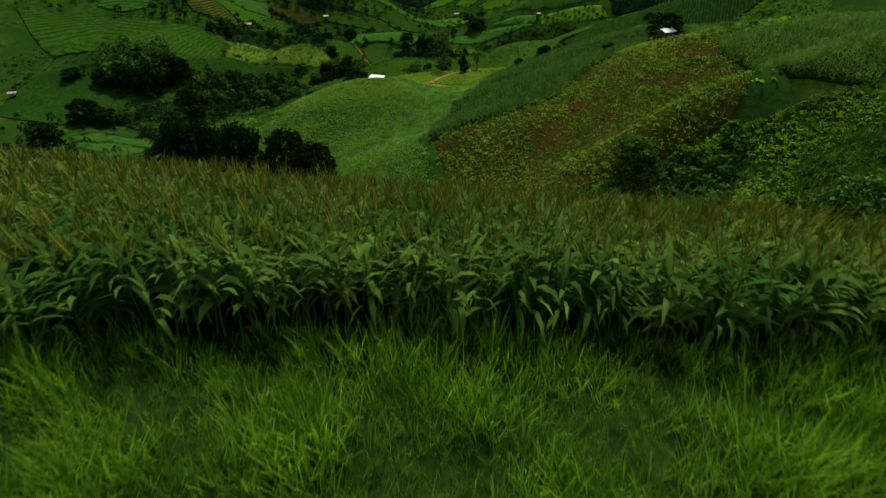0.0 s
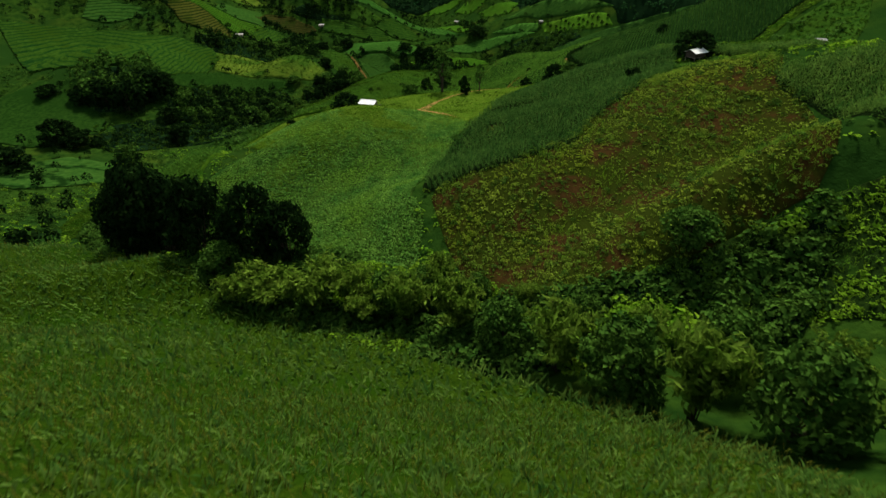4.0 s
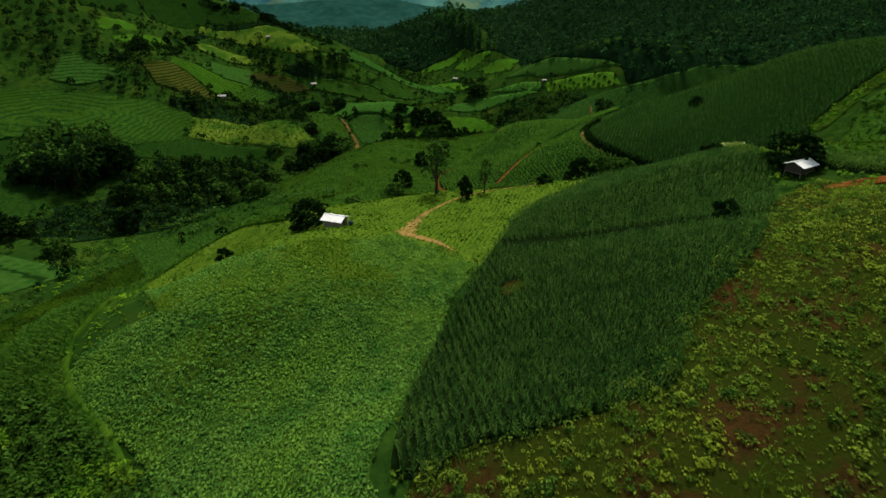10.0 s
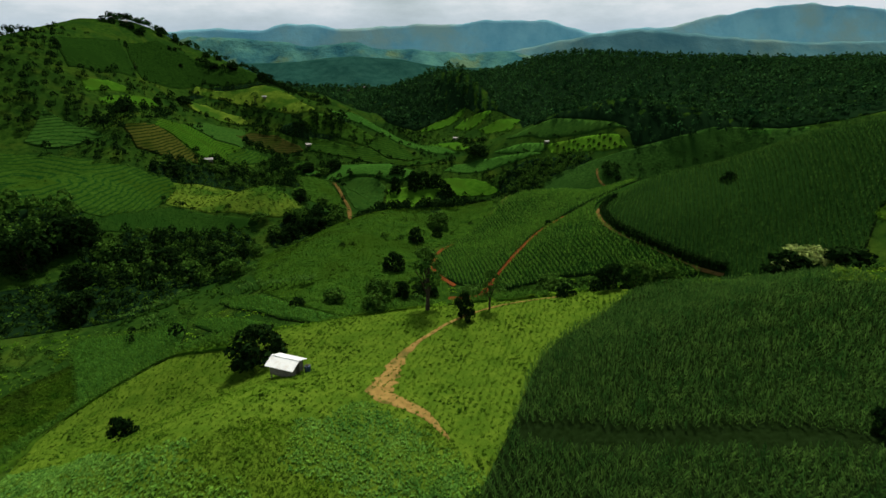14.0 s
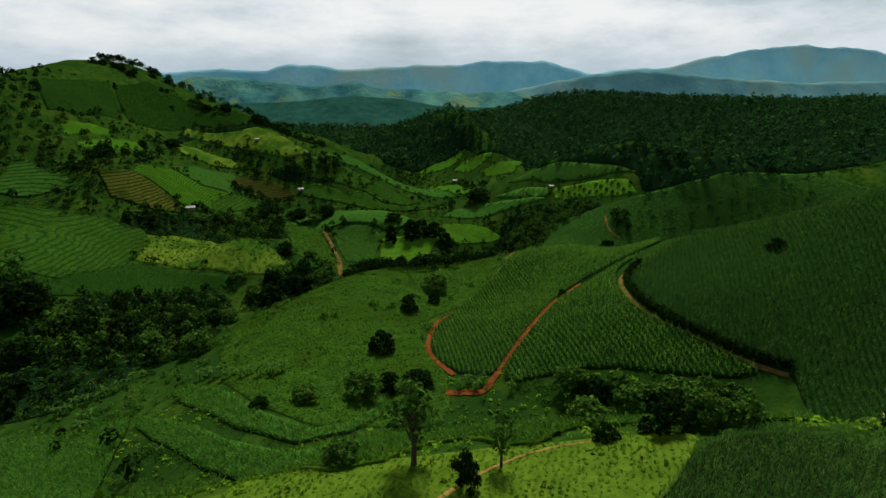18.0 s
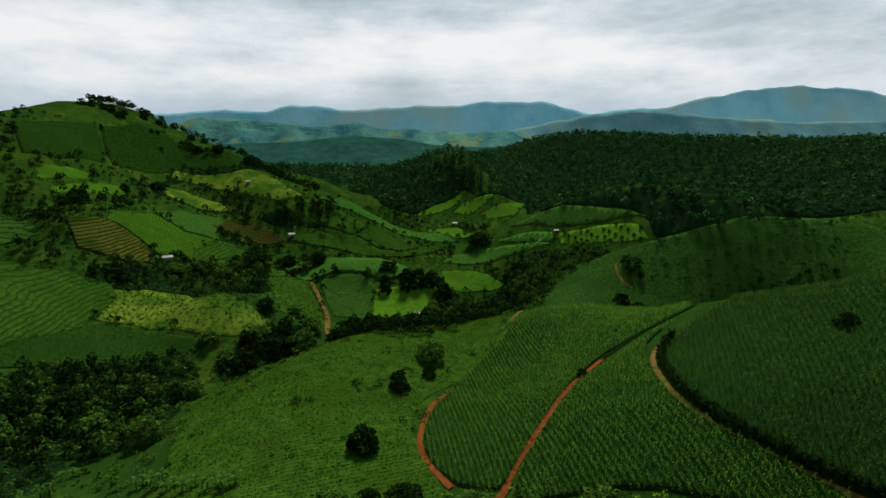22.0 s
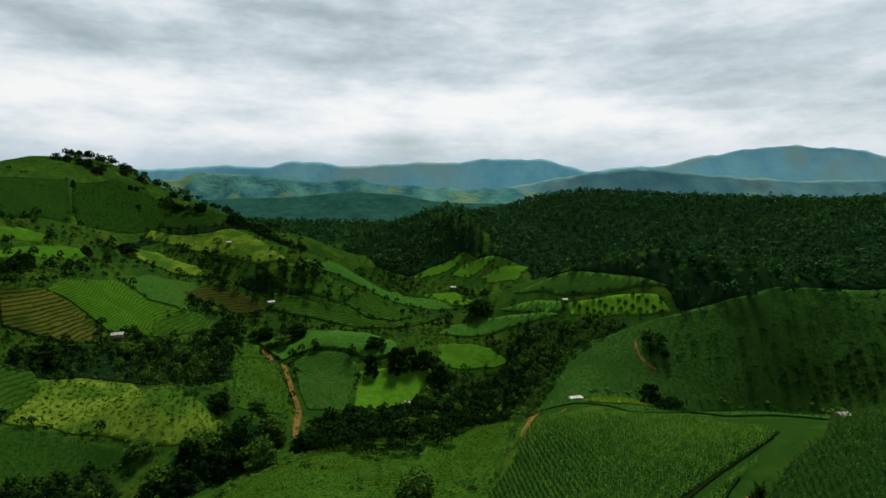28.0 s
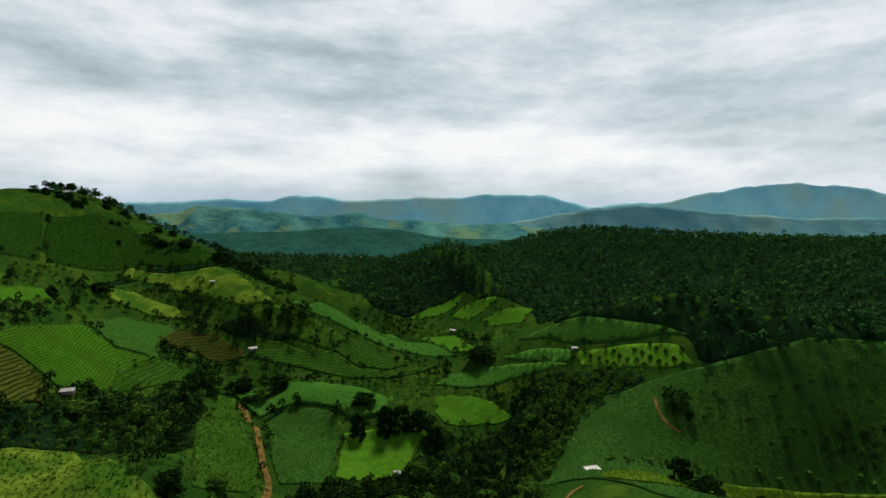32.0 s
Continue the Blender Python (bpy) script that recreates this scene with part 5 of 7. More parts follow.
# ---- fields: a sheet of soil or canopy, with its crop standing on it ----
def terraces(ob, step, depth):
    """Step a field's sheet into terraces along its contours."""
    me = ob.data
    co = np.empty(len(me.vertices) * 3, np.float32)
    me.vertices.foreach_get("co", co)
    co = co.reshape(-1, 3)
    g = ground(co[:, 0], co[:, 1])
    f = (g / step) % 1.0
    co[:, 2] += depth * (np.clip(f * 1.35, 0, 1) - 0.5) * -1.0 + depth * 0.5
    me.vertices.foreach_set("co", co.ravel())
    me.update()
    return ob


def corn_rows(fieldob, poly, gap, spacing, angle, size, templates=None, height=0.0, wild=0.25):
    x, y = spots(poly, spacing, gap, angle, wild)
    plants("corn_plants", templates or CORN_FAR, x, y, M["corn"], fieldob, size, 0.10, height)


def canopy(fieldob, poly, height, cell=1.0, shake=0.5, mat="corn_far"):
    """Closed leaf sheet between a far crop's plants; dark ones paint shade there."""
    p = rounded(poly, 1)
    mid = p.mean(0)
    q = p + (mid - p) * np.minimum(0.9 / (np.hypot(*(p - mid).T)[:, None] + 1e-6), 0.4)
    ob = patch("crop_fill", q, M[mat], height, cell, shake, fieldob, 0)
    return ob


def patchy(x, y, a, b, seed):
    """A smooth random field from 0 to 1 for thin and thick growth."""
    r = np.random.RandomState(seed)
    p = r.rand(8) * 6.28
    f = sum(np.sin(x / (a * (0.6 + 0.2 * i)) + p[i] + 1.3 * np.sin(y / (b * (0.7 + 0.15 * i)) + p[i + 4])) for i in range(4))
    return 0.5 + f / 6


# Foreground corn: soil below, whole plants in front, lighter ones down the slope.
front = field("corn_field", FRONT, M["shaded_soil"], "tall green corn with pale tassels on a steep slope", 0.06, 1.5, 0.06)
canopy(front, FRONT_BACK, 1.7, 0.8, 0.6, "corn_crest")
x, y = spots(FRONT, 0.30, 0.72, 4, 0.3)
near = (np.abs(x) < 15) & (y < 24)
mid = ~near & (np.abs(x) < 50) & (y < 70)
far = ~near & ~mid
plants("corn_plants", CORN_NEAR, x[near], y[near], M["corn"], front, (1.05, 1.35), 0.08, 0.0, "broad arching corn leaves")
plants("tassels", TASSELS, x[near], y[near], M["tassel"], front, (1.1, 1.42), 0.08, 0.0, "pale yellow-green tassels")
some = mid & (RNG.rand(len(x)) < 0.36)
plants("corn_plants", CORN_MID, x[some], y[some], M["corn"], front, (0.95, 1.2), 0.09)
some = mid & (RNG.rand(len(x)) < 0.55)
plants("tassels", TASSELS_FAR, x[some], y[some], M["tassel"], front, (0.95, 1.25), 0.08, 0.0, "pale yellow-green tassels")
some = far & (RNG.rand(len(x)) < 0.24)
plants("corn_plants", CORN_FAR, x[some], y[some], M["corn"], front, (0.95, 1.2), 0.09)
some = far & (RNG.rand(len(x)) < 0.10)
plants("tassels", TASSELS_FAR, x[some], y[some], M["tassel"], front, (1.0, 1.3), 0.08)

# The grass margin before the corn.
MARGIN = [(-24, -8), (24, -8), (26, 7.5), (12, 9.7), (6.4, 10.1), (0, 10.6), (-6, 10.2), (-12, 9.7), (-24, 8.7)]
margin = field("grass_margin", MARGIN, M["grass_soil"], "rank green grass before the corn", 0.05, 1.0, 0.1)
x, y = spots(MARGIN, 0.19, 0.19, 0, 0.9)
m = (y > 4.6) & (np.abs(x) < 15) & (RNG.rand(len(x)) < 0.8)
lump = 0.75 + 0.45 * np.sin(x[m] * 1.1 + 2 * np.sin(y[m] * 0.7)) * np.sin(y[m] * 1.4 + x[m] * 0.5)
zz = ground(x[m], y[m])
v, t = scatter(GRASS, x[m], y[m], zz, lump * (0.75 + 0.5 * RNG.rand(m.sum())), 0.18)
mesh_of("grass_blades", v, t, M["grass"], margin, label="long thin grass blades")
m = ((y <= 4.6) | (np.abs(x) >= 15)) & (RNG.rand(len(x)) < 0.10)
plants("grass_blades", GRASS_FAR, x[m], y[m], M["grass"], margin, (0.6, 1.2), 0.18)

# The knoll: beans, meadow, the corn wedge and the cleared field.
bean = field("bean_field", BEAN, M["bean_soil"], "low leafy green bean crop in dense rows", 0.22, 1.5, 0.12)
x, y = spots(BEAN, 0.54, 0.66, 28, 0.5)
grassy = np.clip((patchy(x, y, 9, 12, 21) - 0.62) * 1.6, 0, 0.45)
m = RNG.rand(len(x)) > grassy
plants("bean_plants", BEANS, x[m], y[m], M["bean"], bean, (0.6, 1.3), 0.2, 0.2)
m = ~m & (RNG.rand(len(x)) < 0.6)
plants("grass_tufts", WEEDS, x[m], y[m], M["meadow_tuft"], bean, (0.5, 1.0), 0.25, 0.2, "low yellow-green grass among the beans")
meadow = field("meadow", BRIGHT, M["meadow"], "sunlit yellow-green weedy meadow", 0.26, 1.5, 0.15)
x, y = spots(BRIGHT, 0.62, 1.25, 74, 0.5)
below = np.interp(x, *zip(*MEADOW_EDGE)) - y
herb = (below < 3 + 6 * (patchy(x, y, 5, 4, 23) - 0.5)) & (y < 262)
m = herb & (RNG.rand(len(x)) < 0.85)
plants("meadow_tufts", WEEDS, x[m], y[m], M["meadow_tuft"], meadow, (0.35, 0.8), 0.25, 0.15)
m = herb & (patchy(x, y, 4, 3, 29) > 0.6) & (RNG.rand(len(x)) < 0.4)
plants("meadow_tufts", WEEDS, x[m], y[m], M["slope_grass"], meadow, (0.5, 1.0), 0.25, 0.1, "darker green herbs")
x, y = spots(BRIGHT, 0.56, 0.68, 28, 0.5)
below = np.interp(x, *zip(*MEADOW_EDGE)) - y
low = (below > 3 + 6 * (patchy(x, y, 5, 4, 23) - 0.5)) & (y < 262)
m = low & (patchy(x, y, 6, 7, 27) + 0.2 * RNG.rand(len(x)) < 0.72)
plants("bean_plants", BEANS, x[m], y[m], M["bean"], meadow, (0.6, 1.3), 0.2, 0.2)
m = low & ~m
plants("meadow_tufts", WEEDS, x[m], y[m], M["meadow_tuft"], meadow, (0.4, 0.9), 0.25, 0.2, "green herbs between the beans")
wedge = field("corn_field", WEDGE, M["shaded_soil"], "dense dark green corn in rows on the knoll", 0.1, 1.5, 0.1)
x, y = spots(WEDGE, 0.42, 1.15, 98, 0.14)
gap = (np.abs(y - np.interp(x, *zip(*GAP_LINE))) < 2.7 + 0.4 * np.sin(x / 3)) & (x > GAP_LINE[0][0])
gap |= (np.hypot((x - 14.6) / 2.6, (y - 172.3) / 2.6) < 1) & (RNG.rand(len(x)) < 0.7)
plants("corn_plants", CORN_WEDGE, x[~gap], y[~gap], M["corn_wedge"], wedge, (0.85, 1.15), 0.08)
# Dark sheet paints shade between the stalks and in the gap.
canopy(wedge, WEDGE, 0.3, 1.0, 0.4, "shaded_soil")
field("bare_patch", [(12.6, 170.4), (14.8, 169.6), (16.8, 171.2), (16.6, 174.2), (14.6, 175.2), (12.8, 173.6)], M["red_soil"], "thin patch of bare soil in the corn", 0.45, 0.7, 0.1)
cleared = field("cleared_field", BROWN, M["red_soil"], "weedy cleared field with patches of bare red soil", 0.10, 1.5, 0.12)

x, y = spots(BROWN, 0.66, 0.74, 15, 0.9)
d = patchy(x, y, 7, 6, 5)
clump = patchy(x, y, 1.5, 1.3, 33) + 0.4 * (patchy(x, y, 0.7, 0.8, 34) - 0.5)
m = RNG.rand(len(x)) < np.clip(0.66 + 2.0 * (clump - 0.45) + 0.8 * (d - 0.4), 0.3, 1)
plants("weeds", WEEDS, x[m], y[m], M["weed"], cleared, (0.25, 0.75), 0.3, 0.05)
big = (RNG.rand(len(x)) < 0.10) & (d > 0.35)
plants("weeds", SHRUBS, x[big], y[big], M["weed"], cleared, (0.25, 0.75), 0.3, 0.0, "rank yellow-green weeds in clumps")
tall = (patchy(x, y, 3.5, 3.0, 15) > 0.62) & (RNG.rand(len(x)) < 0.7)
plants("grass_tufts", GRASS_FAR, x[tall], y[tall], M["fern"], cleared, (0.9, 1.9), 0.3, 0.0, "tufts of tall bright grass")
m = RNG.rand(len(x)) < 0.06
plants("weeds", SHRUBS, x[m], y[m], M["leaf_mid"], cleared, (0.3, 0.7), 0.2, 0.05, "darker leafy weeds")
m = (d > 0.5) & (RNG.rand(len(x)) < 0.5)
plants("grass_tufts", GRASS_FAR, x[m], y[m], M["weed"], cleared, (0.7, 1.4), 0.3)
east = field("corn_field", EASTCORN, M["shaded_soil"], "dense dark green corn on the eastern slope", 0.1, 1.5, 0.1)
corn_rows(east, EASTCORN, 0.9, 0.55, 20, (0.95, 1.25), CORN_MID)
rim = field("corn_strip", RIM, M["shaded_soil"], "strip of tall corn along the knoll's rim", 0.1, 2.0, 0.1)
x, y = spots(RIM, 0.55, 0.9, 15, 0.4)
canopy(rim, RIM, 0.8, 1.5, 0.4, "slope_grass")
plants("corn_plants", CORN_FAR, x, y, M["corn_young"], rim, (0.85, 1.15), 0.10)

slope = field("grass_slope", RIM_SLOPE, M["slope_grass"], "smooth green slope of tall grass below the knoll", 0.15, 2.0, 0.2)
x, y = spots(RIM_SLOPE, 0.95, 1.2, 40, 0.8)
plants("tall_grass", WEEDS, x, y, M["slope_grass"], slope, (0.7, 1.3), 0.3, 0.1)
for poly, label in ((STRIP_A, "terrace strip of young corn"), (STRIP_B, "terrace of tall young corn below the knoll"), (STRIP_C, "terrace of pale young corn behind the hedge"), (STRIP_D, "sloping strip of young corn")):
    f = field("corn_strip", poly, M["shaded_soil"], label, 0.15, 2.0, 0.1)
    canopy(f, poly, 0.8, 1.5, 0.3, "corn_top")
    x, y = spots(poly, 0.8, 1.0, 8, 0.4)
    plants("corn_plants", CORN_FAR, x, y, M["corn_young"], f, (0.85, 1.1), 0.10)

# Fern and tall grass on the slope east of the gully, and on its banks.
fern = field("fern_slope", FERN, M["grass_soil"], "bright green ferns and tall grass on a steep bank", 0.12, 2.0, 0.3)
x, y = spots(FERN, 0.85, 0.9, 33, 0.9)
d = patchy(x, y, 6, 5, 17)
m = d < 0.62
plants("tall_grass", WEEDS, x[m], y[m], M["fern"], fern, (0.6, 1.3), 0.3, 0.0, "bright tall grass and fern fronds")
k = RNG.rand(len(x))
plants("ferns", SHRUBS, x[~m & (k < 0.3)], y[~m & (k < 0.3)], M["leaf_mid"], fern, (0.35, 0.8), 0.25, 0.0)
m = (d < 0.42) & (k < 0.22)
plants("ferns", SHRUBS, x[m], y[m], M["fern"], fern, (0.3, 0.7), 0.25, 0.0, "bright clumps of fern")
g = k > 0.45
plants("grass_tufts", GRASS_FAR, x[g], y[g], M["fern"], fern, (1.2, 2.4), 0.35, 0.0, "tall bright grass")
gully = field("gully_scrub", GULLY, M["shaded_floor"], "dense dark scrub in the gully", 0.1, 2.0, 0.3)
x, y = spots(GULLY, 1.3, 1.4, 12, 0.9)
d = patchy(x, y, 9, 8, 11)
m = d > 0.36
plants("scrub", SHRUBS, x[m], y[m], M["leaf_mid"], gully, (0.6, 2.1), 0.25)
plants("scrub", SHRUBS, x[~m], y[~m], M["fern"], gully, (0.7, 1.9), 0.25, 0.0, "bright fern and young bamboo")

# Valley fields beyond the knoll.
weedy = field("weedy_field", WEED, M["field_mid"], "green weedy slope", 0.3, 3.0, 0.3)
x, y = spots(WEED, 0.9, 1.7, 24, 0.3)
plants("weeds", WEEDS, x, y, M["slope_grass"], weedy, (0.6, 1.1), 0.2, 0.2)
m = (patchy(x, y, 9, 7, 51) > 0.72) & (RNG.rand(len(x)) < 0.06)
plants("weeds", SHRUBS, x[m], y[m], M["leaf_dark"], weedy, (0.6, 1.3), 0.2, 0.2, "dark low bushes")
for poly, label, angle in ((RIDGE, "green corn in fine rows on a rounded ridge", 97), (BETWEEN, "green corn in rows between two dirt tracks", 100), (BIGHILL, "green corn in rows over a steep hill, darkened for cloud shade", 68)):
    f = field("corn_field", poly, M["shaded_soil"], label, 0.25, 2.5, 0.1)
    # Low dark sheet that paints the shade between the rows.
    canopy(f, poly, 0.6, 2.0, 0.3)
    x, y = spots(poly, 0.5, 1.6, angle, 0.24)
    thin = RNG.rand(len(x)) < 0.96 - 0.25 * (patchy(x, y, 14, 14, 9) > 0.75)
    plants("corn_plants", CORN_ROW, x[thin], y[thin], M["corn_shaded" if poly is BIGHILL else "corn_ridge"], f, (0.9, 1.25), 0.08, 0.2)
# Rows in near-black leaf colour paint the shaded corn edge along the track.
p = rounded(ROAD_YEL, 2, False)
k = np.linspace(0, len(p) - 1, 700)
x, y = np.interp(k, np.arange(len(p)), p[:, 0]), np.interp(k, np.arange(len(p)), p[:, 1])
dx, dy = np.gradient(x), np.gradient(y)
ln = np.hypot(dx, dy)
side = np.where(RNG.rand(700) < 0.5, 1.6, 2.5)
plants("corn_plants", CORN_FAR, x + dy / ln * side, y - dx / ln * side, M["leaf_dark"], f, (1.2, 1.6), 0.1, 0.2, "tall corn along the track, coloured dark as its shaded edge")
# Bright raised strip added for the ridge corn's brighter crest.
f = field("grass_strip", RIDGE_TOP, M["meadow"], "bright strip that stands for the ridge corn's crest", 1.6, 2.0, 0.3)
x, y = spots(RIDGE_TOP, 1.2, 1.2, 0, 0.9)
plants("grass_tufts", WEEDS, x, y, M["meadow_tuft"], f, (0.8, 1.4), 0.2, 1.5)
f = field("corn_field", EASTHILL, M["hill_corn"], "dark green corn over a rounded hill", 0.9, 4.0, 0.5)
x, y = spots(EASTHILL, 2.0, 2.4, 15, 0.9)
plants("corn_plants", CORN_ROW, x, y, M["hill_corn"], f, (0.8, 1.05), 0.1, 0.3)
x, y = spots([(192.0, 686.0), (237.0, 690.0), (302.0, 691.0), (370.0, 676.0), (329.0, 624.0), (275.0, 646.0), (218.0, 650.0), (188.0, 662.0)], 7.5, 9, 75, 0.7, 0.7)
plants("bushes", SHRUBS, x, y, M["leaf_dark"], f, (1.0, 2.6), 0.1, 0.8, "dark bushes in the corn")


f = field("grass_strip", BRIGHT_STRIP, M["slope_grass"], "bright strip of tall grass down the hill", 0.3, 2.0, 0.3)
x, y = spots(BRIGHT_STRIP, 1.1, 1.3, 20, 0.8)
plants("tall_grass", WEEDS, x, y, M["fern"], f, (0.9, 1.8), 0.3, 0.1)
f = field("rough_slope", EAST_SLOPE, M["field_mid"], "green slope with scattered banana plants", 0.3, 3.0, 0.3)
x, y = spots(EAST_SLOPE, 1.8, 1.8, 20, 0.9)
plants("weeds", WEEDS, x, y, M["slope_grass"], f, (0.9, 1.8), 0.3, 0.1)
f = field("corn_strip", EAST_CORN_ROW, M["shaded_soil"], "row of tall corn behind the shelter", 0.2, 1.5, 0.1)
corn_rows(f, EAST_CORN_ROW, 0.9, 0.5, 0, (1.0, 1.3), CORN_MID)


# Far fields, each with its own crop and a broken hedge along its border.
def far_field(name, poly, mat, label, height=0.6, cell=3.0, bumps=0.4, steps=None, hedge=0.35):
    ob = field(name, poly, M[mat], label, height, cell, bumps, 0)
    if steps:
        terraces(ob, *steps)
    if hedge:
        HEDGES.append((poly, hedge))
    return ob


HEDGES = []
far_field("terraced_field", TERR_UP, "terrace_dark", "dark green terraces", 0.6, 2.0, 0.2, (1.4, 1.0))
far_field("green_field", WEST_HILL, "dark_hill", "smooth dark green crop on a low hill", 0.5, 3, 0.4)
far_field("green_field", WEST_LOW, "terrace_dark", "green terrace in the lower valley", 0.5, 3, 0.4)
far_field("terraced_field", TERR, "terrace_mid", "terraced green field in ribbed beds", 0.7, 1.6, 0.15, (0.8, 0.8), 0.15)
yellow = far_field("grass_field", YELLOW, "field_yellow", "yellow-green rough grass", 0.5, 3, 0.6)
x, y = spots(YELLOW, 2.2, 2.2, 30, 0.9)
plants("grass_tussocks", WEEDS, x, y, M["field_yellow"], yellow, (0.8, 2.2), 0.2, 0.45)
dark = far_field("dark_field", DARKG, "dark_hill", "dark green crop in rows", 0.5, 3, 0.3, None, 0.1)
x, y = spots(DARKG, 1.5, 3.0, 12, 0.2)
plants("crop_rows", CORN_ROW, x, y, M["dark_hill"], dark, (0.9, 1.2), 0.1, 0.3)
far_field("young_field", BRIGHT_L, "terrace_bright", "bright green young crop in ribbed beds", 0.7, 1.6, 0.1, (1.1, 0.6), 0.2)
far_field("terraced_field", TERR_MID, "terrace_mid", "green terraces below the young crop", 0.7, 2.0, 0.1, (1.0, 0.7), 0.2)
far_field("dry_terraces", RUST, "terrace_rust", "dry rust-yellow terraces", 0.9, 1.4, 0.1, (1.6, 1.3), 0.3)
far_field("tilled_field", BROWN_L, "terrace_brown", "brown tilled field in strips", 0.7, 2.0, 0.1, (1.5, 0.8))
far_field("dark_field", DARK_STRIP, "field_dark", "dark green field strip", 0.8, 4)
far_field("grass_strip", YELLOW_STRIP, "field_yellow", "yellow-green grass strip", 0.8, 4)
far_field("dark_field", KNOLLF, "field_dark", "dark green crop on a knoll", 0.5, 3, 0.5, None, 0.15)
far_field("paddy_field", PADDY, "paddy", "bright green paddy", 0.6, 2.5, 0.0, None, 0.3)
far_field("paddy_field", PADDY_UP, "field_bright", "bright green paddy terraces", 0.6, 2.0, 0.0, (1.6, 0.9), 0.3)
far_field("corn_field", KNOLLTOP, "corn_top", "green corn over the top of a knoll", 2.0, 3, 0.6, None, 0.1)
far_field("green_field", WESTK, "field_mid", "green crop beside the valley road", 0.5, 3, 0.5)
far_field("hilltop_field", HILLTOP, "hill_shade", "smooth green field on a hilltop", 0.7, 5, 0.4, None, 0.25)
far_field("hilltop_field", HILL_DARK, "hill_shade", "dark green field on the hill's shoulder", 0.7, 5, 0.4, None, 0.3)
far_field("rough_slope", SLOPE_ROUGH, "field_mid", "rough green slope with bushes", 0.6, 5, 0.8, None, 0.5)
far_field("green_field", SADDLE_UP, "corn_top", "smooth green field below the orchard", 0.8, 5, 0.4, None, 0.2)
far_field("rough_slope", LSLOPE, "field_yellow", "rough yellow-green slope with scattered bushes", 0.6, 5, 0.8, None, 0.5)
far_field("green_strip", STRIP, "corn_top", "long green field strip down the slope", 0.8, 5, 0.5, None, 0.2)
far_field("green_strip", STRIP_LOW, "terrace_mid", "pale green field strip on the slope", 0.8, 4, 0.4, (2.0, 0.8))
far_field("terraced_field", TERR2, "terrace_mid", "small terraced field", 0.8, 1.8, 0.1, (1.0, 0.8))
far_field("green_field", SADDLE, "corn_top", "smooth green field on a saddle", 0.8, 5, 0.4)
for poly in (LEFT_A, LEFT_B):
    far_field("young_field", poly, "field_bright", "bright green field among trees", 0.8, 4, 0.4, None, 0.6)
far_field("orchard_ground", ORCHARD, "paddy", "pale green orchard ground", 0.8, 4, 0.3, None, 0.3)
for poly in (TRI1, TRI2, TRI3, TRI_LOW):
    far_field("clearing", poly, "field_bright", "bright green clearing below the forest", 0.9, 5, 0.5, None, 0.6)
far_field("green_field", EGREEN, "field_dark", "smooth dark green field at the forest's edge", 0.9, 5, 0.4, None, 0.3)
far_field("green_field", EAST_RIM, "corn_top", "bright green field on the eastern rim", 0.9, 5, 0.4)

for ob_name, poly, gap, mat, size in (("crop_rows", BRIGHT_L, 2.2, "field_bright", (0.5, 1.1)), ("crop_rows", TERR, 2.6, "field_mid", (0.6, 1.3)), ("crop_rows", KNOLLF, 2.0, "field_dark", (0.7, 1.2)), ("corn_plants", KNOLLTOP, 2.0, "corn_top", (0.9, 1.5)), ("crop_rows", WESTK, 2.2, "field_mid", (0.8, 1.5)), ("weeds", LSLOPE, 2.8, "slope_grass", (0.5, 1.6)), ("weeds", SLOPE_ROUGH, 2.8, "field_mid", (0.5, 1.7)), ("crop_rows", STRIP, 3.0, "corn_top", (1.0, 1.6)), ("crop_rows", STRIP_LOW, 3.0, "field_mid", (1.0, 1.8)), ("crop_rows", SADDLE, 2.6, "corn_top", (0.9, 1.4)), ("weeds", HILLTOP, 4.5, "hill_shade", (1.2, 2.2)), ("weeds", TERR_MID, 2.6, "field_mid", (0.7, 1.6))):
    x, y = spots(poly, gap * 0.7, gap, 25, 0.35)
    v, t = scatter(WEEDS, x, y, ground(x, y) + 0.5, size[0] + (size[1] - size[0]) * RNG.rand(len(x)), 0.2)
    stuff(mesh_of(ob_name, v, t, M[mat]), "rows of a green crop seen from afar", "crop")

# Rough growth over all the open ground round the knoll and down the valley.
def undergrowth(name, poly, spacing, skip, bright, dark, size, label, seed):
    x, y = spots(poly, spacing, spacing, 23, 0.95)
    for p in skip:
        m = ~inside(np.asarray(p, float), x, y)
        x, y = x[m], y[m]
    d = patchy(x, y, 11, 9, seed) + 0.25 * RNG.rand(len(x))
    z = ground(x, y)
    for m, tpl, mat, sc in ((d < 0.50, WEEDS, dark, 0.9), ((d >= 0.50) & (d < 0.86), WEEDS, bright, 1.0), (d >= 0.86, SHRUBS, dark, 0.62)):
        v, t = scatter(tpl, x[m], y[m], z[m], sc * (size[0] + (size[1] - size[0]) * RNG.rand(m.sum())), 0.25)
        stuff(mesh_of(name, v, t, M[mat]), label, "undergrowth")


KNOLL_PARTS = (EAST_SLOPE, EAST_CORN_ROW, BRIGHT_STRIP, RIM_SLOPE, FRONT, BEAN, BRIGHT, WEDGE, BROWN, EASTCORN, RIM, GULLY, FERN, STRIP_A, STRIP_B, STRIP_C, STRIP_D)
VALLEY_PARTS = (WEED, RIDGE, BETWEEN, BIGHILL, EASTHILL, TERR, DARKG, YELLOW, PADDY, KNOLLF, WESTK, TERR_UP, WEST_HILL, WEST_LOW)
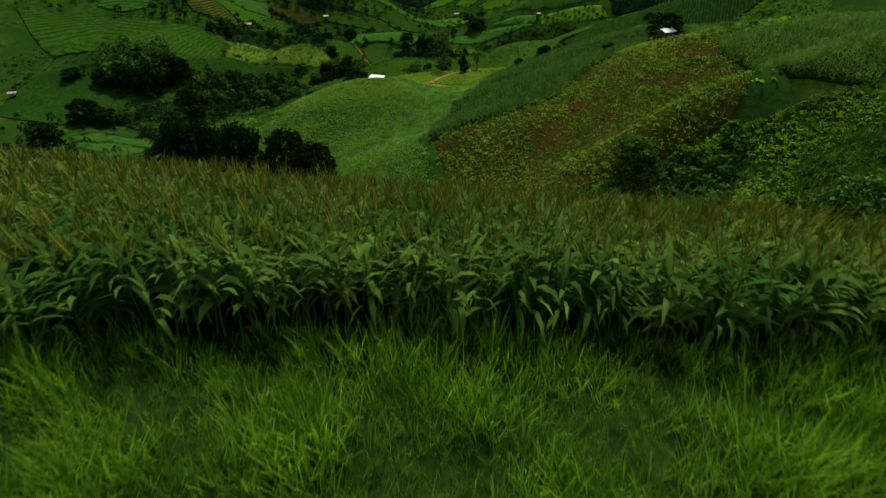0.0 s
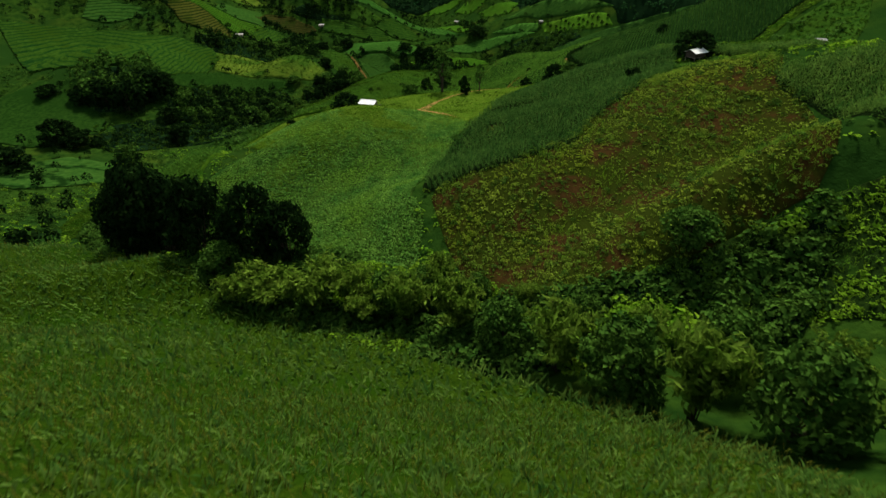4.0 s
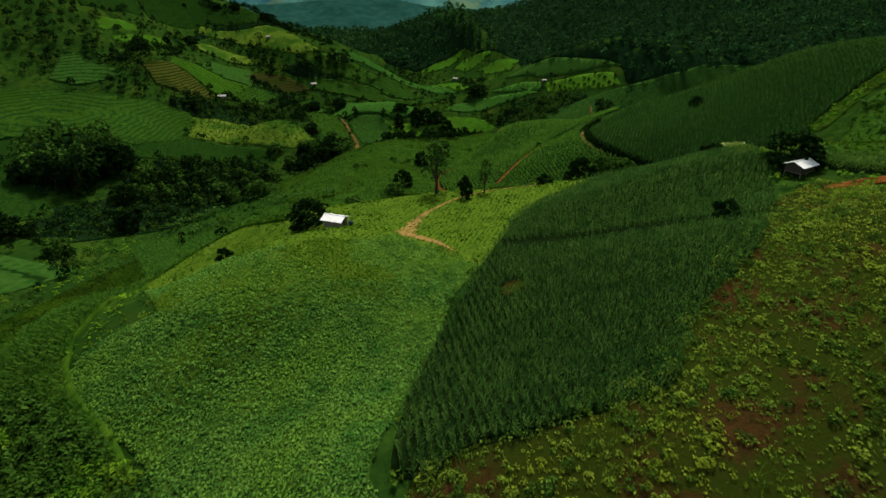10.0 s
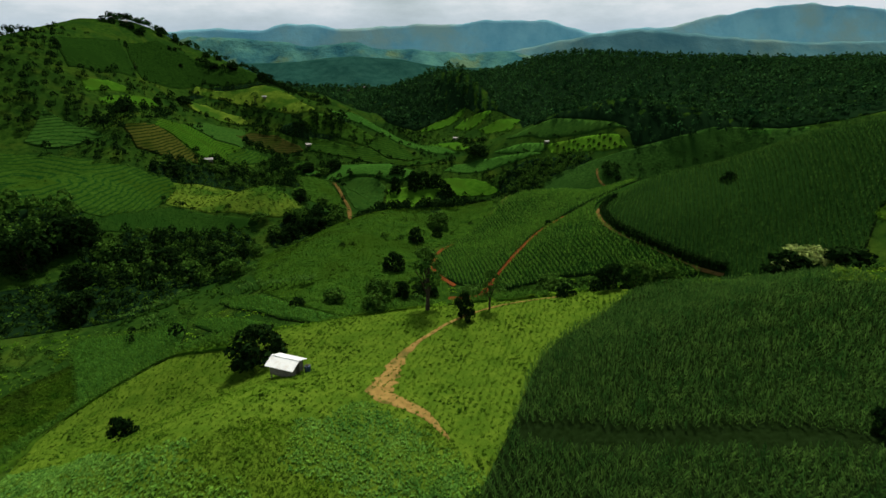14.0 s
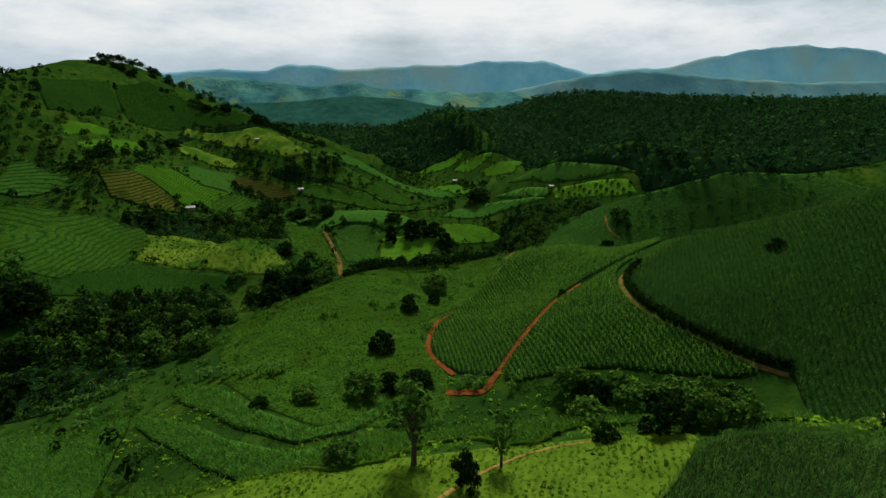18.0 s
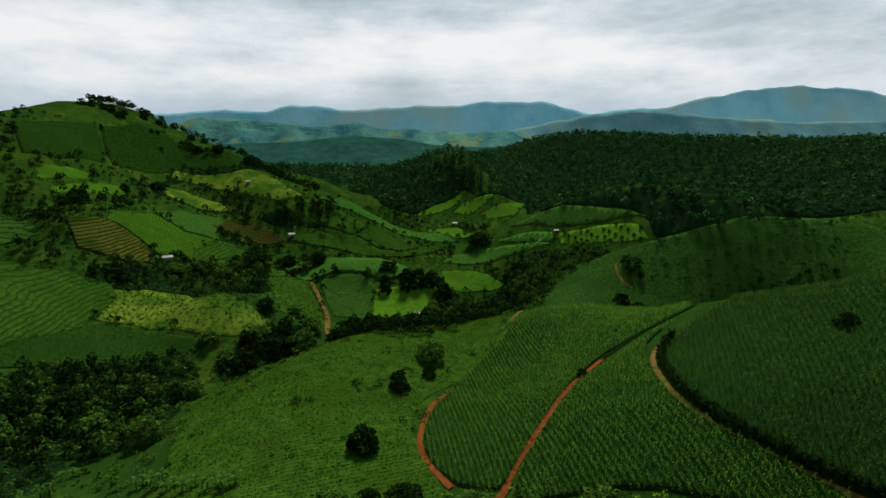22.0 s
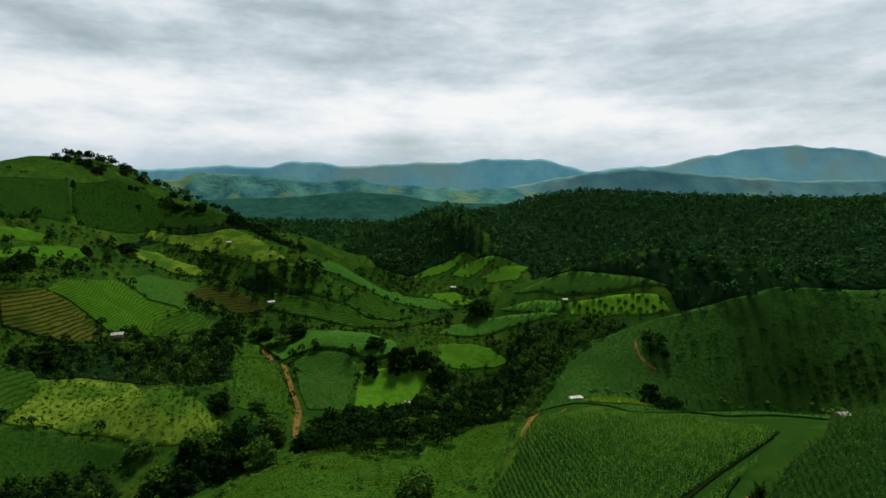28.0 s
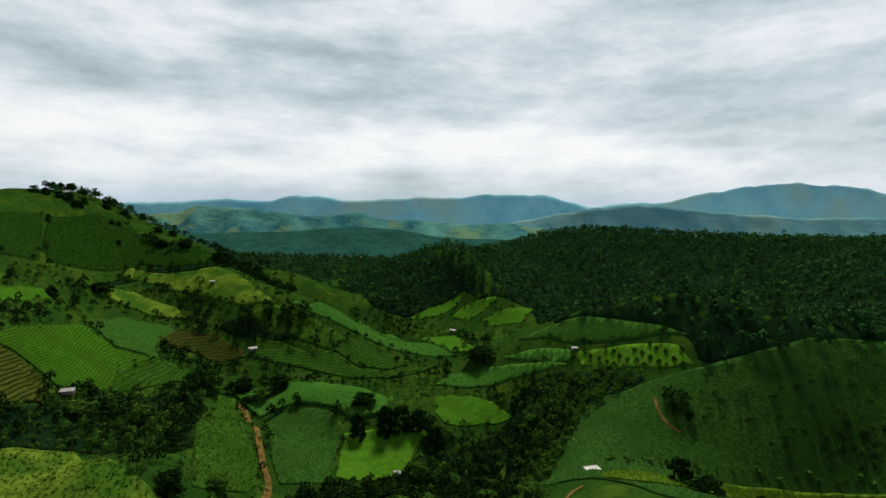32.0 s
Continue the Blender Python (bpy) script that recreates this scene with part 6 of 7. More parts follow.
undergrowth("undergrowth", [(-210, 120), (-120, 130), (-60, 110), (0, 90), (110, 110), (120, 250), (90, 300), (60, 335), (20, 340), (-60, 330), (-200, 330)], 2.8,
            KNOLL_PARTS + VALLEY_PARTS, "fern", "leaf_mid", (0.8, 2.2), "rank weeds and low bushes on the slopes", 41)
undergrowth("undergrowth", [(-330, 330), (-60, 330), (10, 345), (70, 580), (120, 700), (60, 800), (-130, 800), (-330, 620)], 5.4,
            VALLEY_PARTS + tuple(p for p, _ in HEDGES), "field_mid", "leaf_mid", (1.6, 3.6), "rough grass and bushes down the valley", 42)

# ---- tracks ----
track("red_track", ROAD_RED, 2.4, M["dirt_red"], "red dirt farm track between corn fields", 0.5)
track("field_ditch", DITCH, 1.6, M["shaded_soil"], "narrow overgrown track between corn fields", 0.5)
track("red_track", ROAD_LOOP, 2.0, M["dirt_red"], "curved red dirt track", 0.5)
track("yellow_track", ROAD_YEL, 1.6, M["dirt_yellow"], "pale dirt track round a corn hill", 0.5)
track("valley_road", ROAD_VAL, 3.4, M["dirt_yellow"], "pale dirt road down the valley", 0.9)
track("field_track", TRK_EAST, 2.0, M["dirt_yellow"], "faint dirt track on the eastern hill", 1.2)
track("field_track", TRK_MID, 2.4, M["dirt_yellow"], "faint dirt track between fields", 0.6)
track("footpath", PATH, ([0, 0.08, 0.16, 0.24, 0.34, 0.42, 0.5, 1.0], [0.4, 1.6, 3.8, 4.8, 3.4, 2.2, 0.9, 0.5]), M["sand"], "worn sandy path over the meadow", 0.42, 1.0, 0.3)
field("bare_patch", [(74, 186), (82, 188), (92, 187), (93, 183), (84, 182), (76, 183)], M["dirt_red"], "bare patch of red soil", 0.3, 1.0, 0.1)


# ---- trees ----
def crown_cards(blobs, per, size, rng, droop=0.0, long=1.35):
    """Leaf sprays over the upper skin of round leaf masses (x, y, z, radius)."""
    ps = []
    for bx, by, bz, r in blobs:
        n = max(6, int(per * r * r))
        d = rng.randn(n, 3)
        d /= np.linalg.norm(d, axis=1)[:, None]
        low = d[:, 2] < -0.35
        d[low, 2] *= -0.5
        rad = r * (0.72 + 0.38 * rng.rand(n))[:, None]
        ps.append(leaf_cards(np.array([bx, by, bz]) + d * rad * (1, 1, 0.82), d + (0, 0, 0.25), size, rng, long, droop))
    return merged(ps)


def broad_tree(name, seed, leaf, label, height=10.0, width=9.0, trunk=0.22, blobs=20, per=26, size=0.62, dome=0.0):
    """A tree with a forked trunk and a lumpy, open crown. dome: 0 high crown, 1 foliage down to the ground."""
    rng = np.random.RandomState(seed)
    root = new(name)
    low = trunk * height * (1 - dome)
    limbs = [tube([(0, 0, -0.6), (0.05, 0.02, low * 0.5), (0.1, -0.05, low), (0.15, 0.1, height * 0.7)], (0.34, 0.26, 0.22, 0.06), 6)]
    masses = []
    for i in range(blobs):
        a = i * 2.4 + rng.rand()
        u = (i + 0.5) / blobs
        z = low + (height - low) * (0.16 - 0.12 * dome + (0.72 + 0.10 * dome) * u)
        reach = width * 0.5 * math.sqrt(max(0.04, 1 - (abs(u - 0.35) / 0.72) ** 2)) * (0.55 + 0.35 * rng.rand())
        r = width * (0.13 + 0.08 * rng.rand())
        p = (reach * math.cos(a), reach * math.sin(a), z)
        masses.append((*p, r))
        if i % 3 == 0:
            limbs.append(tube([(0.1, 0, low * 0.9), (p[0] * 0.5, p[1] * 0.5, (low + p[2]) * 0.5 + 0.4), p], (0.14, 0.09, 0.03), 4))
    masses.append((0, 0, height - width * 0.17, width * 0.2))
    v, t = merged(limbs)
    mesh_of("trunk", v, t, M["bark"], root, True)
    v, t = crown_cards(masses, per, size, rng)
    mesh_of("crown", v, t, M[leaf], root)
    return tagged(root, label, "tree")


def bamboo(name, seed, leaf, label, height=10.0, width=9.0):
    """A clump of arching culms with hanging feathery leaves."""
    rng = np.random.RandomState(seed)
    root = new(name)
    culms, leaves = [], []
    for i in range(30):
        a = rng.rand() * 6.28
        h = height * (0.6 + 0.4 * rng.rand())
        out = width * 0.5 * (0.25 + 0.75 * rng.rand())
        s = np.linspace(0, 1, 7)
        r = out * s ** 2.0
        z = h * (1.35 * s - 0.42 * s ** 3.2)
        pts = np.stack([math.cos(a) * (0.5 * rng.rand() + r), math.sin(a) * (0.5 * rng.rand() + r), z], -1)
        culms.append(tube(pts, np.linspace(0.06, 0.015, 7), 3))
        n = 95
        k = 0.30 + 0.70 * rng.rand(n)
        c = np.stack([np.interp(k, s, pts[:, j]) for j in range(3)], -1) + rng.randn(n, 3) * (0.42, 0.42, 0.35)
        d = rng.randn(n, 3) * 0.5 + (math.cos(a) * 0.4, math.sin(a) * 0.4, 0.7)
        leaves.append(leaf_cards(c, d, 0.42, rng, 2.2, 0.6))
    v, t = merged(culms)
    mesh_of("culms", v, t, M["bark"], root, True)
    v, t = merged(leaves)
    mesh_of("crown", v, t, M[leaf], root)
    return tagged(root, label, "bamboo")


def banana(name, seed, label):
    rng = np.random.RandomState(seed)
    root = new(name)
    stems, leaves = [], []
    for px, py in ((0.0, 0.0),):
        h = 2.4 + rng.rand()
        stems.append(tube([(px, py, -0.3), (px, py, h * 0.6), (px, py, h)], (0.22, 0.17, 0.10), 6))
        for i in range(9):
            leaves.append(ribbon((px, py, h - 0.1), i * 2.4 + rng.rand() * 0.5, 2.7 + 0.8 * rng.rand(), 0.75, 0.75 + 0.4 * rng.rand(), 0.85 + 0.4 * rng.rand(), 5, rng.randn() * 0.25))
    v, t = merged(stems)
    mesh_of("stem", v, t, M["corn_young"], root, True)
    v, t = merged(leaves)
    mesh_of("leaves", v, t, M["leaf_banana"], root)
    return tagged(root, label, "banana plant")


def place_all(kinds, places, unit, group, squash=1.0, sink=0.15):
    mats = []
    for i, (x, y, h, w) in enumerate(places):
        m = pose(x, y, float(ground(x, y)) - sink * h / 6, 0, 0, (i * 137) % 360) @ Matrix.Diagonal((w / unit[1], w / unit[1], h * squash / unit[0], 1))
        mats.append((kinds[i % len(kinds)], m))
    for src in kinds:
        src["group"] = group
    for i, (src, m) in enumerate(mats):
        if i >= len(kinds):
            copy_thing(src, m)
    for src, m in mats[:len(kinds)]:
        src.matrix_basis = m


dark_list = DARK_TREES + DARK_TREES_5 + DARK_TREES_2 + DARK_TREES_3 + DARK_TREES_4 + TRACK_TREES_DARK + [(101.0, 249.5, 13.0, 14.0)]
green_list = GREEN_TREES + GREEN_TREES_2 + GREEN_TREES_3 + TRACK_TREES_GREEN
near_dark = [p for p in dark_list if p[1] < 160]
far_dark = [p for p in dark_list if p[1] >= 160]
near_green = [p for p in green_list if p[1] < 160]
far_green = [p for p in green_list if p[1] >= 160]
place_all([broad_tree("tree", 100 + i, "leaf_dark", "dense dark green broadleaf tree in the gully", blobs=30, per=38, size=0.5, dome=0.7) for i in range(3)], near_dark, (10, 9), "gully trees", 0.72)
place_all([broad_tree("tree", 110 + i, "leaf_mid", "green broadleaf tree in the gully", blobs=28, per=38, size=0.5, dome=0.6) for i in range(3)], near_green, (10, 9), "gully trees", 0.68)
place_all([broad_tree("tree", 120 + i, "leaf_dark", "dark green broadleaf tree among the fields", blobs=20, per=25, size=0.76, dome=0.8) for i in range(4)], far_dark, (10, 9), "valley trees", 0.95, 1.3)
place_all([broad_tree("tree", 130 + i, "leaf_mid", "green broadleaf tree among the fields", blobs=18, per=27, size=0.72, dome=0.5) for i in range(4)], far_green, (10, 9), "valley trees", 0.75)
place_all([broad_tree("bush", 140 + i, "leaf_dark", "round dark green bush", blobs=16, per=50, size=0.6, dome=1.0) for i in range(3)], BUSHES, (10, 9), "field bushes", 1.3, 2.4)
place_all([bamboo("bamboo_clump", 150 + i, "leaf_light", "arching clump of yellow-green bamboo") for i in range(3)], BAMBOO, (10, 9), "bamboo clumps", 0.62)
place_all([broad_tree("tall_tree", 160 + i, "leaf_mid", "tall slender tree with a thin crown", height=10, width=4.5, trunk=0.28, blobs=16, per=55, size=0.42) for i in range(2)], TALL_TREES, (10, 4.5), "slender trees", 0.9)
place_all([broad_tree("flowering_bush", 190, "blossom", "rounded bush with pale yellow blossom", blobs=14, per=50, size=0.5, dome=1.0)], [(93.9, 252.8, 14.0, 13.9)], (10, 9), "flowering bushes", 0.8)
banana_kinds = [banana("banana_plant", 170 + i, "banana plant with broad arching leaves") for i in range(3)]
place_all(banana_kinds, [(x, y, h * 1.9, h * 1.45) for x, y, h in BANANAS] + [(x + 2.6, y + 2.2, h * 1.7, h * 1.3) for x, y, h in BANANAS] + [(float(a), float(b), 9, 9) for a, b in zip(*spots(EAST_SLOPE, 15, 13, 35, 0.9))][:24] + [(float(a), float(b), 9, 9) for a, b in zip(*spots(FOOT_LINE, 8, 8, 0, 0.9))][:30], (10, 9), "banana plants")

# Orchard: round trees in rows.
orchard_tree = broad_tree("orchard_tree", 180, "leaf_dark", "small round orchard tree", blobs=9, per=24, size=0.9, dome=0.8)
ox, oy = spots(ORCHARD, 7.5, 8.0, 30, 0.15)
place_all([orchard_tree], [(float(a), float(b), 3.4, 4.2) for a, b in zip(ox, oy)], (10, 9), "orchard trees")


def far_tree(seed, n=26, size=2.6, tall=1.0):
    """A distant tree crown: a lumpy mass of large leaf sprays with a stem."""
    rng = np.random.RandomState(seed)
    d = rng.randn(n, 3)
    d /= np.linalg.norm(d, axis=1)[:, None]
    d[:, 2] = np.abs(d[:, 2]) * 1.2 - 0.2
    r = (0.75 + 0.4 * rng.rand(n))[:, None]
    v, t = leaf_cards(np.array([0, 0, 5.0 * tall]) + d * r * (3.0, 3.0, 3.6 * tall), d + (0, 0, 0.3), size, rng, 1.2)
    s = tube([(0, 0, -1), (0, 0, 5.5 * tall)], (0.25, 0.12), 3)
    return merged([(v, t), s])


FAR_TREES = [far_tree(200 + i, 17, 2.6) for i in range(6)]
FAR_TALL = [far_tree(210 + i, 13, 2.6, 1.4) for i in range(5)]
THICKET = [far_tree(220 + i, 44, 1.5) for i in range(6)]


CLEAR = (LSLOPE, YELLOW_STRIP, LEFT_A, LEFT_B, TERR_UP, RIM_SLOPE, HILL_DARK, SADDLE_UP, TRI_LOW, TRI1, TRI2, TRI3, EGREEN, SADDLE, STRIP, ORCHARD, BRIGHT_L, RUST, BROWN_L, DARK_STRIP, STRIP_LOW, TERR_MID, KNOLLTOP, KNOLLF, PADDY, PADDY_UP, HILLTOP, TERR, YELLOW, DARKG, WESTK, TERR2)


SHADED_WOODS = []


def wood(name, poly, spacing, mat, label, size, templates, keep=1.0, seed=3, angle=17):
    rng = np.random.RandomState(seed)
    area = poly
    x, y = spots(area, spacing, spacing, angle, 0.95, keep, rng, 1)
    for poly in CLEAR:
        m = ~inside(np.asarray(poly, float), x, y)
        x, y = x[m], y[m]
    sc = size[0] + rng.rand(len(x)) ** 1.5 * (size[1] - size[0])
    v, t = scatter(templates, x, y, ground(x, y) - 0.3, sc, 0.06, rng)
    ob = stuff(mesh_of(name, v, t, mat), label, "woods")
    if spacing < 8 and str(area) not in SHADED_WOODS:
        SHADED_WOODS.append(str(area))
        # Dark sheet that paints shade into the gaps between the trees.
        patch("wood_shade", area, M["shaded_floor"], 0.25 + 0.01 * (seed % 20), 5.0, 0.3, ob)
        x, y = spots(area, 2.7, 2.7, angle + 30, 0.95, 0.8, rng, 1)
        v, t = scatter(SHRUBS, x, y, ground(x, y), 0.5 + 0.9 * rng.rand(len(x)) ** 2, 0.25, rng)
        mesh_of("undergrowth", v, t, M["slope_grass" if seed % 2 else "leaf_mid"], ob)
    return ob


wood("thicket", THICK_RIGHT, 5.2, M["leaf_mid"], "dense green thicket along a stream", (0.5, 1.1), THICKET, 0.9, 4)
wood("thicket", THICK_STREAM, 7.5, M["leaf_dark"], "dark trees along the stream", (0.6, 1.2), THICKET, 0.4, 35)
wood("thicket", THICK_STREAM, 6.0, M["leaf_mid"], "green thicket below the paddies", (0.4, 0.95), THICKET, 0.7, 5)
wood("thicket", THICK_LEFT, 5.0, M["leaf_mid"], "dense green thicket on the valley floor", (0.45, 1.1), THICKET, 0.85, 6)
wood("thicket", THICK_LEFT, 7.0, M["leaf_dark"], "dark trees in the thicket", (0.6, 1.3), THICKET, 0.6, 7)
wood("thicket", THICK_TERRACE, 5.5, M["leaf_mid"], "green thicket below the terraces", (0.4, 1.0), THICKET, 0.7, 8)
wood("thicket", THICK_TERRACE, 7.5, M["leaf_dark"], "dark trees below the terraces", (0.6, 1.2), THICKET, 0.6, 28)
wood("thicket", THICK_ROAD, 4.6, M["leaf_dark"], "dark trees beside the valley road", (0.5, 1.1), THICKET, 0.85, 25)
wood("thicket", THICK_SLOPE, 6.5, M["leaf_dark"], "dark trees on the rough slope", (0.7, 1.4), THICKET, 0.8, 26)
wood("thicket", HILL_LINE, 7.0, M["leaf_dark"], "line of dark trees below the hilltop field", (0.5, 1.0), THICKET, 0.7, 27)
wood("thicket", LOW_A, 5.0, M["leaf_mid"], "green thicket on the valley side", (0.35, 0.8), THICKET, 0.8, 41)
wood("thicket", LOW_A, 7.0, M["leaf_dark"], "dark bushes in the thicket", (0.5, 1.0), THICKET, 0.75, 42)
wood("thicket", LOW_B, 6.0, M["leaf_dark"], "dark thicket above the banana plants", (0.35, 0.9), THICKET, 0.7, 43)
wood("grove", LOW_C, 6.5, M["leaf_mid"], "grove of tall dark trees", (1.0, 1.7), THICKET, 0.9, 44)
wood("thicket", THICK_BANK, 5.2, M["leaf_dark"], "dark line of trees on the bank", (0.5, 1.2), THICKET, 0.8, 9)
FOREST = FOREST_EDGE + [(800, 700), (1100, 1000), (1150, 1300), (1000, 1480), (400, 1490), (100, 1560), (-60, 1500), (-140, 1350)]
patch_forest = field("shaded_floor", FOREST, M["shaded_floor"], "forest floor coloured dark for the shade under the trees", 0.6, 14.0, 1.0)
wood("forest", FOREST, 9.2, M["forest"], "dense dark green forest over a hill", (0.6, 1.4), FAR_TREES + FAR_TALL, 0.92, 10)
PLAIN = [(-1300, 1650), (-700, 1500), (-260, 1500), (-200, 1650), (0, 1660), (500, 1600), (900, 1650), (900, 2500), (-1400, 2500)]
field("shaded_floor", PLAIN, M["shaded_floor"], "wooded floor of the far valley", 0.8, 30.0, 3.0)
wood("wood", PLAIN, 30.0, M["forest"], "scattered woods in the far valley", (1.3, 2.6), FAR_TREES, 0.8, 22)
LEFT_WOOD = [(-250, 985), (-300, 990), (-386.0, 980.0), (-414.0, 950.0), (-452.0, 921.0), (-520, 1010), (-420, 1080), (-300, 1120), (-230, 1120), (-190, 1060), (-228.0, 1041.0)]
wood("wood", LEFT_WOOD, 11.0, M["forest"], "dark wood behind the hilltop field", (0.7, 1.3), FAR_TREES, 0.8, 11)
VALLEY_WOOD = [(-230, 1130), (-100, 1080), (-20, 1090), (10, 1160), (-120, 1300), (-220, 1500), (-200, 1800), (-100, 2300), (-300, 2600), (-900, 2600), (-800, 1900), (-400, 1350)]
wood("wood", VALLEY_WOOD, 19.0, M["forest"], "scattered trees down the valley", (0.5, 1.2), FAR_TREES, 0.75, 12)
HILLSIDE = [(-360, 720), (-300, 700), (-255, 720), (-200, 715), (-140, 700), (-110, 740), (-140, 860), (-190, 960), (-240, 970), (-310, 800)]
wood("wood", HILLSIDE, 9.5, M["leaf_dark"], "scattered dark trees on the hillside", (0.4, 1.25), THICKET, 0.75, 13)
WEST = [(-420, 600), (-330, 560), (-260, 575), (-235, 590), (-262, 690), (-300, 700), (-360, 720), (-420, 760), (-520, 700)]
wood("wood", WEST, 9.5, M["leaf_dark"], "dark trees between the western terraces", (0.5, 1.3), THICKET, 0.75, 14)
CLEARING_WOOD = [(-70, 1120), (-40, 1080), (-10, 1070), (20, 1050), (40, 1000), (60, 990), (80, 955), (140, 950), (150, 985), (112, 1035), (70, 1100), (24, 1150), (-40, 1170)]
wood("wood", CLEARING_WOOD, 9.0, M["forest"], "trees between the clearings", (0.3, 0.75), FAR_TREES, 0.5, 21)
SADDLE_WOOD = [(20, 800), (60, 815), (90, 830), (95, 880), (60, 1000), (10, 1050), (-30, 1020), (-60, 980), (-10, 900)]
wood("wood", SADDLE_WOOD, 11.0, M["leaf_mid"], "trees along the stream in the upper valley", (0.4, 1.1), THICKET, 0.75, 15)
EAST_EDGE = [(195, 690), (240, 700), (300, 715), (380, 670), (440, 690), (300, 760), (235, 780), (205, 730)]
wood("wood", EAST_EDGE, 9.0, M["forest"], "trees along the forest's edge", (0.25, 0.5), FAR_TREES, 0.8, 16)
LOW_LEFT = [(-110, 235), (-85, 255), (-75, 275), (-90, 320), (-130, 330), (-190, 330), (-260, 330), (-250, 250), (-160, 180), (-110, 150), (-90, 170)]
wood("thicket", LOW_LEFT, 9.5, M["leaf_dark"], "dark bushes in the lower valley", (0.4, 1.0), THICKET, 0.45, 17)

p = rounded(HILL_CREST, 2, False)
cr = np.random.RandomState(61)
f = cr.rand(70) * (len(p) - 1)
x = np.interp(f, np.arange(len(p)), p[:, 0]) + cr.randn(70) * 5
y = np.interp(f, np.arange(len(p)), p[:, 1]) + cr.randn(70) * 5 + 3
v, t = scatter(THICKET, x, y, ground(x, y) - 0.3, 0.7 + 0.8 * cr.rand(70), 0.06, cr)
stuff(mesh_of("trees_on_crest", v, t, M["leaf_dark"]), "line of dark trees along the hill's crest", "trees")
wood("wood", HILL_ROUGH, 10.5, M["leaf_dark"], "dark trees and bushes over the rough hillside", (0.4, 1.1), THICKET, 0.7, 23)

EAST_HOLLOW = [(261.0, 657.0), (296.0, 661.0), (350.0, 650.0), (327.0, 621.0), (289.0, 638.0), (255.0, 646.0)]
wood("thicket", EAST_HOLLOW, 6.0, M["leaf_dark"], "dark trees in the hollow of the eastern hill", (0.3, 0.85), THICKET, 0.7, 24)

# Broken hedges and lone trees along the borders of the far fields.
hx, hy = [], []
hr = np.random.RandomState(31)
for poly, share in HEDGES:
    p = np.asarray(poly, float)
    q = np.roll(p, -1, 0)
    for (x0, y0), (x1, y1) in zip(p, q):
        ln = math.hypot(x1 - x0, y1 - y0)
        k = np.arange(0, ln, 3.2) / ln
        wave = 0.5 + 0.5 * np.sin(np.arange(len(k)) * 0.55 + hr.rand() * 6.28)
        ok = hr.rand(len(k)) < share * 1.5 * wave
        hx.append((x0 + (x1 - x0) * k + hr.randn(len(k)) * 1.2)[ok])
        hy.append((y0 + (y1 - y0) * k + hr.randn(len(k)) * 1.2)[ok])
hx, hy = np.concatenate(hx), np.concatenate(hy)
v, t = scatter(THICKET, hx, hy, ground(hx, hy) - 0.3, 0.14 + 0.6 * hr.rand(len(hx)) ** 4, 0.06, hr)
stuff(mesh_of("hedges", v, t, M["leaf_dark"]), "broken dark hedges and bushes between the fields", "hedges")

# Clustered trees over all the open slopes of the valley's left side and floor.
SLOPES = [(-420, 560), (-330, 470), (-210, 400), (-150, 470), (-100, 560), (-30, 560), (60, 600), (90, 640), (120, 730), (95, 800), (60, 850), (40, 960), (-40, 1080), (-200, 1060), (-260, 1000), (-300, 960), (-360, 720), (-440, 700)]
x, y = spots(SLOPES, 7.5, 7.5, 22, 0.95, 1.0, hr)
d = patchy(x, y, 34, 30, 77)
m = hr.rand(len(x)) < np.clip((d - 0.45) * 4.5, 0.015, 0.95)
for poly in CLEAR:
    m &= ~inside(np.asarray(poly, float), x, y)
v, t = scatter(THICKET, x[m], y[m], ground(x[m], y[m]) - 0.3, 0.35 + 0.9 * hr.rand(m.sum()) ** 2, 0.06, hr)
stuff(mesh_of("trees_on_slopes", v, t, M["leaf_dark"]), "clusters of dark trees on the valley slopes", "trees")
x, y = spots([(171.0, 688.0), (177.0, 688.0), (190.0, 666.0), (182.0, 661.0), (169.0, 666.0)], 4.2, 4.2, 0, 0.9, 0.8, hr)
v, t = scatter(THICKET, x, y, ground(x, y) + 0.3, 0.55 + 0.6 * hr.rand(len(x)), 0.06, hr)
stuff(mesh_of("thicket", v, t, M["leaf_dark"]), "dark clump of trees above the hill track", "trees")
x, y = spots(FOOT_LINE, 4.0, 4.0, 0, 0.9, 0.8, hr)
v, t = scatter(THICKET, x, y, ground(x, y) - 0.3, 0.22 + 0.25 * hr.rand(len(x)), 0.06, hr)
stuff(mesh_of("bushes_on_crest", v, t, M["leaf_mid"]), "line of green bushes behind the corn ridge", "bushes")


# ---- huts and small things ----
def box(bm, x0, y0, z0, x1, y1, z1):
    vs = [bm.verts.new(p) for p in ((x0, y0, z0), (x1, y0, z0), (x1, y1, z0), (x0, y1, z0), (x0, y0, z1), (x1, y0, z1), (x1, y1, z1), (x0, y1, z1))]
    for f in ((0, 3, 2, 1), (4, 5, 6, 7), (0, 1, 5, 4), (1, 2, 6, 5), (2, 3, 7, 6), (3, 0, 4, 7)):
        bm.faces.new([vs[i] for i in f])


def one_box(name, dims, mat, parent, label=""):
    bm = bmesh.new()
    box(bm, *dims)
    return part(name, bm, mat, parent, label)


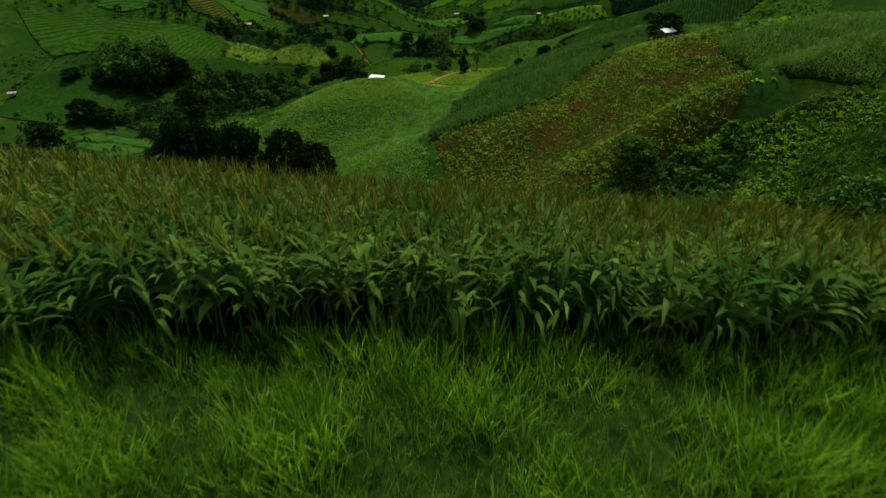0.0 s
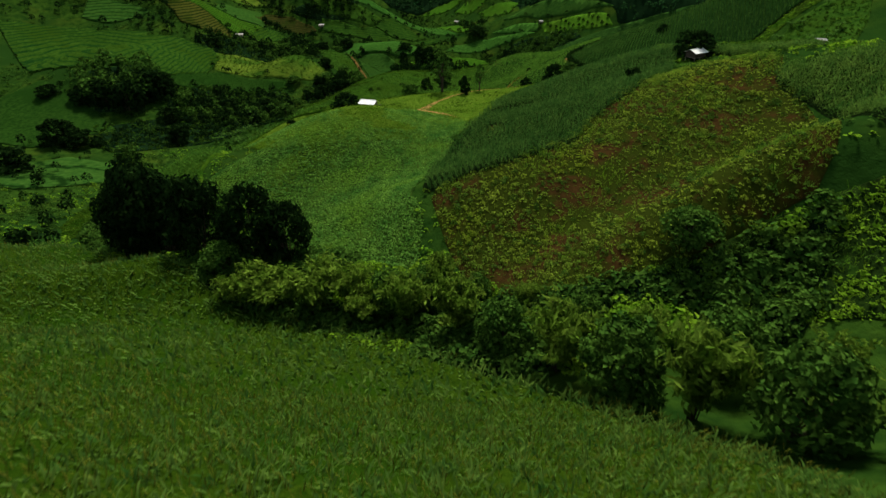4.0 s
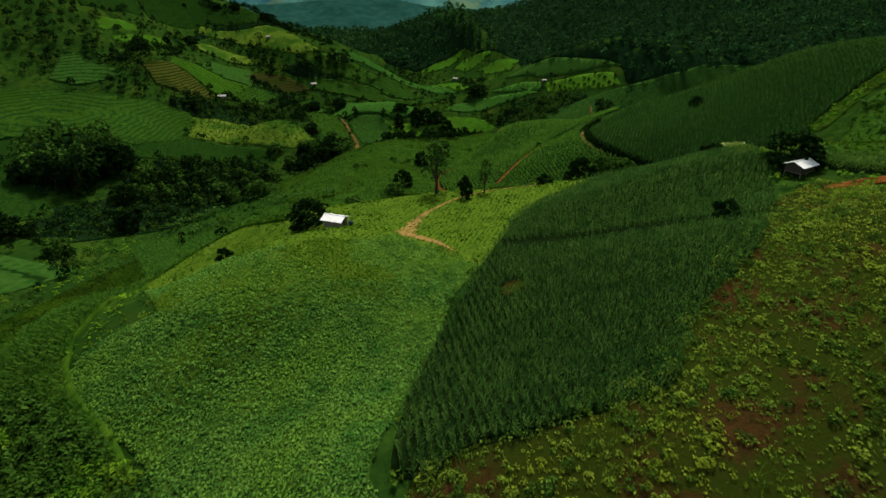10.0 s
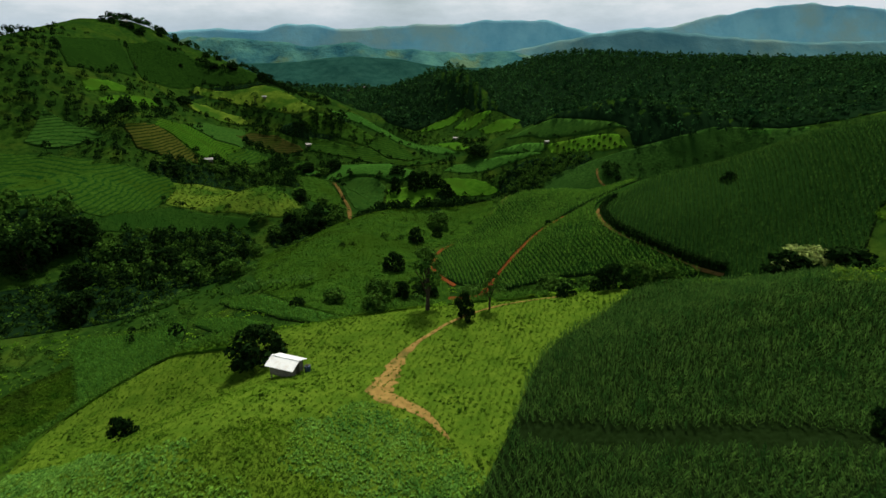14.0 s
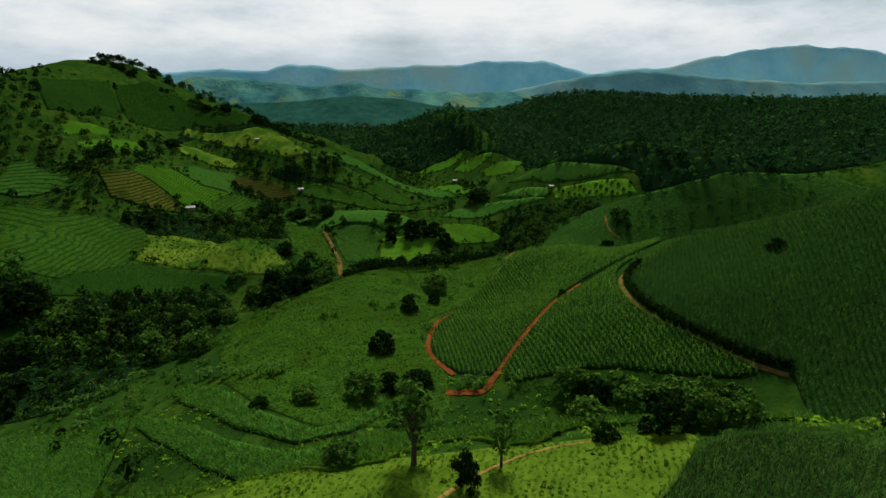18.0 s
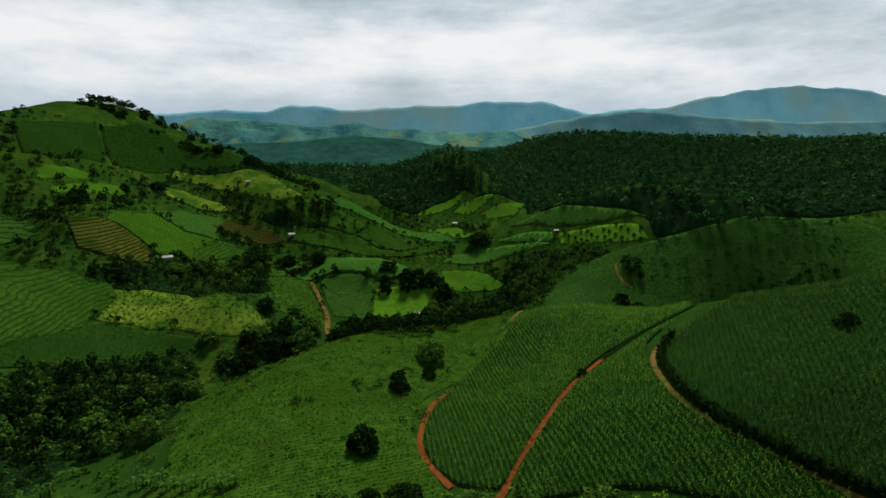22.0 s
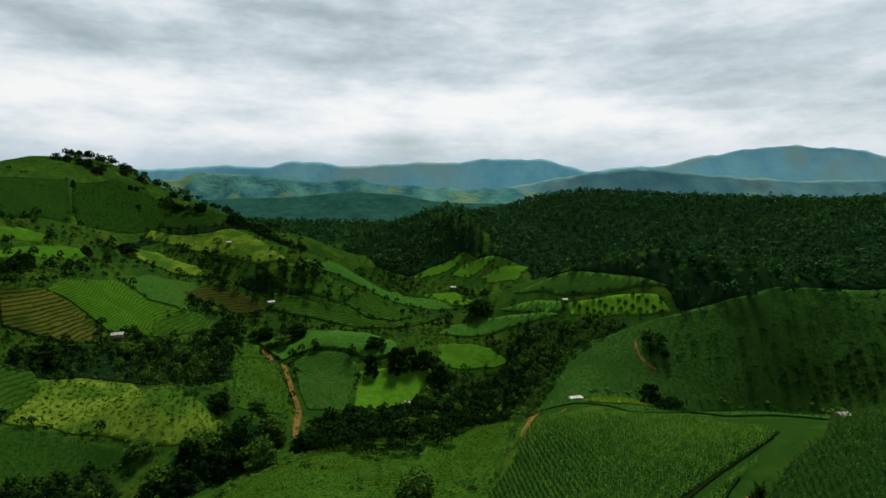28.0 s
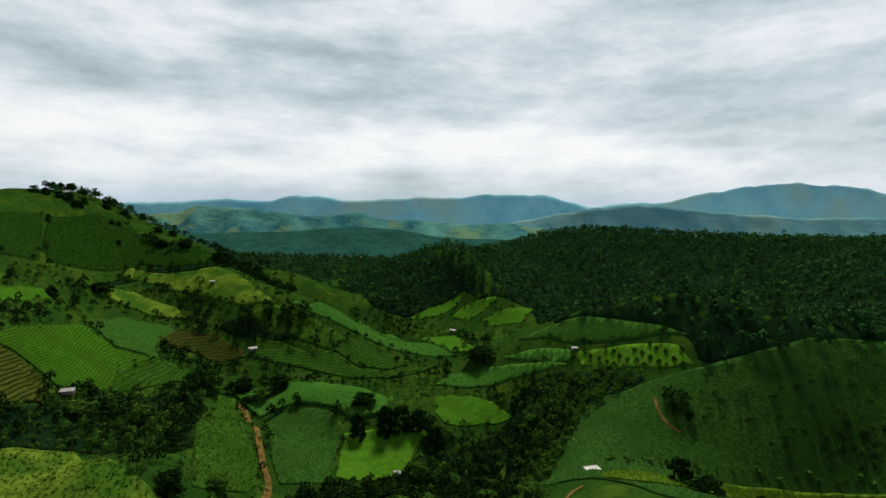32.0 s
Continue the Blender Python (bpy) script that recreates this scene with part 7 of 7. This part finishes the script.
def roof_sheet(name, x0, x1, y0, z0, y1, z1, mat, parent):
    """A sloping corrugated sheet from (y0, z0) to (y1, z1)."""
    n = max(24, int((x1 - x0) / 0.12))
    xs = np.linspace(x0, x1, n)
    w = 0.025 * np.sin(np.arange(n) * np.pi / 1.5)
    rows = [np.stack([xs, np.full(n, y), z + w + dz], -1) for y, z, dz in ((y0, z0, 0), (y1, z1, 0), (y1, z1, -0.03), (y0, z0, -0.03))]
    v = np.concatenate(rows)
    k = np.arange(n - 1)
    q = np.concatenate([np.stack([a * n + k, a * n + k + 1, b * n + k + 1, b * n + k], -1) for a, b in ((0, 1), (2, 3))])
    return mesh_of(name, v, q, mat, parent)


def field_hut(label, lx=4.6, ly=3.4, raised=1.1, wall=1.75, over=0.65, roof="roof", planks="old_planks"):
    """A stilt hut: posts, plank floor and walls, a corrugated gable roof, a door and a short ladder."""
    root = new("field_hut")
    for x in (-lx / 2 + 0.1, 0, lx / 2 - 0.1):
        for y in (-ly / 2 + 0.1, ly / 2 - 0.1):
            one_box("post", (x - 0.08, y - 0.08, -1.2, x + 0.08, y + 0.08, raised), M["wood"], root)
    one_box("floor_deck", (-lx / 2, -ly / 2, raised, lx / 2, ly / 2, raised + 0.12), M["wood"], root)
    z0, z1 = raised + 0.12, raised + wall
    for nm, a in (("front", -1), ("back", 1)):
        w = new("wall_frame")
        w.parent = root
        n = int(lx / 0.24)
        for i in range(n):
            x = -lx / 2 + i * lx / n
            one_box("plank", (x + 0.008, a * ly / 2 - 0.03, z0, x + lx / n - 0.008, a * ly / 2 + 0.03, z1), M[planks], w)
    for a in (-1, 1):
        bm = bmesh.new()
        p = [(a * lx / 2, -ly / 2 + 0.03, z0), (a * lx / 2, ly / 2 - 0.03, z0), (a * lx / 2, ly / 2 - 0.03, z1), (a * lx / 2, 0, z1 + ly * 0.22), (a * lx / 2, -ly / 2 + 0.03, z1)]
        f = bm.faces.new([bm.verts.new(q) for q in p])
        e = bmesh.ops.extrude_face_region(bm, geom=[f])
        bmesh.ops.translate(bm, verts=[g for g in e["geom"] if isinstance(g, bmesh.types.BMVert)], vec=(-a * 0.06, 0, 0))
        part("gable_wall", bm, M[planks], root)
    door = one_box("door", (lx / 2 + 0.004, -0.45, z0, lx / 2 + 0.05, 0.45, z0 + 1.6), M["dark_wood"], root, "dark plank door")
    one_box("handle", (lx / 2 + 0.05, 0.28, z0 + 0.75, lx / 2 + 0.09, 0.34, z0 + 0.9), M["wood"], door)
    rise = (ly / 2 + over) * 0.40
    roof_sheet("roof_slope", -lx / 2 - over, lx / 2 + over, -ly / 2 - over, z1 + ly * 0.22 + 0.12 - rise, 0.02, z1 + ly * 0.22 + 0.12, M[roof], root)
    roof_sheet("roof_slope", -lx / 2 - over, lx / 2 + over, ly / 2 + over, z1 + ly * 0.22 + 0.12 - rise, -0.02, z1 + ly * 0.22 + 0.12, M[roof], root)
    one_box("ridge_cap", (-lx / 2 - over, -0.14, z1 + ly * 0.22 + 0.10, lx / 2 + over, 0.14, z1 + ly * 0.22 + 0.17), M[roof], root)
    ladder = new("ladder")
    ladder.parent = root
    for y in (-0.3, 0.3):
        one_box("rail", (lx / 2 + 0.15, y - 0.03, -0.2, lx / 2 + 0.22, y + 0.03, raised + 0.2), M["wood"], ladder)
    for i in range(4):
        one_box("rung", (lx / 2 + 0.16, -0.3, 0.05 + 0.25 * i, lx / 2 + 0.21, 0.3, 0.1 + 0.25 * i), M["wood"], ladder)
    return tagged(root, label, "hut", "field huts")


def stand(ob, x, y, turn, scale=1.0, lift=0.25):
    ob.matrix_basis = pose(x, y, float(ground(x, y)) + lift, 0, 0, turn) @ Matrix.Diagonal((scale, scale, scale, 1))
    return ob


hut = field_hut("pale timber stilt hut with a shining sheet-metal roof beside a tree", 4.4, 3.2, 0.55, 1.9, 0.6)
# Open shelter: dark plank walls are added to show the shade beneath its roof.
shelter = field_hut("open shelter with a pale sheet roof, its shade shown as dark walls", 5.0, 3.6, 0.4, 1.6, 0.6, "roof", "dark_wood")
stand(shelter, 77, 197, 30, 0.95, 0.3)
old = field_hut("weathered field hut with a dull sheet roof", roof="old_roof")
for x, y, turn, s in ((-207, 609, 20, 1.3), (-14, 605, -10, 0.8), (-231, 858, 15, 1.0), (127, 771, 10, 1.0), (23, 957, -20, 1.3), (-455, 938, 0, 1.2), (-436, 934, 30, 1.1), (-448, 948, 60, 1.1), (139, 428, 10, 0.65), (110, 192, -15, 0.5), (-288, 360, 25, 0.9)):
    stand(copy_thing(old, pose(0, 0, 0)), x, y, turn, s, 0.5)
stand(old, -155.7, 765.0, 30, 1.2, 0.5)
for i, (x, y) in enumerate(VILLAGE):
    stand(copy_thing(old, pose(0, 0, 0)), x, y, 40 * i, 2.2 + 0.5 * (i % 3), 0.5)
stand(hut, -25.9, 218.0, -20, 1.12, 0.4)


def drum(label):
    root = new("water_drum")
    bm = bmesh.new()
    bmesh.ops.create_cone(bm, cap_ends=True, segments=20, radius1=0.5, radius2=0.5, depth=1.1)
    bmesh.ops.bevel(bm, geom=[e for e in bm.edges if abs(e.verts[0].co.z - e.verts[1].co.z) < 0.01], offset=0.05, segments=2, affect="EDGES")
    bmesh.ops.translate(bm, verts=bm.verts, vec=(0, 0, 0.55))
    part("body", bm, M["blue_plastic"], root)
    bm = bmesh.new()
    bmesh.ops.create_cone(bm, cap_ends=True, segments=16, radius1=0.3, radius2=0.26, depth=0.12)
    bmesh.ops.translate(bm, verts=bm.verts, vec=(0, 0, 1.15))
    part("lid", bm, M["dark_wood"], root)
    return tagged(root, label, "drum")


stand(drum("dark blue water drum beside the hut"), -22.0, 218.2, 0, 1.2)


def slab(name, x, y, lx, ly, turn, label):
    """A pale concrete slab with a low kerb."""
    root = new(name)
    one_box("plate", (-lx / 2, -ly / 2, -1.0, lx / 2, ly / 2, 0.9), M["concrete"], root)
    for k in (-1, 1):
        one_box("kerb", (-lx / 2, k * ly / 2 - 0.15, 0.903, lx / 2, k * ly / 2 + 0.15, 1.1), M["concrete"], root)
    return stand(tagged(root, label, "slab"), x, y, turn)


slab("drying_floor", 100, 609, 9, 6, 15, "pale concrete drying floor at the field's end")
